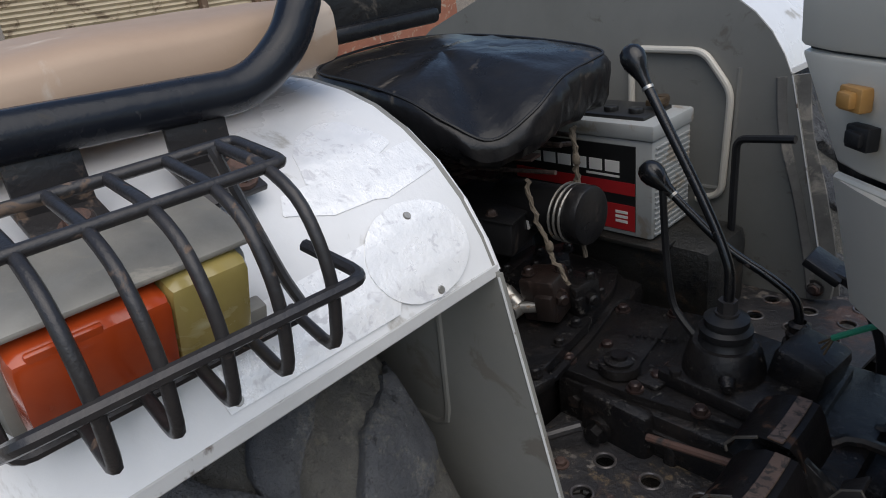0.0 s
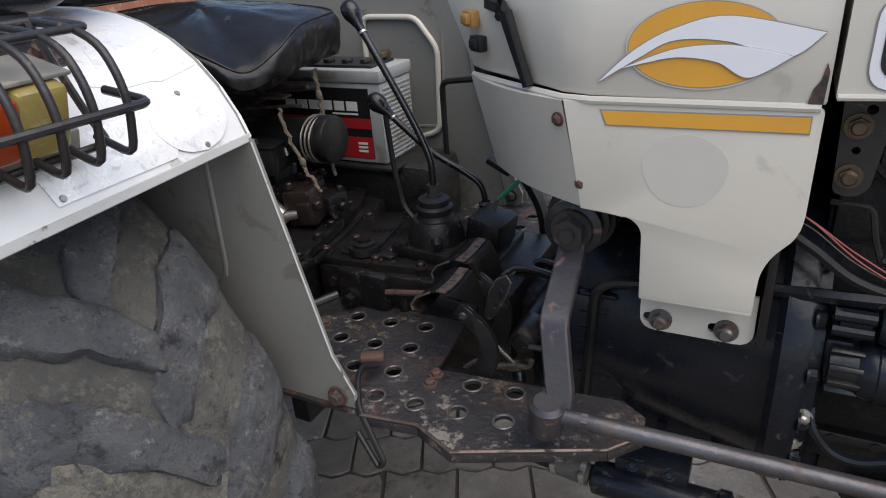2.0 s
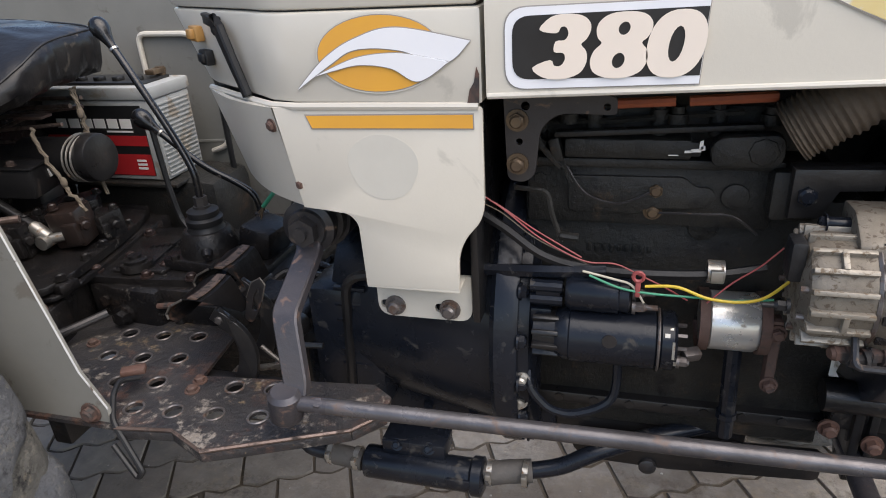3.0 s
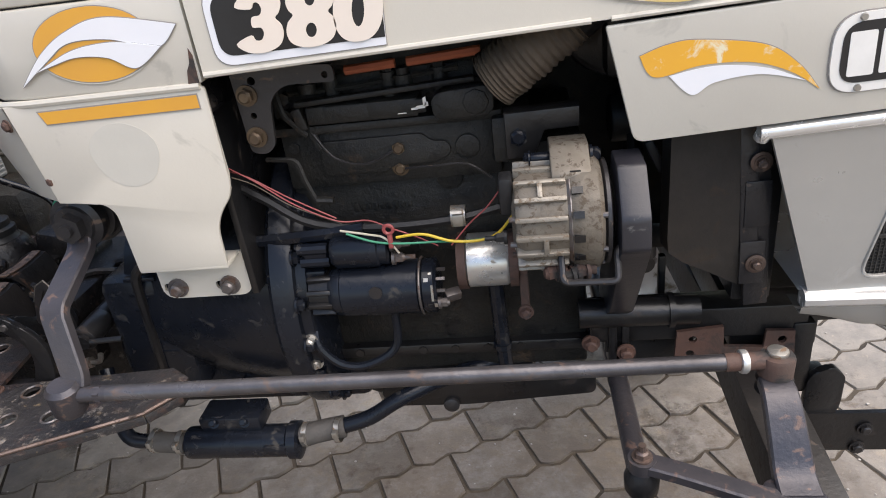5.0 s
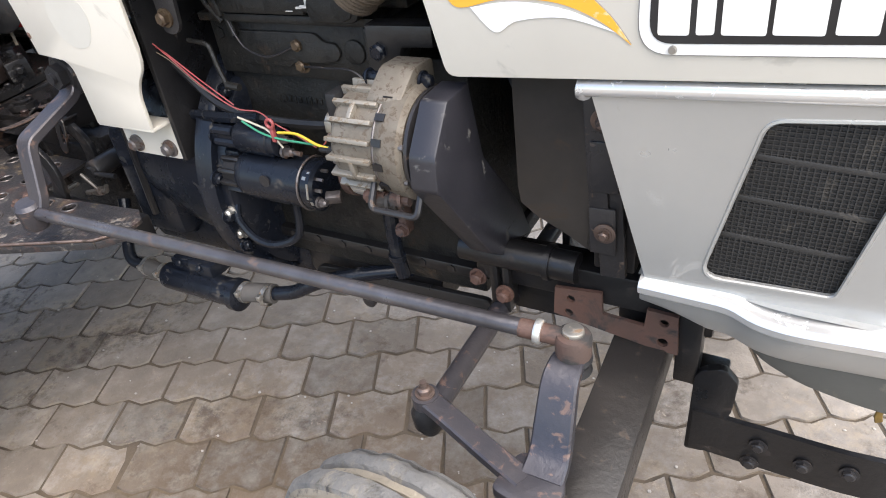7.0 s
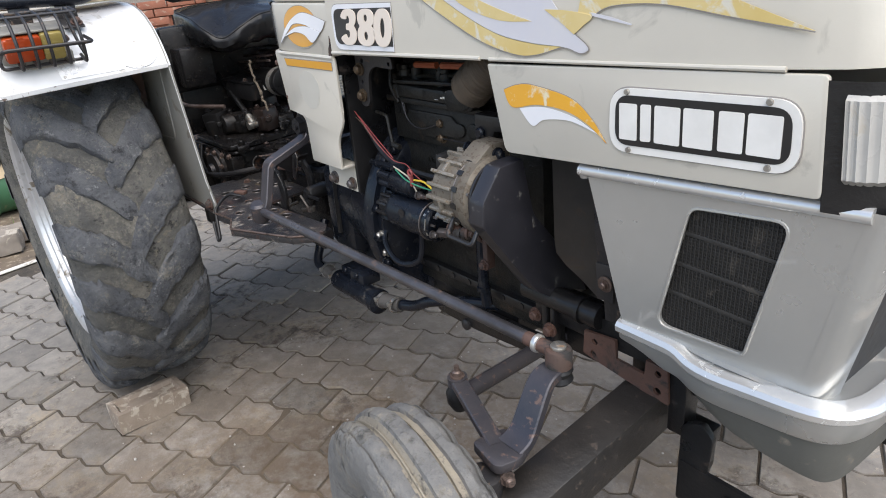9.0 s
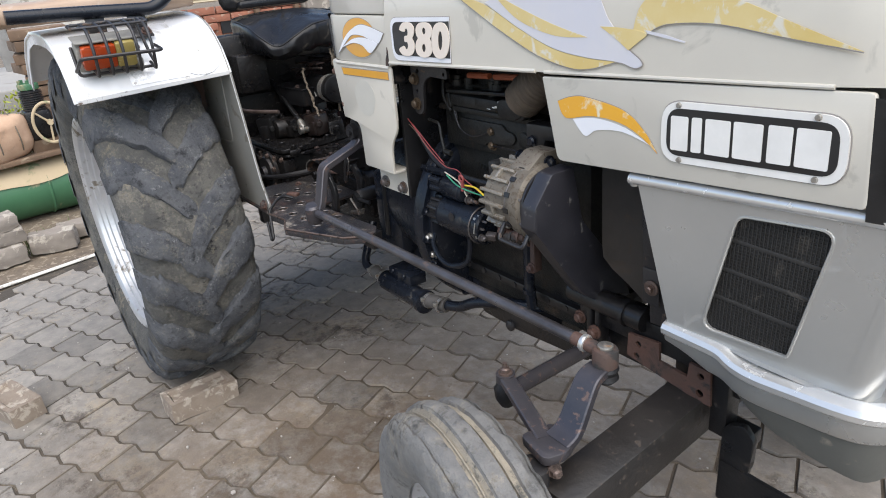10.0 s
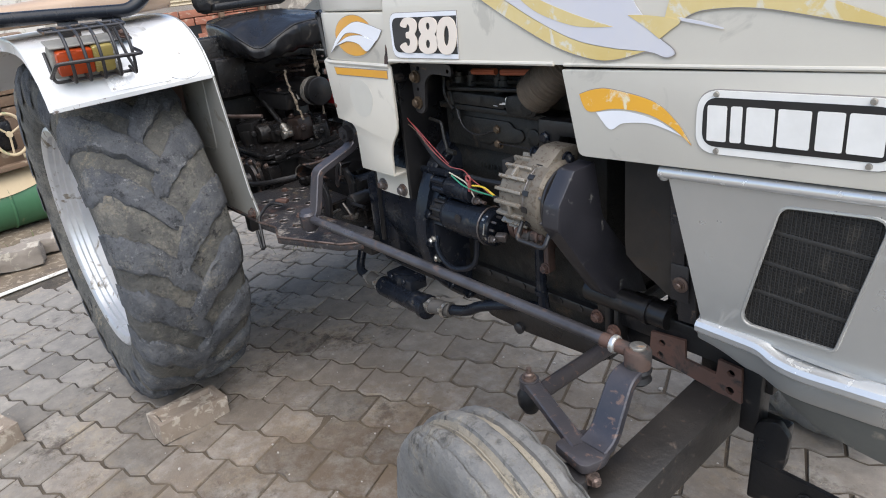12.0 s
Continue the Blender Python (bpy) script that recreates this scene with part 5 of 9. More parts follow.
for i, p in enumerate(sm):
    d = (sm[min(i + 1, len(sm) - 1)] - sm[max(i - 1, 0)])
    out = V(d.y, -d.x, 0).normalized()
    rings.append([bm.verts.new(p + out * a + V(0, 0, 1) * b * 1.0) for a, b in sec])
for a, b in zip(rings, rings[1:]):
    for k in range(len(sec)):
        j = (k + 1) % len(sec)
        bm.faces.new((a[k], a[j], b[j], b[k]))
bm.faces.new(rings[0])
bm.faces.new(rings[-1][::-1])
part("bright_strip", bm, TRIM, fc, "bright silver strip round the cowl foot")


def skirt_low(x):
    pts = ((1.98, 0.672), (2.03, 0.664), (2.08, 0.648), (2.10, 0.640), (2.128, 0.620), (2.168, 0.604), (2.212, 0.595), (2.28, 0.588), (2.37, 0.580))
    for (a, b), (c, d) in zip(pts, pts[1:]):
        if x <= c:
            return b + (d - b) * (x - a) / (c - a)
    return pts[-1][1]


def below_strip(rows_of):
    """A sheet that follows the strip; rows_of(point, outward) gives its heights."""
    bm = B()
    g = []
    for i, p in enumerate(sm):
        d = (sm[min(i + 1, len(sm) - 1)] - sm[max(i - 1, 0)])
        out = V(d.y, -d.x, 0).normalized()
        g.append([bm.verts.new(q) for q in rows_of(p, out)])
    for a, b in zip(g, g[1:]):
        for k in range(len(a) - 1):
            bm.faces.new((a[k], a[k + 1], b[k + 1], b[k]))
    return bm, g


def band_low(p):
    return max(skirt_low(p.x) - 0.002, p.z - 0.041)


bm, g = below_strip(lambda p, o: [V(p.x, p.y, p.z - 0.009) + o * 0.003, V(p.x, p.y, band_low(p) + 0.004) + o * 0.001, V(p.x, p.y, band_low(p)) - o * 0.002, V(p.x, p.y, band_low(p)) - o * 0.02])
part("band", bm, FLAKE, fc, "silver band under the bright strip")
bm, g = below_strip(lambda p, o: [V(p.x, p.y, band_low(p) + 0.001) - o * 0.006, V(p.x, p.y, (band_low(p) + skirt_low(p.x)) / 2) - o * 0.009, V(p.x, p.y, skirt_low(p.x) - 0.003) - o * 0.018, V(p.x, p.y, skirt_low(p.x) - 0.003) - o * 0.05])
part("skirt", bm, SKIRT, fc, "dull grey skirt under the silver band")
bm = B()
bm.faces.new([bm.verts.new((p.x - 0.004, p.y * 0.985, 0.7005)) for p in sm])
part("cowl_ledge", bm, FLAKE, fc)

# headlamp bezel
bm = B()
zt, zb = 1.053, 0.930
plan = [(2.228, -0.2615), (2.262, -0.256), (2.29, -0.235), (2.305, -0.20), (2.315, -0.12), (2.318, 0.0)]
plan = plan + [(x, -y) for x, y in plan[::-1][1:]]
shell(bm, [[(x + 0.012, y) for x, y in plan], plan], [zb - 0.006, zt])
bez = part("headlamp_bezel", bm, BLACK, tractor, "black headlamp surround")
bm = B()
lens = smooth_path([V(2.248, -0.2625, 0), V(2.266, -0.258, 0), V(2.290, -0.238, 0), V(2.306, -0.205, 0), V(2.312, -0.165, 0)], 9)
g = []
for i, p in enumerate(lens):
    d = lens[min(i + 1, len(lens) - 1)] - lens[max(i - 1, 0)]
    o = V(d.y, -d.x, 0).normalized() * (0.003 + 0.0022 * (i % 3 == 0))
    g.append([bm.verts.new(p + o * q + V(0.010 * (1.04 - z) / 0.1, 0, z)) for q, z in ((-1, 1.041), (1, 1.037), (1, 0.962), (-1, 0.956))])
for p, q in zip(g, g[1:]):
    for k in range(3):
        bm.faces.new((p[k], p[k + 1], q[k + 1], q[k]))
part("headlamp", bm, GLASS_L, bez, "ribbed square headlamp glass")


# -- engine --
def casting(name, build, material, label="", amount=0.0012, parent=None):
    bm = B()
    build(bm)
    return part(name, bm, material, parent or tractor, label)


def block(bm):
    box(bm, (1.55, 0.0, 0.70), (0.40, 0.27, 0.36), None, 0.006)
    box(bm, (1.50, -0.02, 0.885), (0.29, 0.265, 0.078), None, 0.005)
    box(bm, (1.50, -0.03, 0.93), (0.30, 0.27, 0.012), None, 0.003)
    # raised cover plates
    slab(bm, round_pts([(1.408, 0.864), (1.406, 0.911), (1.545, 0.912), (1.556, 0.900), (1.574, 0.900), (1.582, 0.888), (1.574, 0.876), (1.556, 0.872), (1.50, 0.870), (1.49, 0.863)], 0.008), 0.006, 0.0015, side(-0.152))
    cyl(bm, (1.602, -0.15, 0.889), (1.602, -0.157, 0.889), 0.016, bevel=0.002)
    cyl(bm, (1.572, -0.13, 0.842), (1.572, -0.141, 0.842), 0.018, bevel=0.002)
    box(bm, (1.37, -0.135, 0.89), (0.03, 0.03, 0.07), None, 0.006)
    box(bm, (1.66, -0.10, 0.90), (0.05, 0.16, 0.06), None, 0.006)
    for k in range(9):
        x = 1.435 + 0.0095 * k
        box(bm, (x, -0.1355, 0.806), (0.0055, 0.003, 0.009 if k % 3 else 0.012), None, 0.0006)
    for k in range(6):
        cyl(bm, (1.40 + 0.055 * k, -0.134, 0.74), (1.40 + 0.055 * k, -0.142, 0.74), 0.008, seg=6)


engine = casting("engine_block", block, ENGINE, "dark cast engine block with cover plates")


def head(bm):
    box(bm, (1.51, -0.01, 0.965), (0.33, 0.24, 0.055), None, 0.005)
    box(bm, (1.475, -0.150, 0.950), (0.145, 0.045, 0.024), None, 0.004)
    box(bm, (1.52, -0.168, 0.951), (0.075, 0.010, 0.018), None, 0.003)
    box(bm, (1.52, -0.03, 1.005), (0.30, 0.20, 0.03), None, 0.006)
    slab(bm, round_pts([(1.566, 0.934), (1.566, 0.969), (1.642, 0.974), (1.642, 0.936)], 0.016, 6), 0.022, 0.003, side(-0.166))
    lathe(bm, [(0.0, 0.013), (0.005, 0.012), (0.005, 0.008), (0.002, 0.0075), (0.002, 0.0)], (1.587, -0.177, 0.951), (0, -1, 0), 20)
    cyl(bm, (1.620, -0.170, 0.954), (1.620, -0.190, 0.954), 0.0175, 0.016, seg=8, bevel=0.002)
    for x in (1.435, 1.51, 1.575):
        cyl(bm, (x, -0.145, 0.962), (x, -0.145, 0.992), 0.010, seg=12)
        cyl(bm, (x, -0.145, 0.992), (x, -0.145, 1.000), 0.007, seg=6)
    tube(bm, [V(1.37, -0.145, 0.975), V(1.45, -0.150, 0.978), V(1.60, -0.150, 0.990)], 0.004, 6)
    tube(bm, [V(1.392, -0.155, 0.955), V(1.40, -0.16, 0.93), V(1.412, -0.165, 0.905)], 0.005, 6)
    for k in range(4):
        cyl(bm, (1.372, -0.14, 0.905 + 0.022 * k), (1.372, -0.155, 0.905 + 0.022 * k), 0.008, seg=6)
    # injector stubs, washers and the ledge of the gasket
    tube(bm, corner_path([V(1.345, -0.190, 0.905), V(1.385, -0.192, 0.902), V(1.392, -0.194, 0.870), V(1.404, -0.196, 0.838)], 0.008, 3), 0.0034, 6)
    cyl(bm, (1.402, -0.196, 0.846), (1.424, -0.196, 0.844), 0.0055, seg=8)
    box(bm, (1.455, -0.166, 0.951), (0.060, 0.014, 0.020), None, 0.003)
    box(bm, (1.505, -0.166, 0.972), (0.230, 0.014, 0.007), pose(0, 0, 0, 0, -3, 0), 0.002)
    for x in (1.405, 1.53, 1.63):
        lathe(bm, [(0.0, 0.012), (0.012, 0.012), (0.012, 0.008), (0.020, 0.008), (0.022, 0.0)], (x, -0.150, 0.976), (0, 0, 1), 14)
    tube(bm, smooth_path([V(1.365, -0.158, 0.985), V(1.372, -0.166, 0.955), V(1.388, -0.168, 0.935), V(1.398, -0.168, 0.925)], 4), 0.0038, 6)
    box(bm, (1.392, -0.162, 0.946), (0.014, 0.016, 0.030), pose(0, 0, 0, 0, -14, 0), 0.003)


casting("cylinder_head", head, ENGINE, "oily cylinder head and manifold", parent=engine)
bm = B()
cyl(bm, (1.587, -0.178, 0.951), (1.587, -0.1845, 0.951), 0.0055, seg=6)
part("breather_ring", bm, DARKSTEEL, engine)
bm = B()
for x, z, w, h, a in ((1.5565, 0.957, 0.0045, 0.012, 6), (1.551, 0.9505, 0.012, 0.0042, -8), (1.543, 0.9490, 0.009, 0.0030, 10), (1.5585, 0.9535, 0.005, 0.006, 30), (1.527, 0.9445, 0.012, 0.0012, -4)):
    slab(bm, round_pts([(x - w / 2, z - h / 2), (x + w / 2, z - h * 0.4), (x + w * 0.4, z + h / 2), (x - w * 0.45, z + h * 0.35)], 0.0008, 2), 0.0012, 0.0, side(-0.1735))
part("chipped_paint", bm, WHITETEXT, engine, "bare pale patch where paint chipped")
bm = B()
tube(bm, [V(1.462, -0.165, 1.002), V(1.525, -0.165, 1.005)], 0.006, 8)
tube(bm, [V(1.540, -0.165, 1.005), V(1.630, -0.165, 1.010)], 0.006, 8)
parts("fuel_line", bm, COPPER, engine, "orange-brown fuel line")
bm = B()
tube(bm, smooth_path([V(1.405, -0.165, 0.925), V(1.43, -0.172, 0.893), V(1.47, -0.172, 0.882), V(1.508, -0.160, 0.894)], 6), 0.0017, 6)
tube(bm, smooth_path([V(1.512, -0.158, 0.866), V(1.56, -0.165, 0.869), V(1.60, -0.165, 0.868), V(1.63, -0.165, 0.846)], 6), 0.0018, 6)
parts("thin_pipe", bm, DARKSTEEL, engine, "thin steel pipes")
bm = B()
for p in ((1.512, -0.152, 0.895), (1.510, -0.150, 0.866)):
    hexbolt(bm, p, (0, -1, 0), 0.0085, 0.010)
parts("banjo_bolt", bm, BRASS, engine, "brass pipe unions")


# bracket plate
def bracket(bm):
    o = [(1.338, 1.030), (1.462, 1.022), (1.463, 1.002), (1.400, 1.004), (1.380, 0.988), (1.374, 0.932), (1.362, 0.922), (1.342, 0.925)]
    hs = [ring_pts(1.363, 1.012, 0.005), ring_pts(1.452, 1.011, 0.004), ring_pts(1.356, 0.971, 0.004)]
    slab(bm, round_pts(o, [0.004, 0.006, 0.006, 0.02, 0.02, 0.008, 0.008, 0.008]), 0.006, 0.0, side(-0.214), holes=hs)


eb = casting("hood_bracket", bracket, DARKSTEEL, "dark L-shaped bracket plate with bolts")
bm = B()
for p in ((1.354, -0.220, 0.996), (1.354, -0.220, 0.945)):
    hexbolt(bm, p, (0, -1, 0), 0.0095, 0.010)
parts("bracket_bolt", bm, BRASS, eb)


# flywheel and clutch housing
def bell(bm):
    c = (0, -0.01, 0.66)
    lathe(bm, [(1.315, 0), (1.315, 0.225), (1.322, 0.232), (1.345, 0.232), (1.352, 0.228), (1.352, 0.215), (1.365, 0.212), (1.372, 0.20), (1.372, 0)], c, (1, 0, 0), 64)
    lathe(bm, [(1.06, 0), (1.06, 0.155), (1.10, 0.165), (1.20, 0.185), (1.315, 0.205), (1.315, 0)], c, (1, 0, 0), 64)
    for k in range(10):
        a = radians(100 + 17 * k)
        y, z = math.cos(a) * 0.222 - 0.01, math.sin(a) * 0.222 + 0.66
        hexbolt(bm, (1.352, y, z), (1, 0, 0), 0.009, 0.010)
    # lower case
    box(bm, (1.19, 0.0, 0.525), (0.42, 0.25, 0.140), None, 0.018)
    box(bm, (1.19, 0.0, 0.470), (0.36, 0.19, 0.040), None, 0.014)
    for k in range(5):
        cyl(bm, (1.04 + 0.075 * k, -0.124, 0.505), (1.04 + 0.075 * k, -0.133, 0.505), 0.008, seg=6)
    # ribs of the gearbox nose
    for k in range(6):
        box(bm, (1.095, -0.165, 0.60 + 0.026 * k), (0.05, 0.012, 0.007), None, 0.002)
    box(bm, (1.08, -0.12, 0.62), (0.12, 0.10, 0.22), None, 0.02)


casting("clutch_housing", bell, NAVY, "blue-black clutch housing with flange", parent=engine)


def sump(bm):
    box(bm, (1.53, -0.02, 0.515), (0.28, 0.22, 0.11), None, 0.02)
    box(bm, (1.56, -0.02, 0.565), (0.40, 0.26, 0.02), None, 0.004)
    box(bm, (1.50, -0.02, 0.468), (0.16, 0.18, 0.03), None, 0.012)
    for k in range(7):
        cyl(bm, (1.40 + 0.05 * k, -0.143, 0.566), (1.40 + 0.05 * k, -0.152, 0.566), 0.007, seg=6)
    cyl(bm, (1.50, -0.11, 0.462), (1.50, -0.118, 0.462), 0.012, seg=6)


sump_part = casting("sump", sump, BLACK, "black oil sump", parent=engine)
bm = B()
slab(bm, round_pts([(1.418, 0.480), (1.436, 0.508), (1.760, 0.520), (1.760, 0.470), (1.560, 0.456), (1.440, 0.456)], 0.012), 0.010, 0.002, side(-0.140))
part("sump_plate", bm, BLACK, sump_part, "black plate bolted along the sump")
bm = B()
lathe(bm, [(0.0, 0.013), (0.005, 0.0125), (0.007, 0.009), (0.009, 0.0)], (1.532, -0.150, 0.458), (0, -1, 0), 20)
part("drain_plug", bm, DARKSTEEL, sump_part)

# starter
bm = B()
sy = -0.205
lathe(bm, [(1.400, 0), (1.400, 0.030), (1.410, 0.036), (1.417, 0.036), (1.419, 0.0375), (1.522, 0.0375), (1.524, 0.0355), (1.528, 0.0355), (1.530, 0.0375), (1.544, 0.0375), (1.548, 0.033), (1.548, 0)], (0, sy, 0.714), (1, 0, 0), 36)
box(bm, (1.380, sy + 0.02, 0.718), (0.03, 0.05, 0.06), None, 0.006)
st = part("starter_motor", bm, NAVY, tractor, "dark blue-black starter motor")
bm = B()
for k in range(5):
    a = radians(120 + 36 * k)
    box(bm, (1.388, sy + 0.024 * math.cos(a), 0.714 + 0.024 * math.sin(a)), (0.034, 0.020, 0.007), pose(0, 0, 0, math.degrees(a), 0, 0), 0.002)
cyl(bm, (1.372, sy, 0.714), (1.402, sy, 0.714), 0.026, 0.030, seg=24)
parts("starter_nose", bm, BLACK, st)
bm = B()
lathe(bm, [(1.412, 0), (1.412, 0.020), (1.419, 0.0245), (1.475, 0.0245), (1.477, 0.022), (1.488, 0.0225), (1.490, 0.018), (1.490, 0)], (0, sy - 0.002, 0.776), (1, 0, 0), 28)
for k in range(4):
    a = radians(50 + 90 * k)
    cyl(bm, (1.368, sy + 0.014 * math.cos(a), 0.776 + 0.014 * math.sin(a)), (1.408, sy + 0.014 * math.cos(a), 0.776 + 0.014 * math.sin(a)), 0.008, seg=10)
cyl(bm, (1.375, sy, 0.776), (1.405, sy, 0.776), 0.014, seg=14)
part("solenoid", bm, NAVY, st)
bm = B()
tube(bm, [V(1.526, sy + 0.0385 * math.cos(a), 0.714 + 0.0385 * math.sin(a)) for a in [k * math.tau / 28 for k in range(28)]], 0.0018, 6, closed=True)
for k in range(6):
    a = radians(100 + 34 * k)
    box(bm, (1.552, sy + 0.026 * math.cos(a), 0.714 + 0.026 * math.sin(a)), (0.014, 0.003, 0.004), pose(0, 0, 0, math.degrees(a), 0, 0))
hexbolt(bm, (1.492, sy - 0.008, 0.763), (1, 0, 0), 0.007, 0.014, stud=True)
hexbolt(bm, (1.492, sy - 0.010, 0.783), (1, 0, 0), 0.006, 0.012, stud=True)
hexbolt(bm, (1.548, sy - 0.025, 0.700), (1, 0, 0), 0.006, 0.012)
box(bm, (1.566, sy - 0.012, 0.704), (0.022, 0.014, 0.014), pose(0, 0, 0, 20, 0, 25), 0.002)
parts("starter_terminal", bm, STEEL, st, "tarnished terminals and band")
bm = B()
cyl(bm, (1.468, sy - 0.0355, 0.727), (1.468, sy - 0.0372, 0.727), 0.009, seg=20)
part("round_mark", bm, DARKSTEEL, st)
bm = B()
for x, z, w, h in ((1.5355, 0.738, 0.006, 0.005), (1.543, 0.722, 0.003, 0.022), (1.5405, 0.744, 0.004, 0.003), (1.546, 0.703, 0.004, 0.006)):
    a = math.asin(min(1, (z - 0.714) / 0.038))
    box(bm, (x, sy - 0.0372 * math.cos(a), z), (w, 0.0012, h), pose(0, 0, 0, -math.degrees(a), 0, 0))
parts("chipped_paint", bm, ZINC, st, "bright chips in the paint")
bm = B()
tube(bm, smooth_path([V(1.364, -0.215, 0.655), V(1.369, -0.225, 0.632), V(1.395, -0.225, 0.602), V(1.432, -0.220, 0.596), V(1.475, -0.212, 0.620), V(1.480, -0.205, 0.68)], 6), 0.006, 8)
part("starter_pipe", bm, NAVY, st, "bent dark pipe under the starter")
bm = B()
for p in ((1.357, -0.222, 0.644), (1.352, -0.210, 0.598)):
    hexbolt(bm, p, (0, -1, 0.1), 0.0085, 0.012)
parts("pipe_bolt", bm, ZINC, st)

# oil filter can
bm = B()
lathe(bm, [(1.578, 0), (1.578, 0.030), (1.586, 0.034), (1.588, 0.0375), (1.640, 0.0375), (1.645, 0.034), (1.652, 0.034), (1.652, 0)], (0, -0.168, 0.728), (1, 0, 0), 32)
fl = part("filter_can", bm, TIN, tractor, "bright metal can filter between rusty clamps")
bm = B()
for x in (1.580, 1.650):
    lathe(bm, [(x - 0.006, 0.036), (x - 0.006, 0.040), (x + 0.006, 0.040), (x + 0.006, 0.036)], (0, -0.168, 0.728), (1, 0, 0), 28)
box(bm, (1.662, -0.19, 0.70), (0.012, 0.02, 0.10), None, 0.002)
for z in (0.66, 0.735):
    hexbolt(bm, (1.662, -0.20, z), (0, -1, 0), 0.008, 0.010)
parts("filter_clamp", bm, RUST, fl, "rusty clamp")
bm = B()
tube(bm, [V(1.622, -0.17, 0.69), V(1.624, -0.175, 0.60), V(1.626, -0.17, 0.55)], 0.011, 10)
tube(bm, [V(1.624, -0.175, 0.592), V(1.624, -0.175, 0.584)], 0.0135, 10)
part("drain_pipe", bm, NAVY, fl)

# alternator
AY, AZ = -0.252, 0.829
bm = B()
lathe(bm, [(1.655, 0), (1.655, 0.036), (1.660, 0.054), (1.668, 0.0595), (1.720, 0.0595), (1.722, 0.062), (1.735, 0.066), (1.752, 0.066), (1.757, 0.060), (1.757, 0)], (0, AY, AZ), (1, 0, 0), 48)
# mounting ear
slab(bm, round_pts([(-0.278, 0.862), (-0.225, 0.866), (-0.205, 0.880), (-0.205, 0.910), (-0.245, 0.912), (-0.282, 0.888)], 0.007), 0.044, 0.002, front(1.702))
alt = part("alternator", bm, ALU_D, tractor, "ribbed cast aluminium alternator, dusty and stained")
for k in range(18):
    a = k * math.tau / 18
    rot = pose(0, 0, 0, math.degrees(a), 0, 0)
    bm = B()
    box(bm, (1.688, AY + 0.0585 * math.cos(a), AZ + 0.0575 * math.sin(a)), (0.058, 0.015, 0.0056), rot, 0.0012)
    if k % 3 == 0:
        box(bm, (1.688 + 0.004 * (k % 2), AY + 0.0585 * math.cos(a + 0.17), AZ + 0.0585 * math.sin(a + 0.17)), (0.006, 0.015, 0.020), pose(0, 0, 0, math.degrees(a + 0.17), 0, 0), 0.001)
    part("fin", bm, ALU, alt)
# black blocks carry the shade of the vent slots
bm = B()
for k in range(7):
    a = radians(110 + 24 * k)
    box(bm, (1.7285, AY + 0.0650 * math.cos(a), AZ + 0.0650 * math.sin(a)), (0.012, 0.004, 0.008), pose(0, 0, 0, math.degrees(a), 0, 0))
parts("vent_slot", bm, BLACK, alt, "black block for the dark of a vent slot")
bm = B()
for a0 in (70, 160, 200, 250, 340):
    a = radians(a0)
    cyl(bm, (1.652, AY + 0.046 * math.cos(a), AZ + 0.046 * math.sin(a)), (1.76, AY + 0.061 * math.cos(a), AZ + 0.061 * math.sin(a)), 0.0035, seg=8)
tube(bm, [V(1.721, AY + 0.059 * math.cos(a), AZ + 0.059 * math.sin(a)) for a in [k * math.tau / 30 for k in range(30)]], 0.0035, 6, closed=True)
part("alternator_bolts", bm, STEEL, alt)
bm = B()
lathe(bm, [(1.757, 0), (1.757, 0.056), (1.760, 0.062), (1.764, 0.062), (1.766, 0.056), (1.768, 0.03), (1.770, 0.036), (1.774, 0.030), (1.778, 0.036), (1.780, 0.0)], (0, AY, AZ), (1, 0, 0), 40)
part("fan_pulley", bm, DARKSTEEL, alt)
bm = B()
box(bm, (1.650, AY - 0.012, AZ + 0.036), (0.016, 0.030, 0.045), None, 0.004)
hexbolt(bm, (1.648, AY - 0.03, AZ - 0.012), (-1, 0, 0), 0.006, 0.012, stud=True)
part("connector", bm, RUBBER, alt, "black plug on the alternator")
bm = B()
cyl(bm, (1.680, -0.236, 0.894), (1.706, -0.236, 0.894), 0.0070, seg=14, bevel=0.001)
hexbolt(bm, (1.680, -0.236, 0.894), (-1, 0, 0), 0.0075, 0.006)
hexbolt(bm, (1.748, -0.236, 0.894), (1, 0, 0), 0.0085, 0.010)
hexbolt(bm, (1.668, -0.190, 0.908), (0, -1, 0), 0.011, 0.010)
parts("ear_bolt", bm, NAVY, alt)
bm = B()
slab(bm, [(1.652, 0.880), (1.652, 0.938), (1.742, 0.940), (1.742, 0.915), (1.70, 0.913), (1.685, 0.880)], 0.03, 0.003, side(-0.165))
part("alternator_bracket", bm, BLACK, tractor, "black alternator mounting bracket")
bm = B()
tube(bm, corner_path([V(1.708, -0.300, 0.800), V(1.708, -0.318, 0.772), V(1.770, -0.320, 0.772), V(1.770, -0.300, 0.802), V(1.782, -0.29, 0.803)], 0.008, 4), 0.004, 8)
part("belt_wire_guard", bm, DARKSTEEL, tractor, "bent rod loop under the alternator")
bm = B()
for p in ((1.705, -0.295, 0.775), (1.722, -0.298, 0.770), (1.738, -0.295, 0.776)):
    hexbolt(bm, p, (-1, -0.3, 0), 0.009, 0.014)
    cyl(bm, p, (p[0] + 0.01, p[1], p[2]), 0.007, seg=10)
parts("adjuster_bolt", bm, RUST, alt, "rusty adjuster bolts")

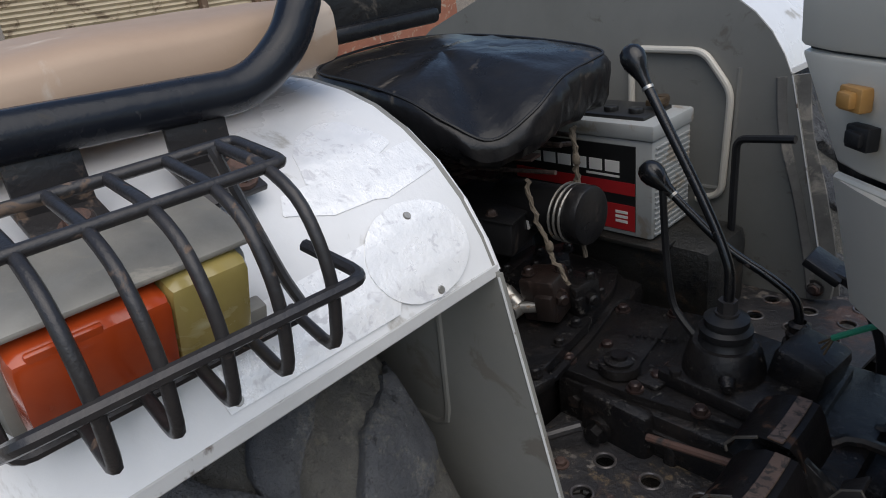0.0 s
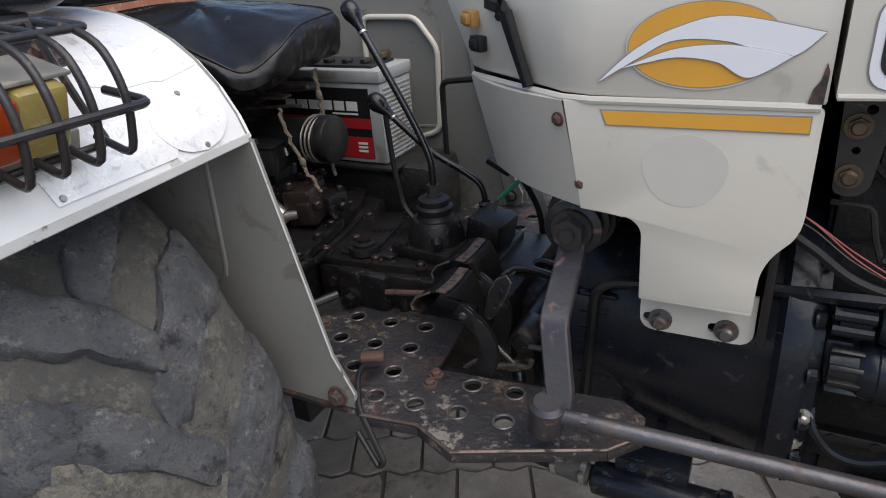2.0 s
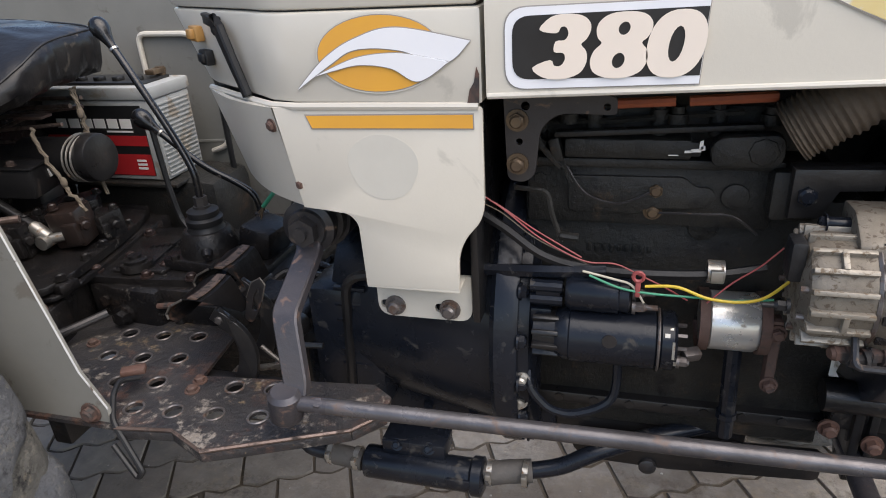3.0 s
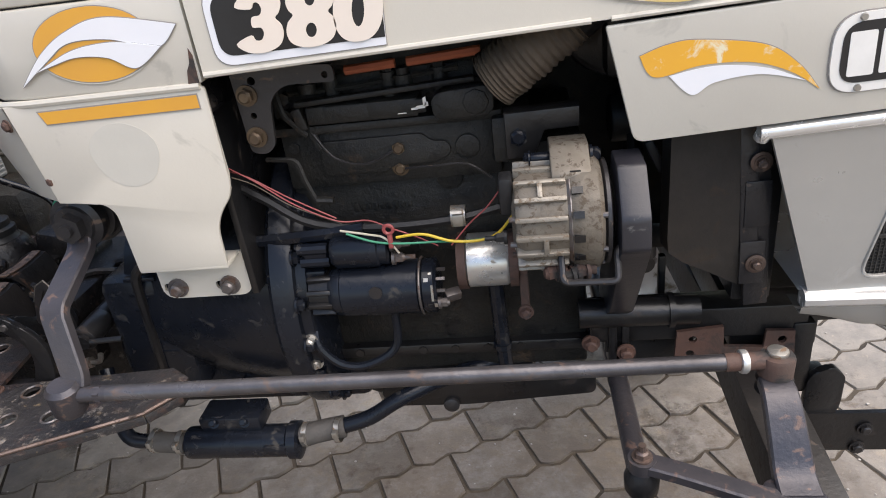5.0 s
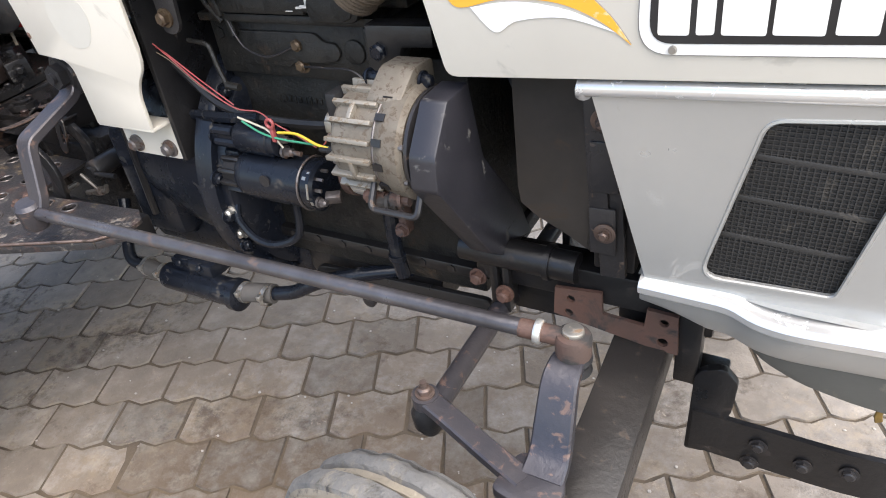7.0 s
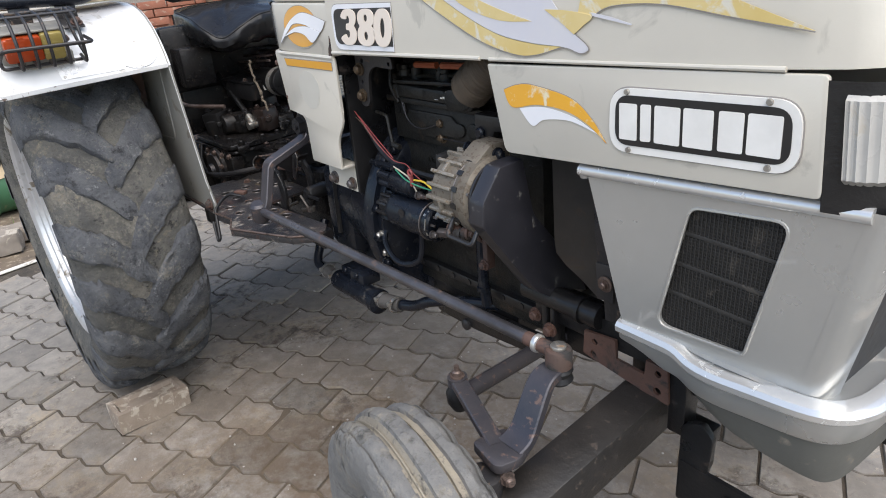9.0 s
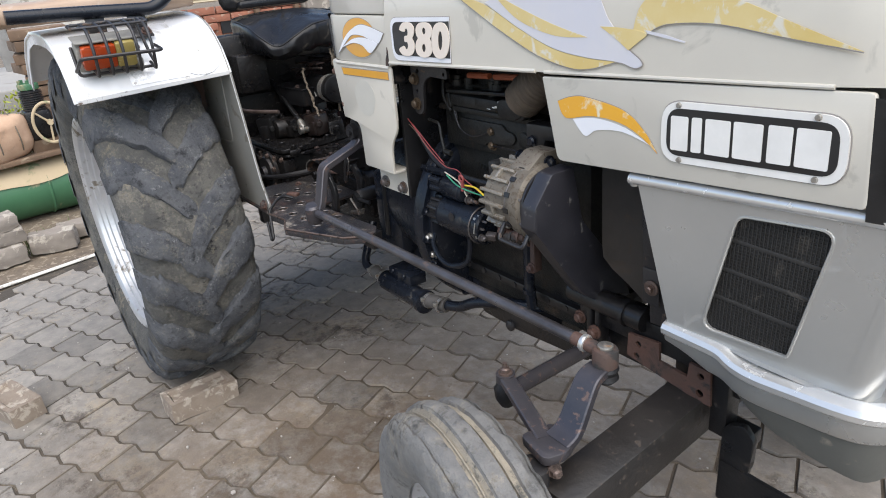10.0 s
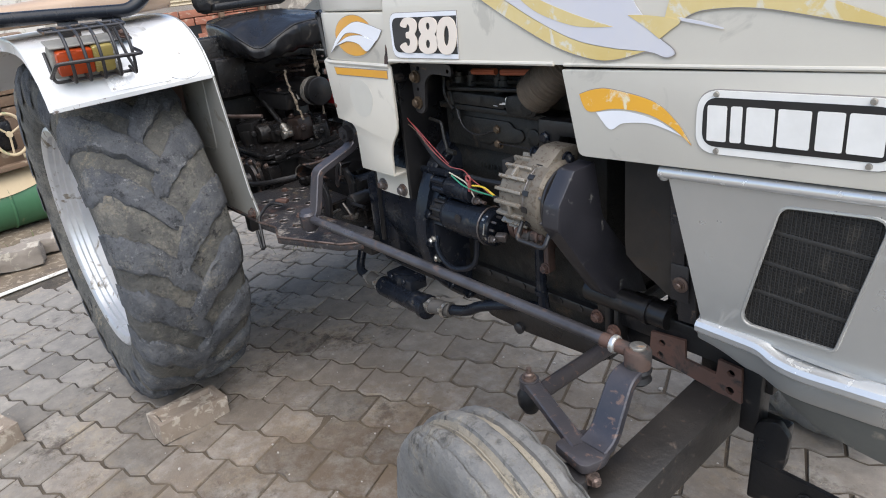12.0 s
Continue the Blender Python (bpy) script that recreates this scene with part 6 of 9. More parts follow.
# belt cover: a folded channel round the pulleys
bm = B()
slab(bm, round_pts([(-0.236, 0.897), (-0.284, 0.895), (-0.322, 0.848), (-0.326, 0.812), (-0.316, 0.800), (-0.215, 0.660), (-0.150, 0.612), (-0.085, 0.612), (-0.120, 0.680), (-0.215, 0.800)], [0.003, 0.004, 0.006, 0.004, 0.006, 0.01, 0.004, 0.004, 0.01, 0.01]), 0.032, 0.0025, front(1.772))
cover = part("belt_cover", bm, COVERGREY, tractor, "dark grey sheet metal belt cover")
bm = B()
ribbon(bm, [V(1.788, -0.150, 0.640), V(1.788, -0.160, 0.585), V(1.788, -0.165, 0.560)], 0.030, 0.006, (1, 0, 0))
part("cover_stay", bm, BLACK, cover)

# air duct
bm = B()
ax = smooth_path([V(1.642, -0.190, 0.978), V(1.680, -0.195, 1.005), V(1.735, -0.198, 1.045)], 40)
rad = [0.034 + 0.0014 * math.sin(i * 1.35) + 0.0008 * math.sin(i * 0.31) for i in range(len(ax))]
tube(bm, ax, 0.03, 20, radii=rad)
part("air_duct", bm, DUCT, tractor, "dusty cloth-wrapped air duct", 60)
bm = B()
tube(bm, smooth_path([V(1.725, -0.198, 1.036), V(1.76, -0.19, 1.06), V(1.79, -0.16, 1.09)], 6), 0.031, 16)
part("intake_elbow", bm, RUBBER, tractor)

# wires and cables
def wire(pts, r, material, name="wire", n=8, label=""):
    bm = B()
    tube(bm, smooth_path([V(*p) for p in pts], n), r, 6)
    return part(name, bm, material, tractor, label)


wire([(1.290, -0.19, 0.876), (1.335, -0.20, 0.853), (1.38, -0.205, 0.823), (1.43, -0.205, 0.809), (1.50, -0.205, 0.805), (1.58, -0.20, 0.807), (1.64, -0.19, 0.815)], 0.0062, RUBBER, "loom", label="black wiring loom")
wire([(1.290, -0.215, 0.915), (1.335, -0.220, 0.888), (1.380, -0.220, 0.852), (1.432, -0.222, 0.826), (1.47, -0.218, 0.822), (1.50, -0.225, 0.812), (1.53, -0.22, 0.795), (1.555, -0.215, 0.778)], 0.0010, WIRE_R, "red_wire")
wire([(1.290, -0.212, 0.905), (1.325, -0.217, 0.894), (1.372, -0.217, 0.862), (1.43, -0.22, 0.829)], 0.0010, WIRE_R, "red_wire")
wire([(1.290, -0.214, 0.898), (1.330, -0.218, 0.884), (1.376, -0.219, 0.850), (1.436, -0.221, 0.822)], 0.0008, ROPE, "thin_wire")
wire([(1.432, -0.222, 0.812), (1.47, -0.225, 0.805), (1.49, -0.228, 0.800), (1.505, -0.225, 0.776)], 0.0015, WIRE_W, "white_wire")
wire([(1.44, -0.224, 0.808), (1.475, -0.228, 0.796), (1.51, -0.230, 0.792), (1.56, -0.228, 0.790), (1.60, -0.225, 0.787), (1.645, -0.23, 0.795)], 0.0015, WIRE_G, "green_wire")
wire([(1.505, -0.228, 0.800), (1.54, -0.230, 0.803), (1.575, -0.232, 0.792), (1.61, -0.232, 0.790), (1.635, -0.235, 0.800), (1.655, -0.24, 0.825)], 0.0019, WIRE_Y, "yellow_wire")
wire([(1.575, -0.230, 0.785), (1.60, -0.228, 0.812), (1.625, -0.230, 0.835), (1.645, -0.235, 0.862)], 0.0010, WIRE_R, "red_wire")
bm = B()
tube(bm, [V(1.497 + 0.006 * math.cos(a), -0.230, 0.813 + 0.006 * math.sin(a)) for a in [k * math.tau / 12 for k in range(12)]], 0.0024, 6, closed=True)
box(bm, (1.497, -0.228, 0.797), (0.006, 0.006, 0.022), None, 0.001)
part("red_tie", bm, WIRE_R, tractor, "red wire tie knotted round the loom")
bm = B()
lathe(bm, [(1.575, 0.0105), (1.575, 0.0140), (1.594, 0.0140), (1.594, 0.0105)], (0, -0.198, 0.8105), (1, 0, 0), 20)
box(bm, (1.585, -0.213, 0.811), (0.014, 0.006, 0.016), None, 0.001)
part("loom_clamp", bm, ZINC, tractor)
wire([(1.30, -0.19, 0.79), (1.38, -0.205, 0.800), (1.46, -0.21, 0.808)], 0.0085, NAVY, "steel_pipe")

# -- radiator, shroud and front frame --
bm = B()
box(bm, (1.955, 0, 0.84), (0.05, 0.40, 0.36), None, 0.004)
part("radiator", bm, BLACK, tractor, "black radiator behind the front cowl")
bm = B()
box(bm, (1.945, -0.208, 0.84), (0.030, 0.010, 0.36), pose(0, 0, 0, 0, -4, 0), 0.002)
box(bm, (1.936, -0.214, 0.82), (0.022, 0.008, 0.17), pose(0, 0, 0, 0, -4, 0), 0.002)
for z in (0.862, 0.727):
    box(bm, (1.946, -0.2185, z - 0.055 * (z > 0.8)), (0.030, 0.003, 0.060), pose(0, 0, 0, 0, -2, 0), 0.001)
rb = part("radiator_bracket", bm, DARKSTEEL, tractor, "black side bracket of the radiator")
bm = B()
for z in (0.862, 0.727):
    lathe(bm, [(0.0, 0.0125), (0.002, 0.0125), (0.003, 0.009), (0.003, 0.0)], (1.944 + (0.862 - z) * 0.04, -0.2215, z), (0, -1, 0), 20)
    hexbolt(bm, (1.944 + (0.862 - z) * 0.04, -0.2235, z), (0, -1, 0), 0.0065, 0.007)
parts("bracket_bolt", bm, BAREEDGE, rb, "rusty bolts with worn washers")
bm = B()
g = []
for k, (z, yo, xo) in enumerate(((1.03, 0.215, 1.840), (0.92, 0.215, 1.840), (0.82, 0.214, 1.840), (0.765, 0.213, 1.840), (0.744, 0.212, 1.842), (0.728, 0.212, 1.862), (0.712, 0.212, 1.894), (0.694, 0.212, 1.926))):
    g.append([bm.verts.new((xo, -yo * 0.86, z)), bm.verts.new((xo + 0.004, -yo, z)), bm.verts.new((1.932, -yo - 0.003, z))])
for a, b in zip(g, g[1:]):
    for k in range(2):
        bm.faces.new((a[k], a[k + 1], b[k + 1], b[k]))
bmesh.ops.solidify(bm, geom=bm.faces[:], thickness=0.004)
part("fan_shroud", bm, SHROUD, tractor, "black fan shroud")
bm = B()
cyl(bm, (1.80, 0, 0.86), (1.85, 0, 0.86), 0.035, bevel=0.004)
part("fan_hub", bm, RUBBER, tractor)
for k in range(6):
    bm = B()
    a = k * math.tau / 6
    box(bm, (1.835, 0.10 * math.cos(a), 0.86 + 0.10 * math.sin(a)), (0.012, 0.15, 0.045), pose(0, 0, 0, math.degrees(a), 0, 0) @ pose(0, 0, 0, 0, 25, 0), 0.003)
    part("fan_blade", bm, RUBBER, tractor, "black cooling fan blade")


def front_frame(bm):
    cyl(bm, (1.735, -0.165, 0.628), (1.90, -0.165, 0.626), 0.021, seg=20)
    cyl(bm, (1.858, -0.165, 0.627), (1.866, -0.165, 0.627), 0.025, seg=20)
    for s in (-1, 1):
        box(bm, (1.90 + 0.05 * (s > 0), s * 0.14, 0.60), (0.30 - 0.10 * (s > 0), 0.05, 0.05), None, 0.004)
        if s < 0:
            box(bm, (1.84, s * 0.13, 0.545), (0.13, 0.012, 0.07), None, 0.002)
        box(bm, (1.782, s * 0.150, 0.60), (0.012, 0.05, 0.20), None, 0.002)
        box(bm, (2.045, s * 0.15, 0.535), (0.030, 0.035, 0.12), None, 0.003)
    box(bm, (2.01, 0, 0.575), (0.12, 0.30, 0.06), None, 0.004)
    box(bm, (1.862, -0.10, 0.62), (0.010, 0.012, 0.12), None, 0.002)
    box(bm, (1.80, -0.16, 0.575), (0.010, 0.03, 0.09), None, 0.002)


casting("front_frame", front_frame, BLACK, "black front frame and support")
bm = B()
slab(bm, [(1.871, 0.594), (1.934, 0.600), (1.936, 0.566), (1.990, 0.562), (1.992, 0.590), (2.030, 0.588), (2.034, 0.526), (1.99, 0.530), (1.90, 0.544), (1.869, 0.550)], 0.006, 0.0, side(-0.168), holes=[ring_pts(1.893, 0.580, 0.006), ring_pts(1.890, 0.556, 0.006), ring_pts(2.014, 0.542, 0.007), ring_pts(2.014, 0.574, 0.006)])
part("frame_plate", bm, RUST, tractor, "rusty red-brown frame plate with holes")
bm = B()
for p in ((1.752, -0.162, 0.575), (1.80, -0.178, 0.568)):
    hexbolt(bm, p, (0, -1, 0), 0.010, 0.012)
parts("frame_bolt", bm, RUST, tractor)

# axle beam and steering
bm = B()
for s in (-1, 1):
    a, b = V(1.985, 0, 0.508), V(1.985, s * 0.47, 0.464)
    d = b - a
    box(bm, (a + b) / 2, (0.070, d.length, 0.075), pose(0, 0, 0, math.degrees(math.atan2(d.z, abs(d.y))) * (1 if s > 0 else -1), 0, 0), 0.003)
axle = part("front_axle", bm, BEAM, tractor, "black square front axle beam with bare scratches")
for s in (-1, 1):
    bm = B()
    kx, ky = 1.945, s * 0.478
    cyl(bm, (kx, ky, 0.36), (kx, ky, 0.532), 0.026, bevel=0.003)
    cyl(bm, (kx, ky, 0.335), (kx, ky - s * -0.07, 0.330), 0.024, seg=16)
    kn = part("steering_knuckle", bm, DARKSTEEL, axle)
    bm = B()
    # one forging: a plate over the kingpin, a rising arm and a trailing arm
    py, pz = s * 0.440, 0.548
    slab(bm, round_pts([(kx - 0.042, py + s * 0.022), (kx + 0.022, py + s * 0.034), (kx + 0.034, py - s * 0.002), (kx + 0.018, py - s * 0.040), (kx - 0.030, py - s * 0.034)][::int(s)], 0.012), 0.016, 0.003, flat(pz - 0.010))
    arm = [V(kx + 0.004, py - s * 0.010, pz), V(kx + 0.004, py - s * 0.036, pz + 0.010), V(kx + 0.002, s * 0.380, 0.592), V(kx, s * 0.360, 0.620), V(kx, s * 0.345, 0.629), V(kx, s * 0.330, 0.630)]
    sp = smooth_path(arm, 4)
    ribbon(bm, sp, [0.047 - 0.011 * k / (len(sp) - 1) for k in range(len(sp))], 0.015, (1, 0, 0))
    tarm = [V(kx - 0.012, py - s * 0.002, pz), V(kx - 0.070, s * 0.418, pz + 0.006), V(kx - 0.120, s * 0.400, 0.560), V(kx - 0.158, s * 0.386, 0.562)]
    ribbon(bm, smooth_path(tarm, 3), 0.027, 0.014, (0.25, s * 1, 0))
    cyl(bm, (kx - 0.158, s * 0.386, 0.554), (kx - 0.158, s * 0.386, 0.570), 0.0165, seg=16)
    part("steering_arm", bm, FORGED, axle, "forged steering arm")
    bm = B()
    hexbolt(bm, (kx + 0.022, py + s * 0.016, 0.526), (0.9, s * 0.3, 0.1), 0.0085, 0.014)
    hexbolt(bm, (kx - 0.158, s * 0.386, 0.570), (0, 0, 1), 0.009, 0.009, stud=True)
    parts("arm_nut", bm, BAREEDGE, axle)
    bm = B()
    lathe(bm, [(-0.045, 0), (-0.045, 0.012), (-0.03, 0.020), (-0.012, 0.021), (0, 0.014)], (kx - 0.158, s * 0.386, 0.552), (0, 0, 1), 20)
    part("ball_boot", bm, RUBBER, axle, "rubber ball joint boot")
bm = B()
cyl(bm, (1.787, -0.37, 0.530), (1.787, 0.37, 0.530), 0.0145, seg=16)
part("track_rod", bm, FORGED, tractor, "brown-black cross track rod")

# drag link
LA, LB = V(1.091, -0.376, 0.686), V(1.948, -0.324, 0.656)
ld = (LB - LA).normalized()
bm = B()
tube(bm, [LA + ld * 0.055, LB - ld * 0.040], 0.0101, 18)
link = part("drag_link", bm, LINKSTEEL, tractor, "worn steel drag link along the side")
bm = B()
cyl(bm, LB - ld * 0.043, LB - ld * 0.034, 0.0142, seg=18, bevel=0.002)
part("lock_nut", bm, TIN, link, "worn lock nut")
bm = B()
hexbolt(bm, LA + ld * 0.050, -ld, 0.011, 0.010, washer=False)
tube(bm, [LA + ld * 0.062, LA], 0.010, 12)
lathe(bm, [(-0.028, 0.0), (-0.028, 0.017), (-0.022, 0.021), (0.012, 0.021), (0.018, 0.016), (0.018, 0.0)], LA, (0.1, -0.1, 1), 24)
part("rear_ball_joint", bm, FORGED, link, "ball joint worn to brown metal")
bm = B()
tube(bm, [LB - ld * 0.06, LB], 0.011, 12)
lathe(bm, [(-0.026, 0.015), (-0.020, 0.0195), (0.004, 0.0200), (0.008, 0.018), (0.010, 0.010), (0.012, 0.010), (0.012, 0)], LB, (0, 0, 1), 24)
part("front_ball_joint", bm, RUST, link, "rusty ball joint")
bm = B()
lathe(bm, [(-0.05, 0.016), (-0.044, 0.021), (-0.036, 0.018), (-0.028, 0.021), (-0.022, 0.018)], LB + V(0, 0, 0.002), (0, 0, 1), 20)
part("joint_boot", bm, RUBBER, link)
bm = B()
cyl(bm, LB + V(0, 0, 0.008), LB + V(0, 0, 0.0145), 0.012, seg=20, bevel=0.002)
part("joint_cap", bm, ZINC, link)

# steering drop arm
bm = B()
lathe(bm, [(-0.03, 0.030), (-0.03, 0.040), (-0.012, 0.040), (-0.010, 0.033), (0.0, 0.033), (0.002, 0.037), (0.012, 0.037), (0.016, 0.028), (0.02, 0.026), (0.02, 0)], (1.072, -0.205, 0.848), (0, -1, 0), 32)
cyl(bm, (1.072, -0.224, 0.848), (1.072, -0.240, 0.848), 0.020, seg=6)
cyl(bm, (1.072, -0.238, 0.848), (1.072, -0.246, 0.848), 0.009, seg=12)
cyl(bm, (1.072, -0.05, 0.848), (1.072, -0.18, 0.848), 0.045, seg=24)
da = part("steering_box", bm, DARKSTEEL, tractor, "black steering box shaft with big nut")
bm = B()
sp = corner_path([V(1.071, -0.212, 0.838), V(1.073, -0.226, 0.815), V(1.085, -0.331, 0.782), V(1.102, -0.360, 0.704), V(1.102, -0.366, 0.692)], 0.012, 4)
ribbon(bm, sp, [0.035 - 0.005 * k / (len(sp) - 1) for k in range(len(sp))], 0.016, (1, 0, 0))
part("drop_arm", bm, FORGED, da, "forged steel drop arm, paint worn off")

# -- pump with hoses under the footplate --
PY = -0.215
bm = B()
lathe(bm, [(1.108, 0), (1.108, 0.018), (1.112, 0.025), (1.118, 0.026), (1.278, 0.026), (1.282, 0.030), (1.296, 0.030), (1.300, 0.020), (1.300, 0)], (0, PY, 0.452), (1, 0, 0), 28)
box(bm, (1.19, PY + 0.02, 0.487), (0.10, 0.05, 0.03), None, 0.004)
box(bm, (1.268, PY - 0.022, 0.456), (0.045, 0.012, 0.016), None, 0.002)
cy = part("steering_cylinder", bm, NAVY, tractor, "black hydraulic cylinder with rubber hoses")
bm = B()
tube(bm, smooth_path([V(1.300, PY, 0.458), V(1.328, PY + 0.004, 0.464), V(1.368, PY + 0.012, 0.466)], 6), 0.0175, 14)
tube(bm, smooth_path([V(1.104, PY, 0.450), V(1.06, PY, 0.455), V(1.045, PY, 0.456)], 5), 0.0165, 14)
parts("rubber_hose", bm, HOSE, cy, "dusty rubber hose")
bm = B()
tube(bm, smooth_path([V(1.365, PY + 0.012, 0.466), V(1.41, PY + 0.02, 0.476), V(1.46, PY + 0.03, 0.502), V(1.53, PY + 0.06, 0.515), V(1.62, PY + 0.10, 0.52)], 6), 0.0125, 12)
tube(bm, smooth_path([V(1.05, PY, 0.456), V(1.01, PY, 0.468), V(0.985, PY + 0.03, 0.51), V(0.97, PY + 0.06, 0.56)], 6), 0.012, 12)
parts("steel_pipe", bm, NAVY, cy)
bm = B()
for x, z in ((1.307, 0.460), (1.360, 0.466), (1.095, 0.450), (1.052, 0.455)):
    lathe(bm, [(x - 0.004, 0.0178), (x - 0.004, 0.0195), (x + 0.004, 0.0195), (x + 0.004, 0.0178)], (0, PY + 0.003, z), (1, 0, 0), 20)
    box(bm, (x, PY - 0.016, z + 0.010), (0.008, 0.010, 0.010), None, 0.001)
parts("hose_clamp", bm, ZINC, cy)
bm = B()
for x in (1.165, 1.215):
    hexbolt(bm, (x, PY - 0.002, 0.494), (0, -1, 0.6), 0.007, 0.008)
parts("mount_bolt", bm, NAVY, cy)

# -- footplates --
HOLES = [(0.700, -0.186), (0.762, -0.183), (0.823, -0.176), (0.709, -0.250), (0.828, -0.237), (0.773, -0.307), (0.834, -0.298), (0.839, -0.356), (0.899, -0.352), (0.955, -0.287), (1.015, -0.282), (0.959, -0.346), (1.022, -0.341), (0.770, -0.246), (0.712, -0.315)]
FOOTP = [(0.600, -0.135), (0.878, -0.140), (0.892, -0.270), (1.100, -0.250), (1.152, -0.245), (1.185, -0.268), (1.188, -0.300), (1.154, -0.340), (0.982, -0.414), (0.921, -0.386), (0.84, -0.396), (0.600, -0.396)]


def footplate(s):
    bm = B()
    pts = [(x, y * -s) for x, y in FOOTP]
    hs = [ring_pts(x, y * -s, 0.0128, 16) for x, y in HOLES]
    if s > 0:
        pts = pts[::-1]
    slab(bm, pts, 0.006, 0.0, flat(0.617), holes=hs)
    rims = B()
    for x, y in HOLES:
        tube(rims, [V(x + 0.0135 * math.cos(a), y * -s + 0.0135 * math.sin(a), 0.6235) for a in [k * math.tau / 14 for k in range(14)]], 0.0019, 6, closed=True)
    # turned-down edge
    lip = [V(0.84, 0.396 * s, 0.612), V(0.921, 0.386 * s, 0.612), V(0.982, 0.414 * s, 0.612), V(1.154, 0.340 * s, 0.612), V(1.188, 0.30 * s, 0.612)]
    lips = B()
    for p, q in zip(lip, lip[1:]):
        d = q - p
        box(lips, (p + q) / 2, (d.length, 0.004, 0.014), pose(0, 0, 0, 0, math.degrees(math.atan2(-d.z, math.hypot(d.x, d.y))), math.degrees(math.atan2(d.y, d.x))), 0.001)
    f = part("footplate", bm, FOOT, tractor, "scuffed steel footplate with punched holes")
    bm = B()
    tube(bm, [V(p.x, p.y + 0.001 * s, 0.6225) for p in lip], 0.0028, 6)
    part("worn_edge", bm, BAREEDGE, f, "front edge rubbed to bare metal")
    part("lip", lips, FOOT, f)
    parts("hole_rim", rims, STEEL, f)
    bm = B()
    for x, y in ((0.896, -0.283), (0.898, -0.306), (0.66, -0.225)):
        hexbolt(bm, (x, y * -s, 0.623), (0, 0, 1), 0.008, 0.007)
    parts("plate_bolt", bm, RUST, f)
    bm = B()
    box(bm, (0.95, 0.25 * s, 0.588), (0.42, 0.03, 0.045), None, 0.004)
    box(bm, (0.72, 0.30 * s, 0.585), (0.03, 0.16, 0.05), None, 0.004)
    part("plate_support", bm, BLACK, f)
    return f


footplate(-1)
footplate(1)
bm = B()
tube(bm, corner_path([V(0.818, -0.312, 0.640), V(0.806, -0.335, 0.650), V(0.815, -0.360, 0.646), V(0.836, -0.393, 0.630), V(0.880, -0.412, 0.566), V(0.872, -0.415, 0.558), V(0.838, -0.405, 0.600)], 0.010, 4), 0.0042, 8)
part("hook_rod", bm, RUBBER, tractor, "bent black rod hooked through the footplate")
bm = B()
box(bm, (0.805, -0.305, 0.646), (0.035, 0.018, 0.010), pose(0, 0, 0, 0, 0, 30), 0.003)
part("rod_end", bm, RUST, tractor)


# -- pedals --
def pedal(x, y0, y1, z, name="brake_pedal"):
    """A folded plate: flat ridge, curled rear flap, steep front face cut back at its near end."""
    bm = B()
    sec = [(-0.030, -0.039), (-0.041, -0.034), (-0.043, -0.026), (-0.034, -0.013), (-0.012, -0.001), (0.0, 0.0), (0.018, -0.001), (0.024, -0.012), (0.030, -0.030), (0.036, -0.052)]
    g = []
    for k in range(9):
        f = k / 8
        dip = 0.003 * math.sin(f * 3.1)
        row = []
        for u, w in sec:
            cut = 0.060 * (-w / 0.05) if u > 0.02 else 0.0
            ya = y0 + cut * (1 if y0 < -0.2 else 0.35)
            row.append(bm.verts.new((x + u, ya + (y1 - ya) * f, z + w - dip * (u < 0.02))))
        g.append(row)
    for p, q in zip(g, g[1:]):
        for k in range(len(sec) - 1):
            bm.faces.new((p[k], p[k + 1], q[k + 1], q[k]))
    bmesh.ops.solidify(bm, geom=bm.faces[:], thickness=0.003)
    p = part(name, bm, PEDAL, tractor, "black folded steel brake pedal with worn edges")
    bm = B()
    ribbon(bm, [V(x + 0.004, y0 + 0.002 + (y1 - y0 - 0.004) * k / 8, z + 0.0012 - 0.003 * math.sin(k / 8 * 3.1)) for k in range(9)], 0.015, 0.0022, (1, 0, -0.02))
    part("worn_ridge", bm, RIDGE, p, "ridge worn to rusty metal")
    bm = B()
    tube(bm, [V(x + u, y0 - 0.0004, z + w) for u, w in sec[1:5]], 0.0018, 6)
    part("worn_lip", bm, BARESTEEL, p, "flap edge rubbed to bare metal")
    bm = B()
    y = y0 + 0.026
    arm = smooth_path([V(x + 0.018, y, z - 0.030), V(x + 0.036, y, z - 0.044), V(x + 0.056, y, z - 0.066), V(x + 0.062, y, z - 0.095), V(x + 0.053, y, z - 0.130), V(x + 0.036, y, z - 0.160)], 5)
    outer, inner = [], []
    for k, q in enumerate(arm):
        d = (arm[min(k + 1, len(arm) - 1)] - arm[max(k - 1, 0)]).normalized()
        wd = 0.0105 + 0.006 * k / len(arm)
        outer.append((q.x - d.z * wd, q.z + d.x * wd))
        inner.append((q.x + d.z * wd, q.z - d.x * wd))
    slab(bm, outer + inner[::-1], 0.009, 0.001, side(y))
    part("pedal_arm", bm, BLACK, p)
    bm = B()
    hexbolt(bm, (x + 0.026, y0 + 0.022, z - 0.040), (0.3, -1, 0.1), 0.0065, 0.007)
    part("pedal_bolt", bm, DARKSTEEL, p)


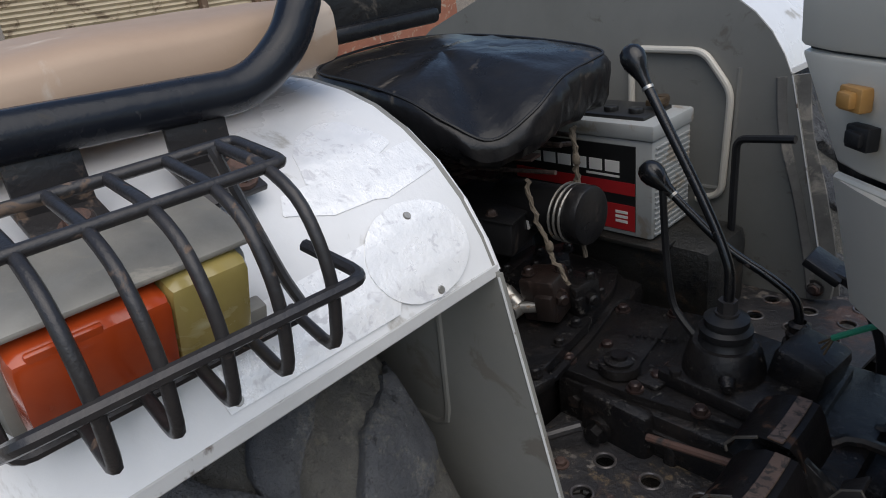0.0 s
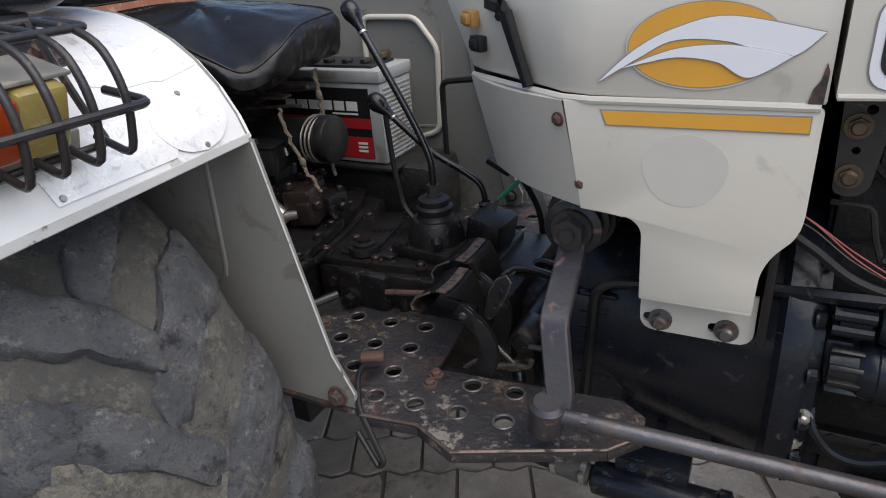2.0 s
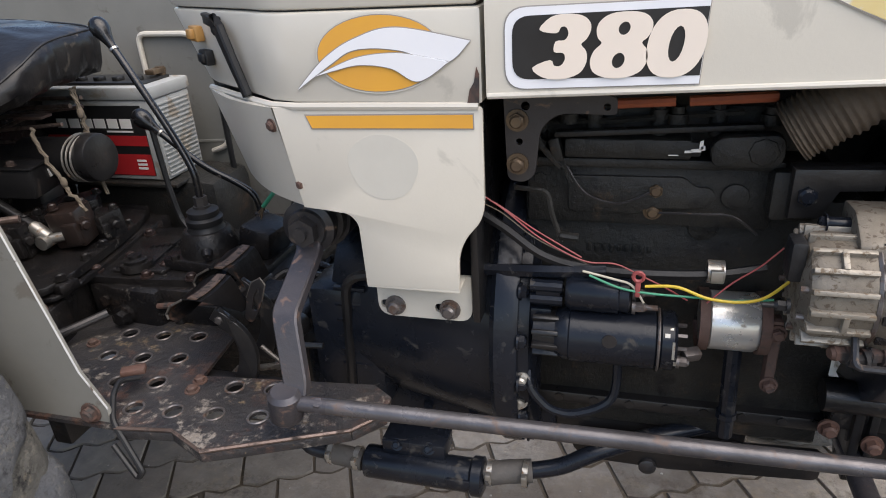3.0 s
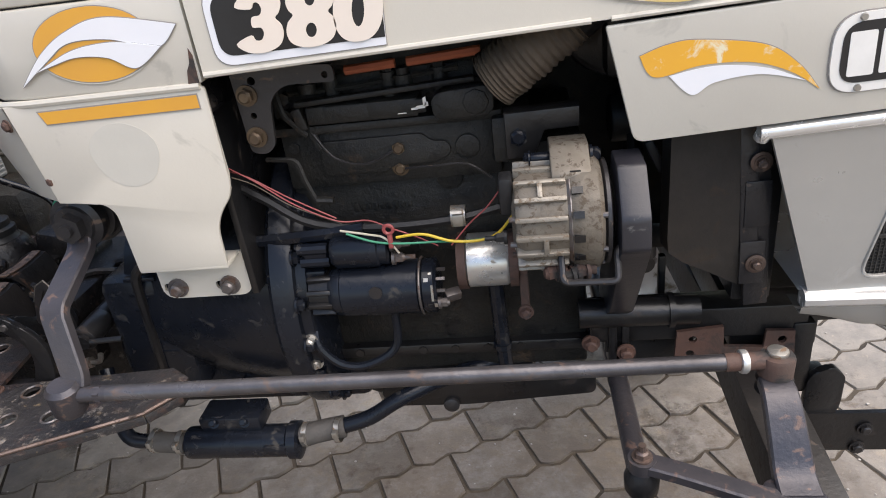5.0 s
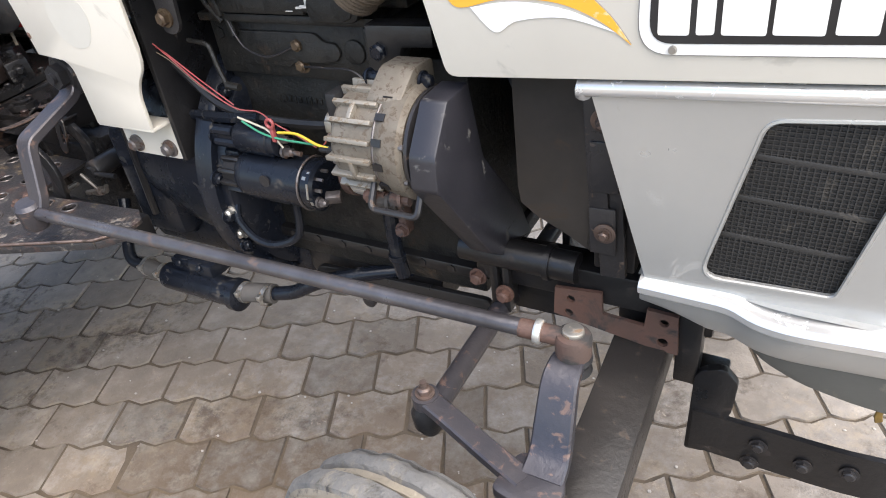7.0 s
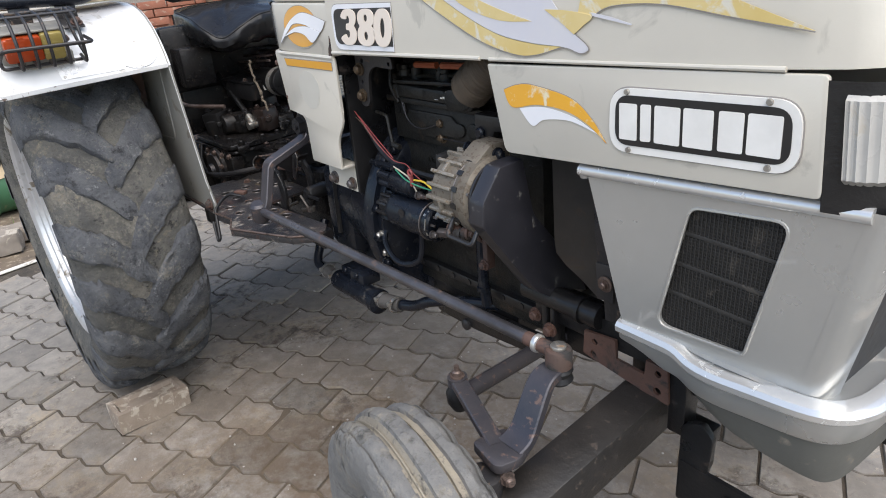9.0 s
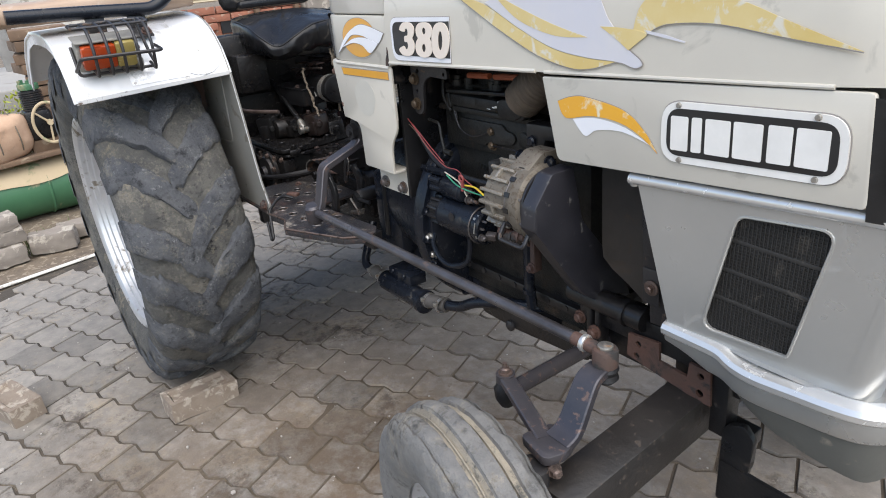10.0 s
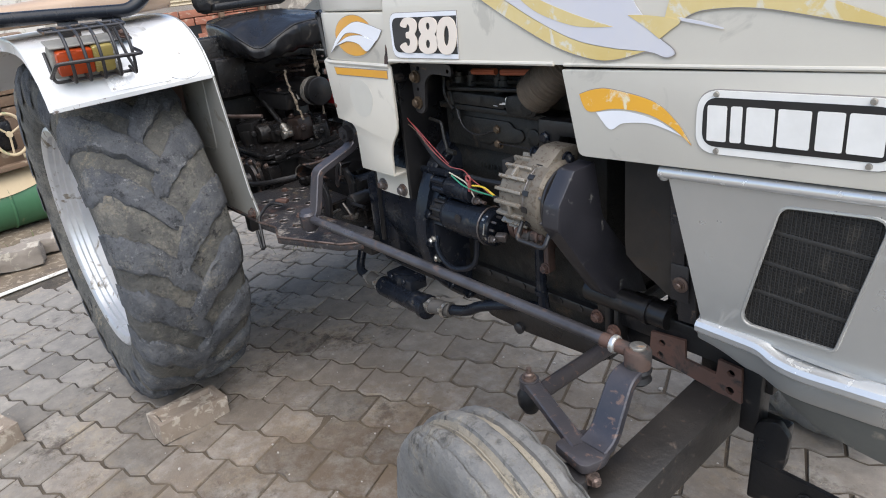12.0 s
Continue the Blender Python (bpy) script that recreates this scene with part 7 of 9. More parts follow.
pedal(0.905, -0.276, -0.198, 0.755)
pedal(0.893, -0.190, -0.105, 0.759)
bm = B()
slab(bm, round_pts([(0.940, 0.690), (0.950, 0.726), (0.963, 0.752), (0.978, 0.760), (0.984, 0.750), (0.974, 0.722), (0.962, 0.696), (0.950, 0.682)], 0.006), 0.004, 0.0008, side(-0.206), holes=[round_pts([(0.955, 0.706), (0.962, 0.728), (0.973, 0.745), (0.971, 0.726), (0.962, 0.704)], 0.003, 2)])
box(bm, (0.968, -0.190, 0.742), (0.026, 0.030, 0.004), pose(0, 0, 0, 0, -40, 0), 0.001)
latch = part("pedal_latch", bm, PEDAL, tractor, "bent steel pedal latch with rubbed edges")
bm = B()
tube(bm, [V(0.950, -0.2085, 0.726), V(0.963, -0.2085, 0.752), V(0.978, -0.2085, 0.760), V(0.984, -0.2085, 0.750), V(0.974, -0.2085, 0.722)], 0.0014, 6)
part("worn_edge", bm, BARESTEEL, latch, "edge rubbed to bare metal")
bm = B()
cyl(bm, (0.99, -0.16, 0.655), (0.99, -0.02, 0.655), 0.014, seg=14)
cyl(bm, (0.997, -0.205, 0.652), (0.997, -0.150, 0.655), 0.019, seg=20, bevel=0.003)
cyl(bm, (0.997, -0.212, 0.651), (0.997, -0.200, 0.652), 0.012, seg=16)
tube(bm, [V(1.000, -0.208, 0.650), V(1.060, -0.205, 0.652)], 0.0045, 8)
tube(bm, corner_path([V(1.082, -0.172, 0.56), V(1.093, -0.172, 0.752), V(1.170, -0.172, 0.764)], 0.028, 5), 0.0075, 8)
part("brake_linkage", bm, BLACK, tractor, "black brake rods and shaft")
bm = B()
tube(bm, [V(0.945, -0.202, 0.597), V(0.985, -0.200, 0.606)], 0.0055, 10)
cyl(bm, (0.975, -0.200, 0.604), (0.990, -0.200, 0.608), 0.0095, seg=6)
tube(bm, smooth_path([V(0.988, -0.200, 0.607), V(1.004, -0.200, 0.609), V(1.010, -0.200, 0.622)], 4), 0.0042, 8)
tube(bm, smooth_path([V(0.905, -0.230, 0.592), V(0.925, -0.222, 0.612), V(0.950, -0.215, 0.624)], 4), 0.0035, 8)
tube(bm, smooth_path([V(0.955, -0.205, 0.640), V(0.972, -0.203, 0.622), V(0.985, -0.202, 0.610)], 4), 0.0035, 8)
part("brake_adjuster", bm, BARESTEEL, tractor, "worn brake adjusting rod and pins")
bm = B()
tube(bm, [V(0.742, -0.156, 0.662), V(0.90, -0.160, 0.690)], 0.0050, 8)
part("brake_rod", bm, RUST, tractor, "rust-red brake rod")
# left pedal seen through the gap
bm = B()
ribbon(bm, smooth_path([V(0.835, 0.13, 0.797), V(0.872, 0.13, 0.786), V(0.900, 0.13, 0.747), V(0.916, 0.13, 0.704), V(0.922, 0.13, 0.640)], 5), 0.030, 0.012, (0, 1, 0.0))
box(bm, (0.838, 0.13, 0.800), (0.05, 0.050, 0.012), pose(0, 0, 0, 0, 28, 0), 0.003)
part("clutch_pedal", bm, PEDAL, tractor, "black clutch pedal worn to rusty metal")

# -- gearbox --
GT = 0.697   # height of the gearbox cover


def gearbox(bm):
    box(bm, (0.775, -0.020, 0.622), (0.36, 0.24, 0.125), None, 0.006)
    slab(bm, round_pts([(0.583, -0.136), (0.560, 0.07), (0.70, 0.092), (0.90, 0.075), (0.90, -0.112), (0.845, -0.118), (0.690, -0.134)], 0.008), 0.014, 0.0015, flat(GT - 0.014))
    slab(bm, round_pts([(0.628, -0.118), (0.605, 0.030), (0.668, 0.040), (0.690, -0.112)], 0.010), 0.004, 0.001, flat(GT))
    slab(bm, round_pts([(0.697, -0.110), (0.712, -0.020), (0.742, -0.022), (0.730, -0.112)], 0.008), 0.006, 0.001, flat(GT))
    box(bm, (0.800, -0.040, GT + 0.010), (0.150, 0.122, 0.020), pose(0, 0, 0, 0, 0, -6), 0.004)
    for x, y in ((0.742, -0.088), (0.858, -0.100), (0.858, 0.010), (0.742, 0.010)):
        cyl(bm, (x, y, GT + 0.012), (x, y, GT + 0.026), 0.0075, seg=6)
    # tapered turret under the boot
    lathe(bm, [(0.018, 0.050), (0.030, 0.049), (0.052, 0.043), (0.060, 0.038), (0.062, 0.02)], (0.783, -0.043, GT), (0, 0, 1), 28)
    box(bm, (0.866, 0.005, GT + 0.030), (0.066, 0.080, 0.056), pose(0, 0, 0, 0, 12, -6), 0.012)
    cyl(bm, (0.805, -0.085, GT + 0.034), (0.812, -0.096, GT + 0.030), 0.010, 0.007, seg=12)
    lathe(bm, [(0.0, 0.020), (0.03, 0.018), (0.032, 0.014), (0.042, 0.0155), (0.046, 0.012), (0.056, 0.0135), (0.060, 0.008)], (0.838, 0.048, GT), (0, 0, 1), 16)
    # side of the case with its shift shaft boss and ribs
    box(bm, (0.775, -0.136, 0.648), (0.25, 0.018, 0.030), None, 0.005)
    box(bm, (0.690, -0.140, 0.650), (0.105, 0.030, 0.075), pose(0, 0, 0, 0, 0, -4), 0.012)
    box(bm, (0.765, -0.136, 0.600), (0.018, 0.022, 0.10), None, 0.006)
    cyl(bm, (0.672, -0.150, 0.640), (0.672, -0.176, 0.640), 0.012, seg=6)
    cyl(bm, (0.672, -0.150, 0.640), (0.672, -0.163, 0.640), 0.018, seg=18)
    cyl(bm, (0.625, -0.130, 0.655), (0.625, -0.146, 0.655), 0.010, seg=6)
    lathe(bm, [(0, 0.028), (0.012, 0.027), (0.012, 0.019), (0.017, 0.020), (0.019, 0.011), (0.024, 0.011), (0.024, 0)], (0.668, -0.098, GT + 0.003), (0, 0, 1), 24)
    for k in range(7):
        box(bm, (0.640 + 0.009 * k, -0.020 + 0.004 * k, GT + 0.0055), (0.005, 0.009, 0.003), pose(0, 0, 0, 0, 0, 10))
    box(bm, (0.95, -0.01, 0.60), (0.10, 0.16, 0.12), None, 0.020)
    box(bm, (0.80, 0.0, 0.540), (0.46, 0.22, 0.14), None, 0.020)
    for k in range(3):
        tube(bm, smooth_path([V(0.90 + 0.03 * k, -0.10 + 0.05 * k, 0.655), V(0.93 + 0.02 * k, -0.06 + 0.05 * k, 0.690 - 0.01 * k), V(1.00, -0.05 + 0.03 * k, 0.68), V(1.06, -0.06, 0.66)], 4), 0.007, 8)


gb = casting("gearbox", gearbox, OILY, "oil-black gearbox top with bolts and filler cap")
bm = B()
for x, y in ((0.600, -0.118), (0.590, 0.04), (0.625, -0.060), (0.66, 0.07), (0.716, -0.086), (0.721, -0.060), (0.727, -0.034), (0.705, -0.122), (0.79, -0.118), (0.87, -0.100), (0.74, 0.070), (0.88, 0.05)):
    hexbolt(bm, (x, y, GT), (0, 0, 1), 0.0085, 0.009)
parts("cover_bolt", bm, REDBOLT, gb, "oily brown cover bolt")


def rear_box(bm):
    box(bm, (0.450, -0.055, 0.632), (0.26, 0.36, 0.150), None, 0.010)
    slab(bm, round_pts([(0.600, -0.238), (0.606, -0.180), (0.590, -0.060), (0.564, 0.060), (0.53, 0.13), (0.34, 0.13), (0.34, -0.238)], 0.02), 0.014, 0.003, flat(0.708))
    slab(bm, round_pts([(0.610, -0.232), (0.616, -0.180), (0.600, -0.056), (0.572, 0.066), (0.53, 0.14), (0.33, 0.14), (0.33, -0.245)], 0.02), 0.008, 0.002, flat(0.696))
    box(bm, (0.606, -0.196, 0.712), (0.034, 0.036, 0.016), pose(0, 0, 0, 0, 0, -10), 0.004)
    cyl(bm, (0.44, -0.18, 0.752), (0.44, 0.02, 0.752), 0.032, seg=24, bevel=0.006)
    for x, y in ((0.604, -0.196), (0.588, -0.120), (0.578, -0.066), (0.572, -0.024), (0.556, 0.030), (0.54, -0.205), (0.46, -0.215)):
        hexbolt(bm, (x, y, 0.722), (0, 0, 1), 0.008, 0.009)
    box(bm, (0.15, 0, 0.60), (0.5, 0.7, 0.16), None, 0.03)
    cyl(bm, (0.19, -0.45, 0.555), (0.19, 0.45, 0.555), 0.09, seg=24)


casting("lift_housing", rear_box, OILY, "oil-black hydraulic lift housing", parent=gb)
bm = B()
lathe(bm, [(0, 0.062), (0.010, 0.062), (0.012, 0.050), (0.020, 0.047), (0.022, 0.020), (0.034, 0.018), (0.034, 0)], (0.500, -0.238, 0.640), (0, -1, 0), 32)
part("side_cover", bm, DARKSTEEL, gb, "round black cover on the lift housing")
bm = B()
for k in range(6):
    a = k * math.tau / 6 + 0.3
    hexbolt(bm, (0.500 + 0.054 * math.cos(a), -0.248, 0.640 + 0.054 * math.sin(a)), (0, -1, 0), 0.0075, 0.008)
for k in range(5):
    hexbolt(bm, (0.375 + 0.055 * k, -0.236, 0.690 - 0.004 * (k % 2)), (0, -1, 0), 0.008, 0.008)
parts("side_cover_bolt", bm, BAREEDGE, gb, "worn brown bolt")
for pts, r, m_ in ((((0.33, -0.262, 0.640), (0.45, -0.268, 0.625), (0.58, -0.262, 0.640), (0.66, -0.18, 0.655)), 0.0075, DARKSTEEL), (((0.40, -0.245, 0.70), (0.42, -0.262, 0.66), (0.47, -0.268, 0.630), (0.56, -0.262, 0.618)), 0.005, RUBBER), (((0.36, -0.262, 0.83), (0.48, -0.270, 0.835), (0.585, -0.215, 0.835)), 0.006, BAREEDGE)):
    bm = B()
    tube(bm, smooth_path([V(*p) for p in pts], 5), r, 10)
    part("side_pipe", bm, m_, gb)
bm = B()
box(bm, (0.592, -0.222, 0.640), (0.036, 0.045, 0.100), pose(0, 0, 0, 0, 0, 12), 0.006)
box(bm, (0.400, -0.240, 0.645), (0.050, 0.020, 0.075), None, 0.006)
parts("side_bracket", bm, OILY, gb)
bm = B()
tube(bm, [V(0.500, -0.106, 0.756), V(0.478, -0.106, 0.772)], 0.010, 12)
cyl(bm, (0.506, -0.106, 0.750), (0.482, -0.106, 0.768), 0.013, seg=12)
cyl(bm, (0.500, -0.112, 0.748), (0.540, -0.090, 0.752), 0.009, seg=12)
cyl(bm, (0.504, -0.124, 0.746), (0.504, -0.086, 0.748), 0.013, seg=14)
part("lever_joint", bm, ZINC, gb, "bare metal lever joint")
bm = B()
tube(bm, [V(0.482, -0.106, 0.770), V(0.135, -0.102, 0.985)], 0.0085, 12)
crod = part("control_rod", bm, BLACK, gb, "dark control rod rising under the seat")
bm = B()
bmesh.ops.create_icosphere(bm, subdivisions=3, radius=0.016, matrix=Matrix.Translation((0.125, -0.102, 0.990)))
part("rod_ball", bm, ZINC, crod, "pale ball joint")
bm = B()
lathe(bm, [(0.044, 0.036), (0.050, 0.0345), (0.055, 0.030), (0.061, 0.0290), (0.064, 0.0310), (0.072, 0.0315), (0.076, 0.0255), (0.079, 0.0265), (0.086, 0.0265), (0.090, 0.016), (0.094, 0.0)], (0.783, -0.043, GT + 0.008), (0, 0, 1), 28)
part("gear_boot", bm, RUBBER, gb, "black rubber gear lever boot")
bm = B()
cyl(bm, (0.783, -0.043, GT + 0.096), (0.783, -0.043, GT + 0.118), 0.0115, seg=6)
cyl(bm, (0.783, -0.043, GT + 0.094), (0.783, -0.043, GT + 0.102), 0.014, seg=16)
part("lever_nut", bm, DARKSTEEL, gb)


def lever(pts, r, knob, name, label):
    bm = B()
    tube(bm, smooth_path([V(*p) for p in pts], 6), r, 12)
    lv = part(name, bm, LEVER, tractor, label)
    bm = B()
    d = (V(*pts[-1]) - V(*pts[-2])).normalized()
    e = V(*pts[-1])
    lathe(bm, [(-0.024, knob * 0.40), (-0.012, knob * 0.48), (0.0, knob * 0.72), (0.010, knob * 0.96), (0.020, knob), (0.029, knob * 0.82), (0.034, knob * 0.45), (0.035, 0)], e, d, 20)
    part("knob", bm, LEVER, lv, "black plastic knob")
    bm = B()
    cyl(bm, e - d * 0.027, e - d * 0.023, r * 1.22, seg=12)
    part("collar", bm, ZINC, lv)


lever([(0.783, -0.043, 0.800), (0.784, -0.043, 0.835), (0.777, -0.040, 0.868), (0.736, -0.026, 0.935), (0.637, 0.004, 1.072)], 0.0062, 0.0160, "gear_lever", "long black gear lever with knob")
lever([(0.838, 0.048, 0.750), (0.830, 0.048, 0.785), (0.800, 0.047, 0.808), (0.735, 0.046, 0.842), (0.645, 0.047, 0.914)], 0.0058, 0.0170, "range_lever", "short black range lever with knob")
wire([(0.650, 0.044, 0.905), (0.656, 0.040, 0.850), (0.664, 0.036, 0.79), (0.678, 0.032, 0.735), (0.715, 0.020, 0.706)], 0.0052, RUBBER, "black_cable", label="black cable hanging from the lever")
bm = B()
tube(bm, corner_path([V(0.745, 0.250, 0.928), V(0.657, 0.260, 0.917), V(0.657, 0.260, 0.80), V(0.660, 0.260, 0.60)], 0.016, 5), 0.0062, 8)
part("throttle_rod", bm, RUBBER, tractor, "black bent throttle rod at the dash")
bm = B()
tube(bm, smooth_path([V(0.945, -0.060, 0.845), V(0.925, -0.050, 0.826), V(0.898, -0.038, 0.800)], 5), 0.0036, 8)
part("green_wire", bm, WIRE_G, tractor, "green wire with bare ends")
bm = B()
for k in range(3):
    tube(bm, [V(0.899, -0.038, 0.801), V(0.884 + 0.004 * k, -0.034 - 0.004 * k, 0.786 - 0.004 * k)], 0.0014, 5)
parts("bare_wire", bm, BRASS, tractor)

# -- battery --
BX, BY, BZ = 0.446, 0.208, 0.864
bm = B()
box(bm, (BX, BY, BZ - 0.012), (0.265, 0.124, 0.165), None, 0.006)
bat = part("battery", bm, BATT_W, tractor, "grey tractor battery with black and red label")
bm = B()
box(bm, (BX, BY, BZ + 0.083), (0.271, 0.131, 0.026), None, 0.005)
part("lid", bm, BATT_W, bat)
bm = B()
box(bm, (BX - 0.01, BY, BZ + 0.0975), (0.235, 0.090, 0.009), None, 0.003)
part("cap_bridge", bm, BATT_K, bat, "dark raised strip under the caps")
bm = B()
for k in range(17):
    box(bm, (BX + 0.1335, BY, BZ - 0.086 + 0.0090 * k), (0.003, 0.108, 0.0038), None, 0.0008)
parts("rib", bm, BATT_W, bat)
bm = B()
box(bm, (BX - 0.016, BY - 0.0630, BZ - 0.012), (0.240, 0.002, 0.144))
part("black_label", bm, BATT_K, bat)
bm = B()
box(bm, (BX - 0.016, BY - 0.0637, BZ - 0.011), (0.240, 0.0022, 0.021))
box(bm, (BX - 0.016, BY - 0.0637, BZ - 0.061), (0.240, 0.0022, 0.044))
parts("red_label", bm, BATT_R, bat)
bm = B()
for k, w in enumerate((0.024, 0.025, 0.026, 0.026, 0.024, 0.026)):
    box(bm, (BX - 0.092 + 0.0310 * k, BY - 0.0645, BZ + 0.024), (w, 0.0012, 0.019), None, 0.0)
box(bm, (BX + 0.045, BY - 0.0645, BZ + 0.008), (0.062, 0.0012, 0.0035))
for k in range(3):
    box(bm, (BX + 0.080, BY - 0.0652, BZ - 0.052 - 0.008 * k), (0.022, 0.0012, 0.0045))
parts("label_block", bm, WHITETEXT, bat, "pale plain blocks on the label")
bm = B()
for k in range(5):
    cyl(bm, (BX - 0.10 + 0.045 * k, BY - 0.02, BZ + 0.10), (BX - 0.10 + 0.045 * k, BY - 0.02, BZ + 0.110), 0.012, seg=16, bevel=0.002)
parts("cell_cap", bm, BATT_K, bat)
bm = B()
cyl(bm, (BX + 0.095, BY + 0.035, BZ + 0.10), (BX + 0.095, BY + 0.035, BZ + 0.118), 0.010, seg=14)
box(bm, (BX + 0.095, BY + 0.02, BZ + 0.112), (0.022, 0.04, 0.010), None, 0.002)
part("terminal", bm, BRASS, bat, "corroded terminal clamp")
bm = B()
box(bm, (BX, BY, BZ - 0.10), (0.32, 0.16, 0.008), None, 0.002)
part("battery_tray", bm, ENGINE, bat)
bm = B()
box(bm, (BX + 0.05, BY + 0.02, 0.690), (0.36, 0.15, 0.16), None, 0.03)
part("battery_support", bm, ENGINE, tractor, "dark olive support box under the battery")

# handle pipe on the left fender
bm = B()
tube(bm, corner_path([V(0.430, 0.338, 0.80), V(0.430, 0.338, 1.036), V(0.562, 0.338, 1.034), V(0.611, 0.338, 0.970), V(0.604, 0.338, 0.79), V(0.56, 0.338, 0.775)], 0.02, 4), 0.0062, 10)
part("left_handle", bm, CREAM, tractor, "grey-painted handle pipe on the far fender")

# ropes under the seat
rnd = random.Random(13)
for pts in (((0.520, -0.084, 0.940), (0.530, -0.086, 0.900), (0.546, -0.082, 0.845), (0.562, -0.082, 0.820), (0.582, -0.082, 0.795)), ((0.520, 0.030, 0.985), (0.522, 0.028, 0.93), (0.528, 0.022, 0.87), (0.545, 0.010, 0.790)), ((0.524, 0.018, 0.985), (0.530, 0.020, 0.94), (0.526, 0.024, 0.885))):
    bm = B()
    line = [q + V(rnd.uniform(-1, 1), rnd.uniform(-1, 1), 0) * 0.003 for q in smooth_path([V(*p) for p in pts], 6)]
    for s_ in (0.0, 2.1, 4.2):
        tube(bm, [q + V(math.cos(k * 1.1 + s_), math.sin(k * 1.1 + s_), 0) * 0.0018 for k, q in enumerate(line)], 0.0021, 5)
    for q in (line[len(line) // 2],):
        bmesh.ops.create_icosphere(bm, subdivisions=2, radius=0.0065, matrix=Matrix.Translation(q) @ Matrix.Diagonal((1, 0.8, 1.5, 1)))
    part("rope", bm, ROPE, tractor, "knotted old rope hanging under the seat")

# -- bumper --
bm = B()
outer = smooth_path([V(2.062, -0.168, 0.402), V(2.15, -0.168, 0.400), V(2.28, -0.168, 0.402), V(2.40, -0.160, 0.43), V(2.52, -0.12, 0.45), V(2.56, 0.0, 0.455)], 4)
outer = outer + [V(p.x, -p.y, p.z) for p in outer[::-1][1:]]
g = []
for i, p in enumerate(outer):
    d = outer[min(i + 1, len(outer) - 1)] - outer[max(i - 1, 0)]
    o = V(d.y, -d.x, 0).normalized()
    g.append([bm.verts.new(p + o * a + V(0, 0, b)) for a, b in ((0, 0.036), (0.008, 0.036), (0.008, -0.036), (0, -0.036))])
for a, b in zip(g, g[1:]):
    for k in range(4):
        j = (k + 1) % 4
        bm.faces.new((a[k], a[j], b[j], b[k]))
bm.faces.new(g[0])
bm.faces.new(g[-1][::-1])
for s in (-1, 1):
    slab(bm, round_pts([(2.057, 0.495), (2.064, 0.508), (2.078, 0.514), (2.092, 0.520), (2.110, 0.500), (2.108, 0.455), (2.106, 0.44), (2.083, 0.358), (2.056, 0.354)], 0.006), 0.012, 0.002, side(s * 0.160))
for s in (-1, 1):
    box(bm, (2.072, s * 0.138, 0.478), (0.046, 0.040, 0.028), None, 0.004)
bp = part("bumper", bm, BLACK, tractor, "black bent steel front bumper bar")
bm = B()
for x, z in ((2.140, 0.372), (2.146, 0.408), (2.20, 0.395), (2.25, 0.405)):
    hexbolt(bm, (x, -0.178, z), (0, -1, 0), 0.0085, 0.006)
parts("bumper_bolt", bm, DARKSTEEL, bp)


# strap hanging behind the bumper
bm = B()
ribbon(bm, smooth_path([V(2.300, 0.03, 0.470), V(2.302, 0.03, 0.400), V(2.312, 0.028, 0.352), V(2.300, 0.03, 0.318), V(2.303, 0.03, 0.298)], 4), 0.011, 0.003, (1, 0.3, 0))
part("strap", bm, STRAP, tractor, "frayed yellow-brown strap hanging under the cowl")

# -- dark inside of the hood, far side panels --
bm = B()
box(bm, (1.300, 0.0, 0.90), (0.010, 0.46, 0.34), None, 0.002)
part("firewall", bm, BLACK, tractor, "black firewall behind the engine")
bm = B()
slab(bm, [(1.07, 1.012), (1.322, 1.014), (1.31, 0.87), (1.285, 0.787), (1.163, 0.785), (1.150, 0.885)], 0.006, 0.0, side(0.257))
slab(bm, [(1.770, 1.030), (2.226, 1.049), (2.238, 0.933), (1.800, 0.910)], 0.008, 0.0, side(0.262))
slab(bm, GP, 0.007, 0.0, side(0.253))
parts("far_side_panel", bm, CREAM, tractor, "cream-grey panel on the far side")
# filler boxes added so the engine bay stays dark
bm = B()
box(bm, (1.62, 0.16, 0.83), (0.66, 0.02, 0.50), None, 0.004)
box(bm, (1.50, 0.19, 0.90), (0.20, 0.07, 0.10), None, 0.02)
part("fuel_pump_side", bm, ENGINE, engine, "dark filler panel added on the engine's far side")
bm = B()
box(bm, (1.62, 0.0, 1.10), (0.50, 0.30, 0.10), None, 0.02)
part("fuel_tank", bm, BLACK, tractor, "black tank under the hood")
# filler shape added to close the bright gap beside the duct
bm = B()
cyl(bm, (1.80, -0.10, 1.02), (1.80, 0.15, 1.02), 0.075, seg=24, bevel=0.01)
box(bm, (1.83, 0.05, 1.0), (0.10, 0.36, 0.10), None, 0.01)
part("air_cleaner", bm, BLACK, tractor, "black air cleaner shape added to fill the dark under the hood")
bm = B()
for k in range(3):
    tube(bm, [V(0.522 + 0.009 * k, 0.0465 * math.cos(a), 0.864 + 0.0425 * math.sin(a)) for a in [j * math.tau / 24 for j in range(24)]], 0.0020, 6, closed=True)
parts("ring", bm, ZINC, tractor, "bright steel ring round the cylinder")
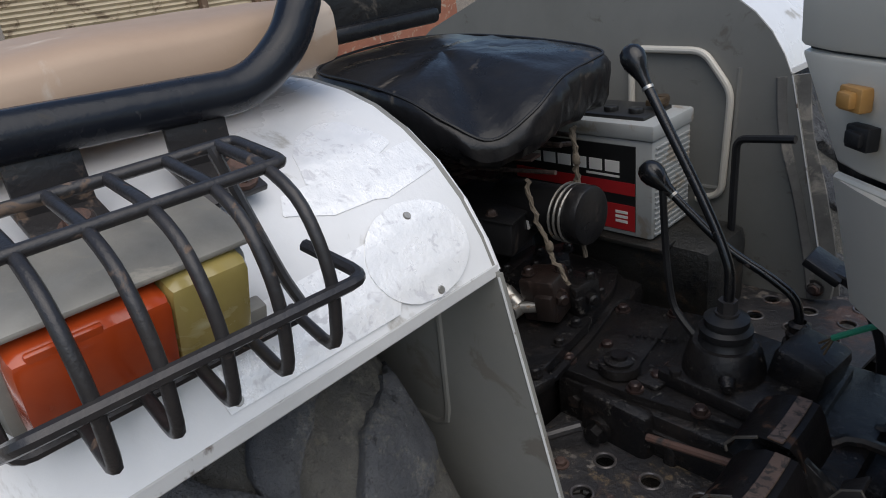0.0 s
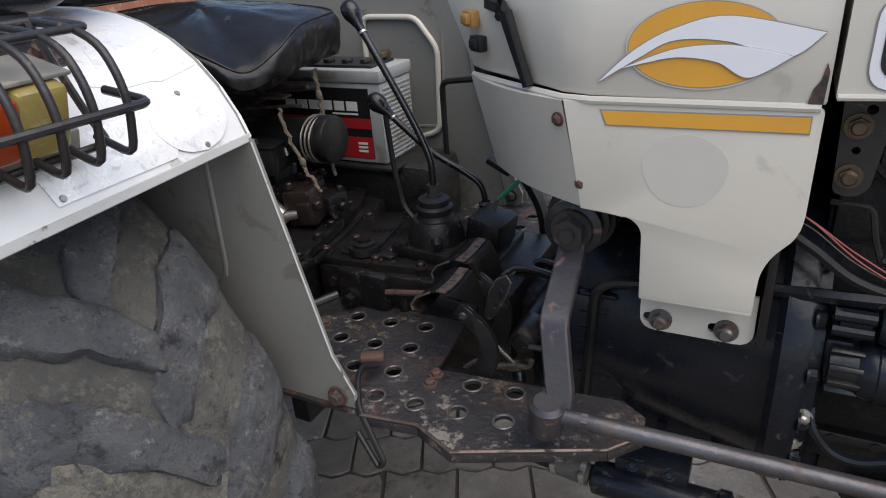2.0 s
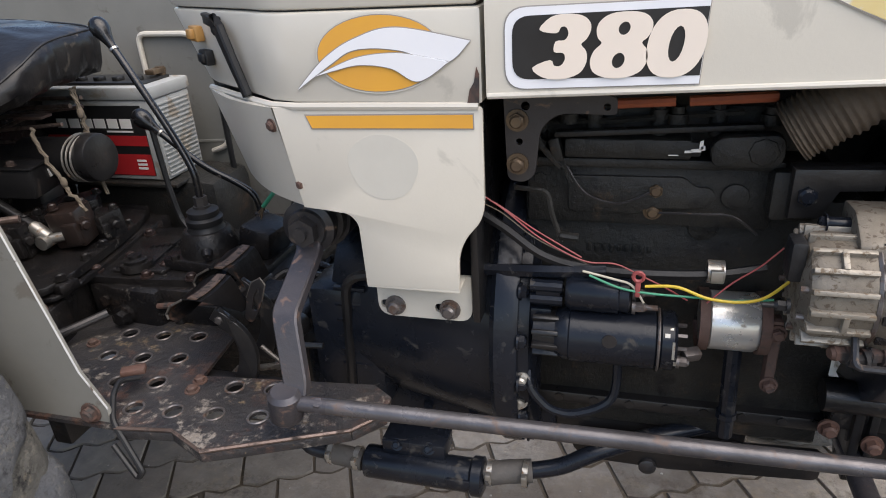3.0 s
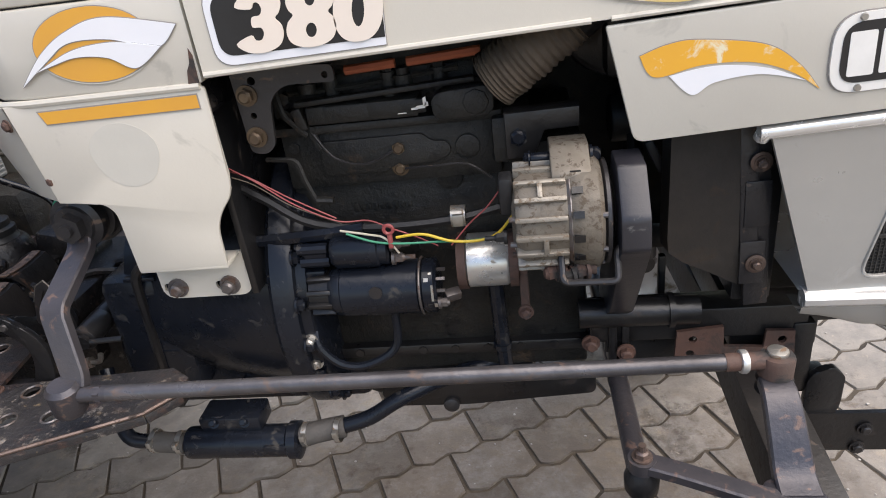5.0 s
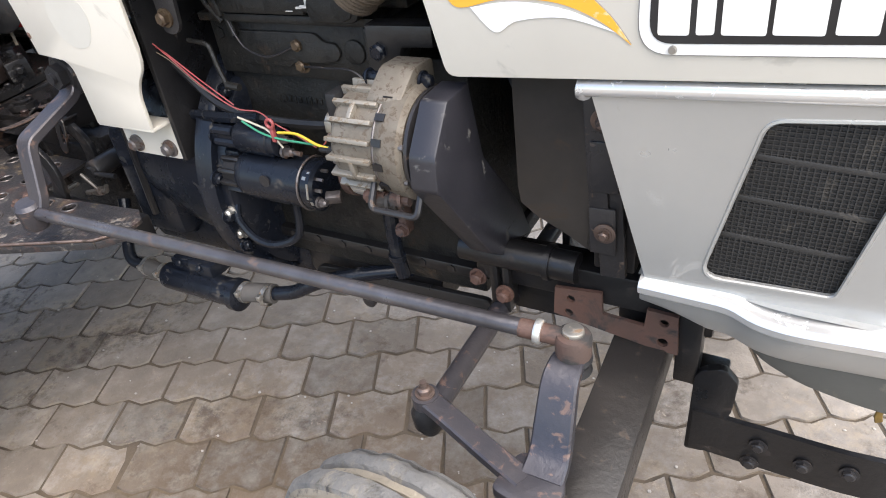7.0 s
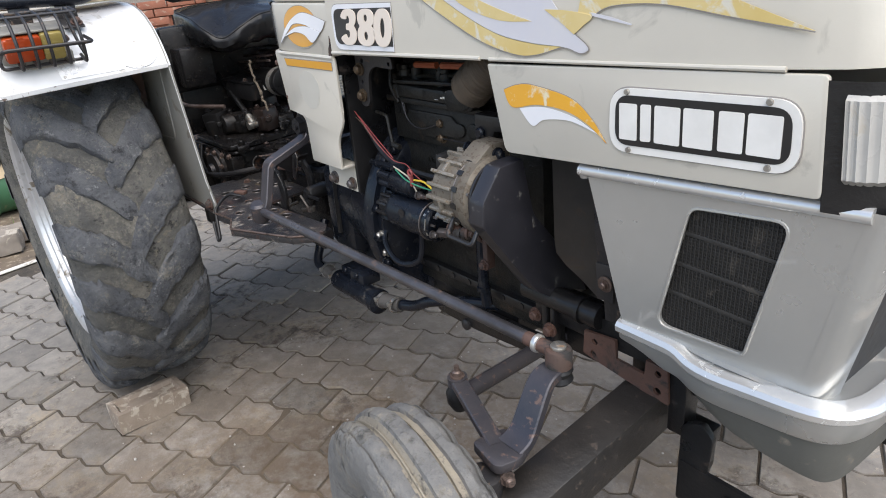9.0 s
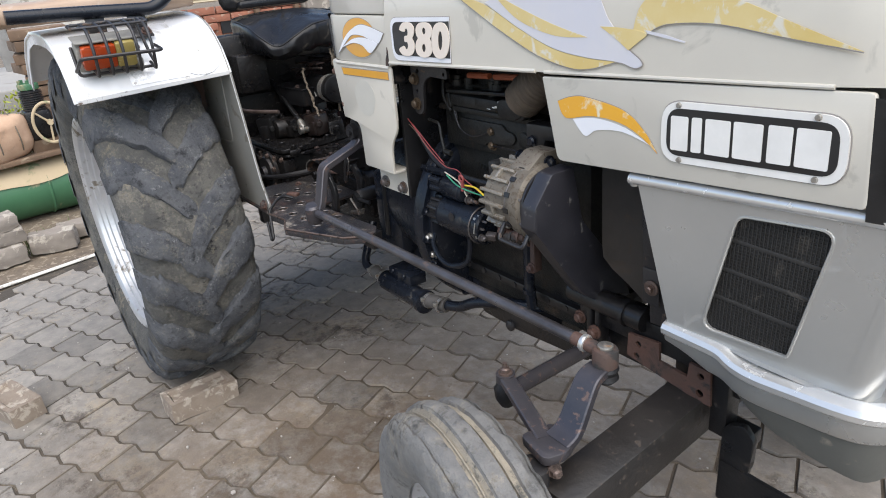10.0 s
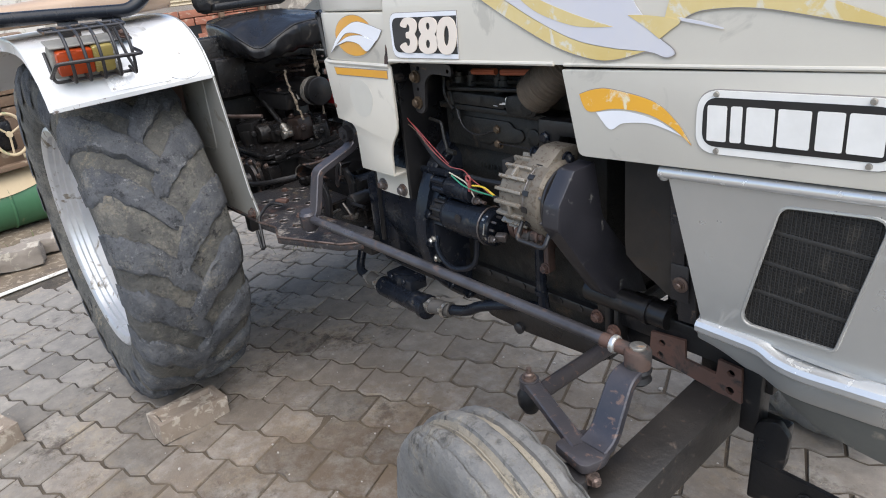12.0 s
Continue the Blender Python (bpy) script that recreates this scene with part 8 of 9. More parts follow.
# the last three rods are added stand-ins for pale strips there
for a, b, r in (((0.300, -0.010, 0.892), (0.419, 0.0, 0.935), 0.0040), ((0.305, 0.0, 0.887), (0.444, 0.0, 0.894), 0.0032), ((0.285, -0.030, 0.912), (0.520, -0.020, 0.930), 0.0035), ((0.180, 0.050, 0.934), (0.480, 0.050, 0.946), 0.0045), ((0.170, 0.080, 0.948), (0.490, 0.070, 0.957), 0.0040), ((0.200, -0.060, 0.925), (0.470, 0.090, 0.936), 0.0040)):
    bm = B()
    tube(bm, [V(*a), V(*b)], r, 8)
    part("thin_rod", bm, BAREEDGE, tractor, "thin rusty rod under the seat")
bm = B()
box(bm, (0.440, 0.0, 0.938), (0.055, 0.030, 0.005), pose(0, 0, 0, 0, 0, 8), 0.001)
part("spring_plate", bm, RUST, tractor, "rusty plate under the seat")

# ---- cushion on the fender ----
bm = B()
cw, cl, ch = 0.22, 0.60, 0.058
n, m = 10, 26
rows = []
for i in range(m + 1):
    v = -0.5 + i / m
    row = []
    for j in range(24):
        a = j * math.tau / 24
        ca, sa = math.cos(a), math.sin(a)
        x = cw / 2 * math.copysign(abs(ca) ** 0.35, ca)
        z = ch / 2 * math.copysign(abs(sa) ** 0.5, sa)
        k = 1 - 0.10 * (abs(v) * 2) ** 8
        bulge = 0.005 * noise.noise(V(x * 9, v * 6, z * 9))
        row.append(bm.verts.new((x * k + bulge, v * cl, z * k * (1 + 0.08 * math.sin(v * 5)) + bulge)))
    rows.append(row)
for a, b in zip(rows, rows[1:]):
    for j in range(24):
        bm.faces.new((a[j], a[(j + 1) % 24], b[(j + 1) % 24], b[j]))
bm.faces.new(rows[0][::-1])
bm.faces.new(rows[-1])
cushion = part("cushion", bm, TAN, None, sharp=60)
tagged(cushion, "long tan vinyl cushion lying on the tractor fender", "cushion")
cushion.matrix_basis = pose(0.468, -0.690, 1.178, 1.0, 0, -2)

# oily black blocks added to fill the dark gap behind and under the seat
bm = B()
box(bm, (0.27, 0.02, 0.95), (0.06, 0.56, 0.20), None, 0.012)
box(bm, (0.33, -0.19, 0.93), (0.10, 0.10, 0.12), None, 0.010)
box(bm, (0.235, -0.01, 0.790), (0.09, 0.44, 0.170), None, 0.012)
part("tool_box", bm, OILY, tractor, "oily black backing blocks added behind the seat")
for x, y, z, sx, sy, sz, rz, m_ in ((0.530, -0.070, 0.762, 0.056, 0.056, 0.068, 12, VALVE), (0.548, -0.018, 0.742, 0.050, 0.050, 0.050, -10, OILY), (0.440, -0.120, 0.750, 0.080, 0.060, 0.060, 15, OILY), (0.390, -0.170, 0.750, 0.060, 0.070, 0.080, 30, BLACK), (0.470, -0.050, 0.750, 0.050, 0.060, 0.055, 8, OILY), (0.480, 0.020, 0.750, 0.050, 0.060, 0.060, 40, OILY)):
    bm = B()
    rot = pose(0, 0, 0, 4, -5, rz)
    box(bm, (x, y, z), (sx, sy, sz), rot, 0.005)
    box(bm, (x + 0.3 * sx, y - 0.35 * sy, z - 0.1 * sz), (sx * 0.5, sy * 0.5, sz * 0.6), rot, 0.004)
    for u, v in ((-0.3, -0.3), (0.3, 0.25)):
        hexbolt(bm, (x + u * sx, y + v * sy, z + sz / 2), (0, 0, 1), 0.0075, 0.009)
    hexbolt(bm, (x + sx * 0.5, y - sy * 0.15, z + 0.006), (1, -0.4, 0), 0.010, 0.014)
    part("valve_block", bm, m_, tractor, "greasy hydraulic valve block")
bm = B()
box(bm, (0.405, -0.035, 0.842), (0.130, 0.130, 0.055), pose(0, 0, 0, 0, 4, 14), 0.008)
box(bm, (0.405, -0.035, 0.872), (0.140, 0.140, 0.005), pose(0, 0, 0, 0, 4, 14), 0.002)
box(bm, (0.405, -0.010, 0.770), (0.070, 0.060, 0.100), None, 0.006)
lift_box = part("control_box", bm, BLACK, tractor, "black steel control box under the seat")
bm = B()
box(bm, (0.4735, -0.030, 0.846), (0.003, 0.010, 0.016), pose(0, 0, 0, 12, 4, 14))
part("chipped_paint", bm, WHITETEXT, lift_box, "pale chip in the paint")
bm = B()
for y0_, z0_ in ((-0.080, 0.874), (0.010, 0.874)):
    hexbolt(bm, (0.445, y0_, z0_ - 0.003), (0, 0, 1), 0.007, 0.008)
parts("box_bolt", bm, BAREEDGE, lift_box)
bm = B()
cyl(bm, (0.400, 0.0, 0.862), (0.560, 0.0, 0.865), 0.037, seg=28, bevel=0.004)
cyl(bm, (0.530, 0.0, 0.864), (0.566, 0.0, 0.865), 0.044, seg=28, bevel=0.006)
part("lift_cylinder", bm, BLACK, tractor, "black ribbed cylinder beside the control box")


# ---- what stands behind the tractor ----
SLAT_B = mat("beige_corrugated_sheet", (0.52, 0.44, 0.31), (0.42, 0.345, 0.235), 0.7, scale=6, spots=(0.22, 0.165, 0.11), spot_amt=0.2, spot_scale=12, bump=0.2)
SLAT_R = mat("red_brick_course", (0.36, 0.145, 0.085), (0.27, 0.105, 0.068), 0.85, scale=9, spots=(0.42, 0.30, 0.22), spot_amt=0.22, spot_scale=22, bump=0.4, vary=0.15)
PLASTER = mat("cracked_white_plaster", (0.66, 0.63, 0.57), (0.56, 0.53, 0.47), 0.85, scale=5, spots=(0.34, 0.31, 0.26), spot_amt=0.3, spot_scale=9, bump=0.5, bump_scale=18)
OLDWOOD = mat("old_brown_wood", (0.17, 0.105, 0.062), (0.11, 0.072, 0.047), 0.8, scale=8, spots=(0.25, 0.19, 0.13), spot_amt=0.2, spot_scale=14, bump=0.4, vary=0.2)
GREYPOST = mat("grey_weathered_post", (0.30, 0.295, 0.28), (0.22, 0.21, 0.195), 0.8, scale=8, bump=0.3)
DRUM_G = mat("green_drum_paint", (0.055, 0.16, 0.075), (0.04, 0.12, 0.06), 0.55, scale=4, spots=(0.40, 0.31, 0.19), spot_amt=0.30, spot_scale=4, bump=0.2)
DUST = mat("dry_dust_crust", (0.50, 0.40, 0.26), (0.42, 0.33, 0.21), 0.95, scale=5, spots=(0.20, 0.24, 0.12), spot_amt=0.15, spot_scale=7, bump=0.3)
SACK = mat("orange_sack_cloth", (0.50, 0.34, 0.23), (0.42, 0.265, 0.175), 0.9, scale=14, spots=(0.36, 0.24, 0.16), spot_amt=0.1, spot_scale=16, bump=0.6, bump_scale=120)
STONE = mat("rough_grey_block", (0.27, 0.235, 0.20), (0.19, 0.165, 0.14), 0.9, scale=9, spots=(0.40, 0.36, 0.30), spot_amt=0.3, spot_scale=14, bump=0.6, bump_scale=60, vary=0.15)
LEAF_Y = mat("yellow_green_leaf", (0.36, 0.38, 0.04), (0.22, 0.28, 0.03), 0.6, scale=20, vary=0.2)
GRASS = mat("grass_blade", (0.075, 0.115, 0.030), (0.12, 0.13, 0.045), 0.7, scale=14)
LINE = mat("worn_white_line", (0.72, 0.70, 0.64), (0.62, 0.60, 0.54), 0.8, scale=8, spots=(0.42, 0.38, 0.33), spot_amt=0.2, spot_scale=18)
ROAD = mat("pale_concrete_road", (0.36, 0.345, 0.32), (0.30, 0.285, 0.265), 0.9, scale=3, spots=(0.24, 0.22, 0.19), spot_amt=0.2, spot_scale=6, bump=0.3)

WX = -2.60
# shed wall: brick below, corrugated sheet above
wall = B()
box(wall, (WX - 0.08, 1.60, 0.50), (0.12, 2.86, 1.00))
wall_a = part("wall_west", wall, SLAT_R, None)
tagged(wall_a, "low red brick wall under a corrugated sheet", "wall", kind="structure")
me = None
rnd = random.Random(21)
bm = B()
box(bm, (0, 0, 0), (0.030, 0.195, 0.050), None, 0.004)
me = mesh_of("wall_brick", bm, SLAT_R)
for r in range(12):
    for c in range(7):
        y = 0.32 + 0.205 * c + (0.1 if r % 2 else 0)
        z = 0.40 + 0.056 * r
        if 0.70 < y < 0.92 and 0.84 < z < 0.96:
            continue
        ob = new("brick", me)
        ob.parent = wall_a
        ob.location = (WX - 0.01 + rnd.uniform(-0.004, 0.004), y, z)
        ob.rotation_euler = (rnd.uniform(-0.02, 0.02), 0, rnd.uniform(-0.02, 0.02))
# a black slab stands in for the shade inside the opening
bm = B()
box(bm, (WX - 0.012, 0.81, 0.90), (0.02, 0.12, 0.10))
part("vent_hole", bm, RUBBER, wall_a, "black slab for the dark of a hole in the brickwork")
# corrugated sheet
bm = B()
rows = []
for k in range(150):
    z = 1.075 + k * 0.006
    x = WX + 0.006 + 0.006 * math.sin(k * math.tau / 4)
    rows.append((bm.verts.new((x, 0.06, z)), bm.verts.new((x, 3.0, z)), bm.verts.new((x - 0.02, 0.06, z)), bm.verts.new((x - 0.02, 3.0, z))))
for a, b in zip(rows, rows[1:]):
    bm.faces.new((a[0], a[1], b[1], b[0]))
    bm.faces.new((a[2], b[2], b[3], a[3]))
sheet_ = part("corrugated_sheet", bm, SLAT_B, None, sharp=80)
tagged(sheet_, "beige corrugated sheet wall above the bricks", "wall", kind="structure")
for y in (1.02, 1.34):
    bm = B()
    box(bm, (WX + 0.05, y, 1.0), (0.05, 0.035, 2.0), None, 0.004)
    ob = part("post", bm, OLDWOOD, None)
    tagged(ob, "brown wooden post before the sheet wall", "post", "posts of the shed")
bm = B()
box(bm, (WX + 0.07, 1.58, 1.14), (0.14, 0.30, 0.20), None, 0.006)
ob = part("cardboard_box", bm, TANBOX, None)
tagged(ob, "tan cardboard box on the wall ledge", "box")
bm = B()
box(bm, (WX + 0.02, 1.58, 0.52), (0.22, 0.36, 1.04), None, 0.006)
ob = part("ledge", bm, STONE, None)
tagged(ob, "rough block pier under the box", "pier", kind="structure")
# plaster wall
bm = B()
box(bm, (-4.50, -0.06, 1.1), (0.10, 0.80, 2.2), None, 0.006)
bmesh.ops.subdivide_edges(bm, edges=bm.edges[:], cuts=6, use_grid_fill=True)
for v in bm.verts:
    v.co += noise.noise_vector(v.co * 5) * 0.012
ob = part("wall_plaster", bm, PLASTER, None)
tagged(ob, "cracked white plaster wall", "wall", kind="structure")
# posts at the corner
for y, w, m_, lab in ((-0.565, 0.10, GREYPOST, "grey weathered post"), (-0.487, 0.035, OLDWOOD, "brown wooden post")):
    bm = B()
    box(bm, (-4.20, y, 1.42), (0.07, w, 1.50), pose(0, 0, 0, 4, 0, 0), 0.004)
    ob = part("post", bm, m_, None)
    tagged(ob, lab + " at the yard's edge", "post", "posts at the yard's edge")
# raised concrete platform that the posts stand on
bm = B()
box(bm, (-3.70, -1.90, 0.33), (1.90, 3.20, 0.68), None, 0.012)
bmesh.ops.subdivide_edges(bm, edges=bm.edges[:], cuts=5, use_grid_fill=True)
for v in bm.verts:
    v.co += noise.noise_vector(v.co * 4) * 0.008
ob = part("platform", bm, ROAD, None)
tagged(ob, "pale raised concrete platform behind the yard", "platform", kind="structure")
# stacked old boards seen under the fender
stack = thing("board_stack", "stack of old brown boards and boxes", "boards")
rnd = random.Random(8)
for k in range(7):
    bm = B()
    box(bm, (-2.42 + rnd.uniform(-0.03, 0.03), -0.46 + rnd.uniform(-0.03, 0.03), 0.62 + 0.066 * k), (0.30, 0.28 + rnd.uniform(-0.04, 0.04), 0.058), pose(0, 0, 0, rnd.uniform(-3, 3), 0, rnd.uniform(-8, 8)), 0.004)
    part("board", bm, OLDWOOD, stack)
bm = B()
box(bm, (-2.42, -0.46, 0.295), (0.26, 0.26, 0.59), None, 0.01)
part("crate", bm, OLDWOOD, stack, "brown wooden crate")

# drum on its side
bm = B()
lathe(bm, [(-0.75, 0), (-0.75, 0.165), (-0.74, 0.170), (-0.26, 0.166), (-0.25, 0.174), (-0.24, 0.166), (0.24, 0.166), (0.25, 0.174), (0.26, 0.166), (0.74, 0.170), (0.75, 0.165), (0.75, 0)], (0, 0, 0), (0, 1, 0), 48)
drum = part("drum", bm, DRUM_G, None)
tagged(drum, "green steel drum lying on its side, dusty, its top coloured as sunlit", "drum")
drum.matrix_basis = pose(-2.06, -0.95, 0.168, 0, 0, 6)
# pale shell over the top: dust, with the sunlit tone in its colour
bm = B()
prof = []
for k in range(10):
    a = radians(38 + 11 * k)
    prof.append((math.cos(a) * 0.1735, math.sin(a) * 0.1735))
g = []
for i in range(31):
    y = -0.74 + i * 0.05
    sh = noise.noise(V(y * 3, 0, 4)) * 0.25
    g.append([bm.verts.new((math.cos(radians(22 + 12.5 * k) + sh * (k == 0)) * 0.1745, y, math.sin(radians(22 + 12.5 * k) + sh * (k == 0)) * 0.1745)) for k in range(11)])
for a, b in zip(g, g[1:]):
    for k in range(10):
        bm.faces.new((a[k], a[k + 1], b[k + 1], b[k]))
part("dust_crust", bm, DUST, drum, "pale dust on top, sunlight put into its colour")
# planks across the drum
planks = thing("plank_platform", "rough planks lying across the drum", "planks")
for k, (dx, dz) in enumerate(((0.10, 0.0), (-0.02, 0.004), (-0.14, 0.0))):
    bm = B()
    box(bm, (-2.06 + dx, -0.80, 0.362 + dz), (0.10, 1.0, 0.026), pose(0, 0, 0, 2.4, 0, 6 + k), 0.003)
    part("plank", bm, (OLDWOOD, DUST, OLDWOOD)[k], planks)
# sack tied with rope
bm = B()
bmesh.ops.create_icosphere(bm, subdivisions=4, radius=1)
for v in bm.verts:
    c = v.co.copy()
    for k in range(3):
        v.co[k] = math.copysign(abs(c[k]) ** 0.7, c[k]) * (0.14, 0.185, 0.125)[k]
    v.co += noise.noise_vector(v.co * 7) * 0.025 + noise.noise_vector(v.co * 25) * 0.006
sack = part("sack", bm, SACK, None, sharp=70)
tagged(sack, "orange-brown cloth bundle tied with cord on the planks", "sack")
sack.matrix_basis = pose(-2.04, -0.865, 0.49, 12, 0, 10)
bm = B()
for y in (-0.02, 0.09):
    tube(bm, [V(0.148 * math.cos(a), y + 0.02 * math.sin(a), 0.133 * math.sin(a)) for a in [k * math.tau / 26 for k in range(26)]], 0.004, 6, closed=True)
parts("cord", bm, ROPE, sack)
# small pump engine
pump = thing("pump_engine", "old dark pump engine with ribbed cylinder and flywheel", "engine")
bm = B()
box(bm, (-2.06, -0.545, 0.46), (0.16, 0.14, 0.17), None, 0.02)
part("crankcase", bm, OILY, pump)
bm = B()
prof = [(0.0, 0.0)]
for k in range(9):
    prof += [(0.012 * k, 0.062), (0.012 * k + 0.005, 0.062), (0.012 * k + 0.006, 0.045), (0.012 * k + 0.011, 0.045)]
prof += [(0.11, 0.0)]
lathe(bm, prof, (-2.06, -0.545, 0.545), (0, 0, 1), 24)
part("ribbed_cylinder", bm, DARKSTEEL, pump)
bm = B()
cyl(bm, (-2.06, -0.545, 0.655), (-2.06, -0.545, 0.69), 0.055, seg=20, bevel=0.004)
for k in range(5):
    cyl(bm, (-2.06 + 0.04 * math.cos(k * 1.257), -0.545 + 0.04 * math.sin(k * 1.257), 0.68), (-2.06 + 0.04 * math.cos(k * 1.257), -0.545 + 0.04 * math.sin(k * 1.257), 0.71), 0.010, seg=8)
part("green_head", bm, DRUM_G, pump, "green painted cylinder head")
bm = B()
c = V(-1.95, -0.50, 0.47)
ang = 35
tube(bm, [c + V(0, math.cos(a) * 0.085, math.sin(a) * 0.115) for a in [k * math.tau / 32 for k in range(32)]], 0.009, 8, closed=True)
for k in range(3):
    a = k * math.tau / 3 + 0.4
    tube(bm, [c, c + V(0, math.cos(a) * 0.085, math.sin(a) * 0.115)], 0.006, 6)
cyl(bm, c + V(-0.06, 0, 0), c + V(0.01, 0, 0), 0.016, seg=12)
part("flywheel", bm, DUST, pump, "dusty green-grey spoked flywheel")

bm = B()
box(bm, (-2.06, -0.545, 0.338), (0.14, 0.16, 0.075), None, 0.008)
part("base", bm, OLDWOOD, pump, "wooden base block")
pump.location = (0, -0.08, 0.075)
# kerb stones before the drum
rnd = random.Random(6)
for k, (x, y, z, sx, sy, sz, rz) in enumerate(((-1.29, -1.03, 0.045, 0.12, 0.20, 0.09, 12), (-1.34, -1.00, 0.125, 0.12, 0.19, 0.070, 8), (-1.36, -1.02, 0.195, 0.13, 0.20, 0.065, 14), (-1.33, -0.79, 0.050, 0.12, 0.22, 0.10, -14), (-1.45, -0.66, 0.04, 0.12, 0.20, 0.08, -8))):
    bm = B()
    bmesh.ops.create_cube(bm, size=1)
    bmesh.ops.subdivide_edges(bm, edges=bm.edges[:], cuts=4, use_grid_fill=True)
    for v in bm.verts:
        c = v.co.copy() * 2
        r = max(abs(q) for q in c)
        l = (abs(c.x) ** 14 + abs(c.y) ** 14 + abs(c.z) ** 14) ** (1 / 14)
        c = c / l * r
        v.co = V(c.x * sx / 2, c.y * sy / 2, c.z * sz / 2) + noise.noise_vector(V(*c) * 1.8 + V(k * 7, 0, 0)) * 0.010 + noise.noise_vector(V(*c) * 6 + V(k * 7, 0, 0)) * 0.004
    ob = part("block", bm, STONE, None, sharp=60)
    ob.matrix_basis = pose(x, y, z, 0, 0, rz)
    tagged(ob, "rough grey block in the low stack by the drum", "block", "blocks stacked by the drum")
# white line
bm = B()
slab(bm, [(-0.86, -1.62), (-0.89, -1.62), (-1.118, -0.40), (-1.082, -0.40)][::-1], 0.004, 0.0, flat(0.002))
ob = part("yard_line", bm, LINE, None)
tagged(ob, "worn white line along the paving's edge", "line", kind="structure")
# concrete road far behind
bm = B()
slab(bm, [(-30, -14), (-2.7, -14), (-2.7, -0.72), (-30, -0.72)], 0.01, 0.0, flat(-0.006))
ob = part("road", bm, ROAD, None)
tagged(ob, "pale concrete road behind the yard", "road", kind="structure")
# yellow bush
bm = B()
rnd = random.Random(31)
for k in range(380):
    a, r = rnd.uniform(0, math.tau), rnd.random() ** 0.5
    c = V(-2.40 + 0.17 * r * math.cos(a), -0.72 + 0.16 * r * math.sin(a), 0.30 + rnd.random() * 0.40)
    m = Matrix.Translation(c) @ pose(0, 0, 0, rnd.uniform(0, 360), rnd.uniform(0, 360), rnd.uniform(0, 360))
    s = rnd.uniform(0.010, 0.020)
    vs = [bm.verts.new(m @ V(*p)) for p in ((-s, 0, 0), (0, -s * 0.5, 0.002), (s * 1.2, 0, 0), (0, s * 0.5, 0.002))]
    bm.faces.new(vs)
bush = thing("bush", "small yellow-green bush behind the drum", "bush")
part("leaf_crown", bm, LEAF_Y, bush)
bm = B()
for k in range(7):
    a = k * 0.9
    tube(bm, smooth_path([V(-2.40, -0.72, 0), V(-2.40 + 0.05 * math.cos(a), -0.72 + 0.05 * math.sin(a), 0.25), V(-2.40 + 0.11 * math.cos(a), -0.72 + 0.11 * math.sin(a), 0.55)], 4), 0.005, 5)
part("stem", bm, OLDWOOD, bush)
# grass tufts
bm = B()
rnd = random.Random(17)


def tuft(cx, cy, n, h, spread):
    for k in range(n):
        x, y = cx + rnd.gauss(0, spread), cy + rnd.gauss(0, spread)
        a = rnd.uniform(0, math.tau)
        hh = h * rnd.uniform(0.4, 1)
        lean = V(math.cos(a), math.sin(a), 0) * hh * rnd.uniform(0.2, 0.7)
        w = V(-math.sin(a), math.cos(a), 0) * 0.0022
        p0, p1, p2 = V(x, y, -0.005), V(x, y, hh * 0.6) + lean * 0.4, V(x, y, hh) + lean
        b = [bm.verts.new(p0 - w), bm.verts.new(p0 + w), bm.verts.new(p1 + w * 0.8), bm.verts.new(p1 - w * 0.8), bm.verts.new(p2)]
        bm.faces.new((b[0], b[1], b[2], b[3]))
        bm.faces.new((b[3], b[2], b[4]))


tuft(-1.42, -0.90, 40, 0.12, 0.04)
tuft(-1.50, -0.75, 30, 0.10, 0.05)
tuft(2.64, 0.03, 420, 0.024, 0.06)
tuft(2.74, 0.06, 520, 0.030, 0.08)
tuft(-0.28, 0.36, 60, 0.05, 0.05)
tuft(-0.42, 0.30, 60, 0.05, 0.06)
gr = part("grass", bm, GRASS, None)
tagged(gr, "short green grass tufts at the paving's edge", "grass", kind="stuff")


# ---- yard: earth, pavers, line, stones ----
bm = B()
bmesh.ops.create_grid(bm, x_segments=60, y_segments=60, size=45)
yard = part("ground", bm, EARTH, None)
tagged(yard, "sandy earth of the yard", "ground", kind="structure")
yard.location = (0, 0, -0.0095)

PU, PV = V(0.906, 0.423, 0), V(-0.423, 0.906, 0)   # along the rows, across them
PL, PW = 0.178, 0.1286                               # a paver's length, a row's depth
P0 = V(0.534, -0.371, 0)


def wave(s):
    """The toothed long edge of the pavers."""
    q = (s / (PL / 2)) % 1.0
    return 0.0075 * max(-1, min(1, (4 * abs(q - 0.5) - 1) * 1.9))


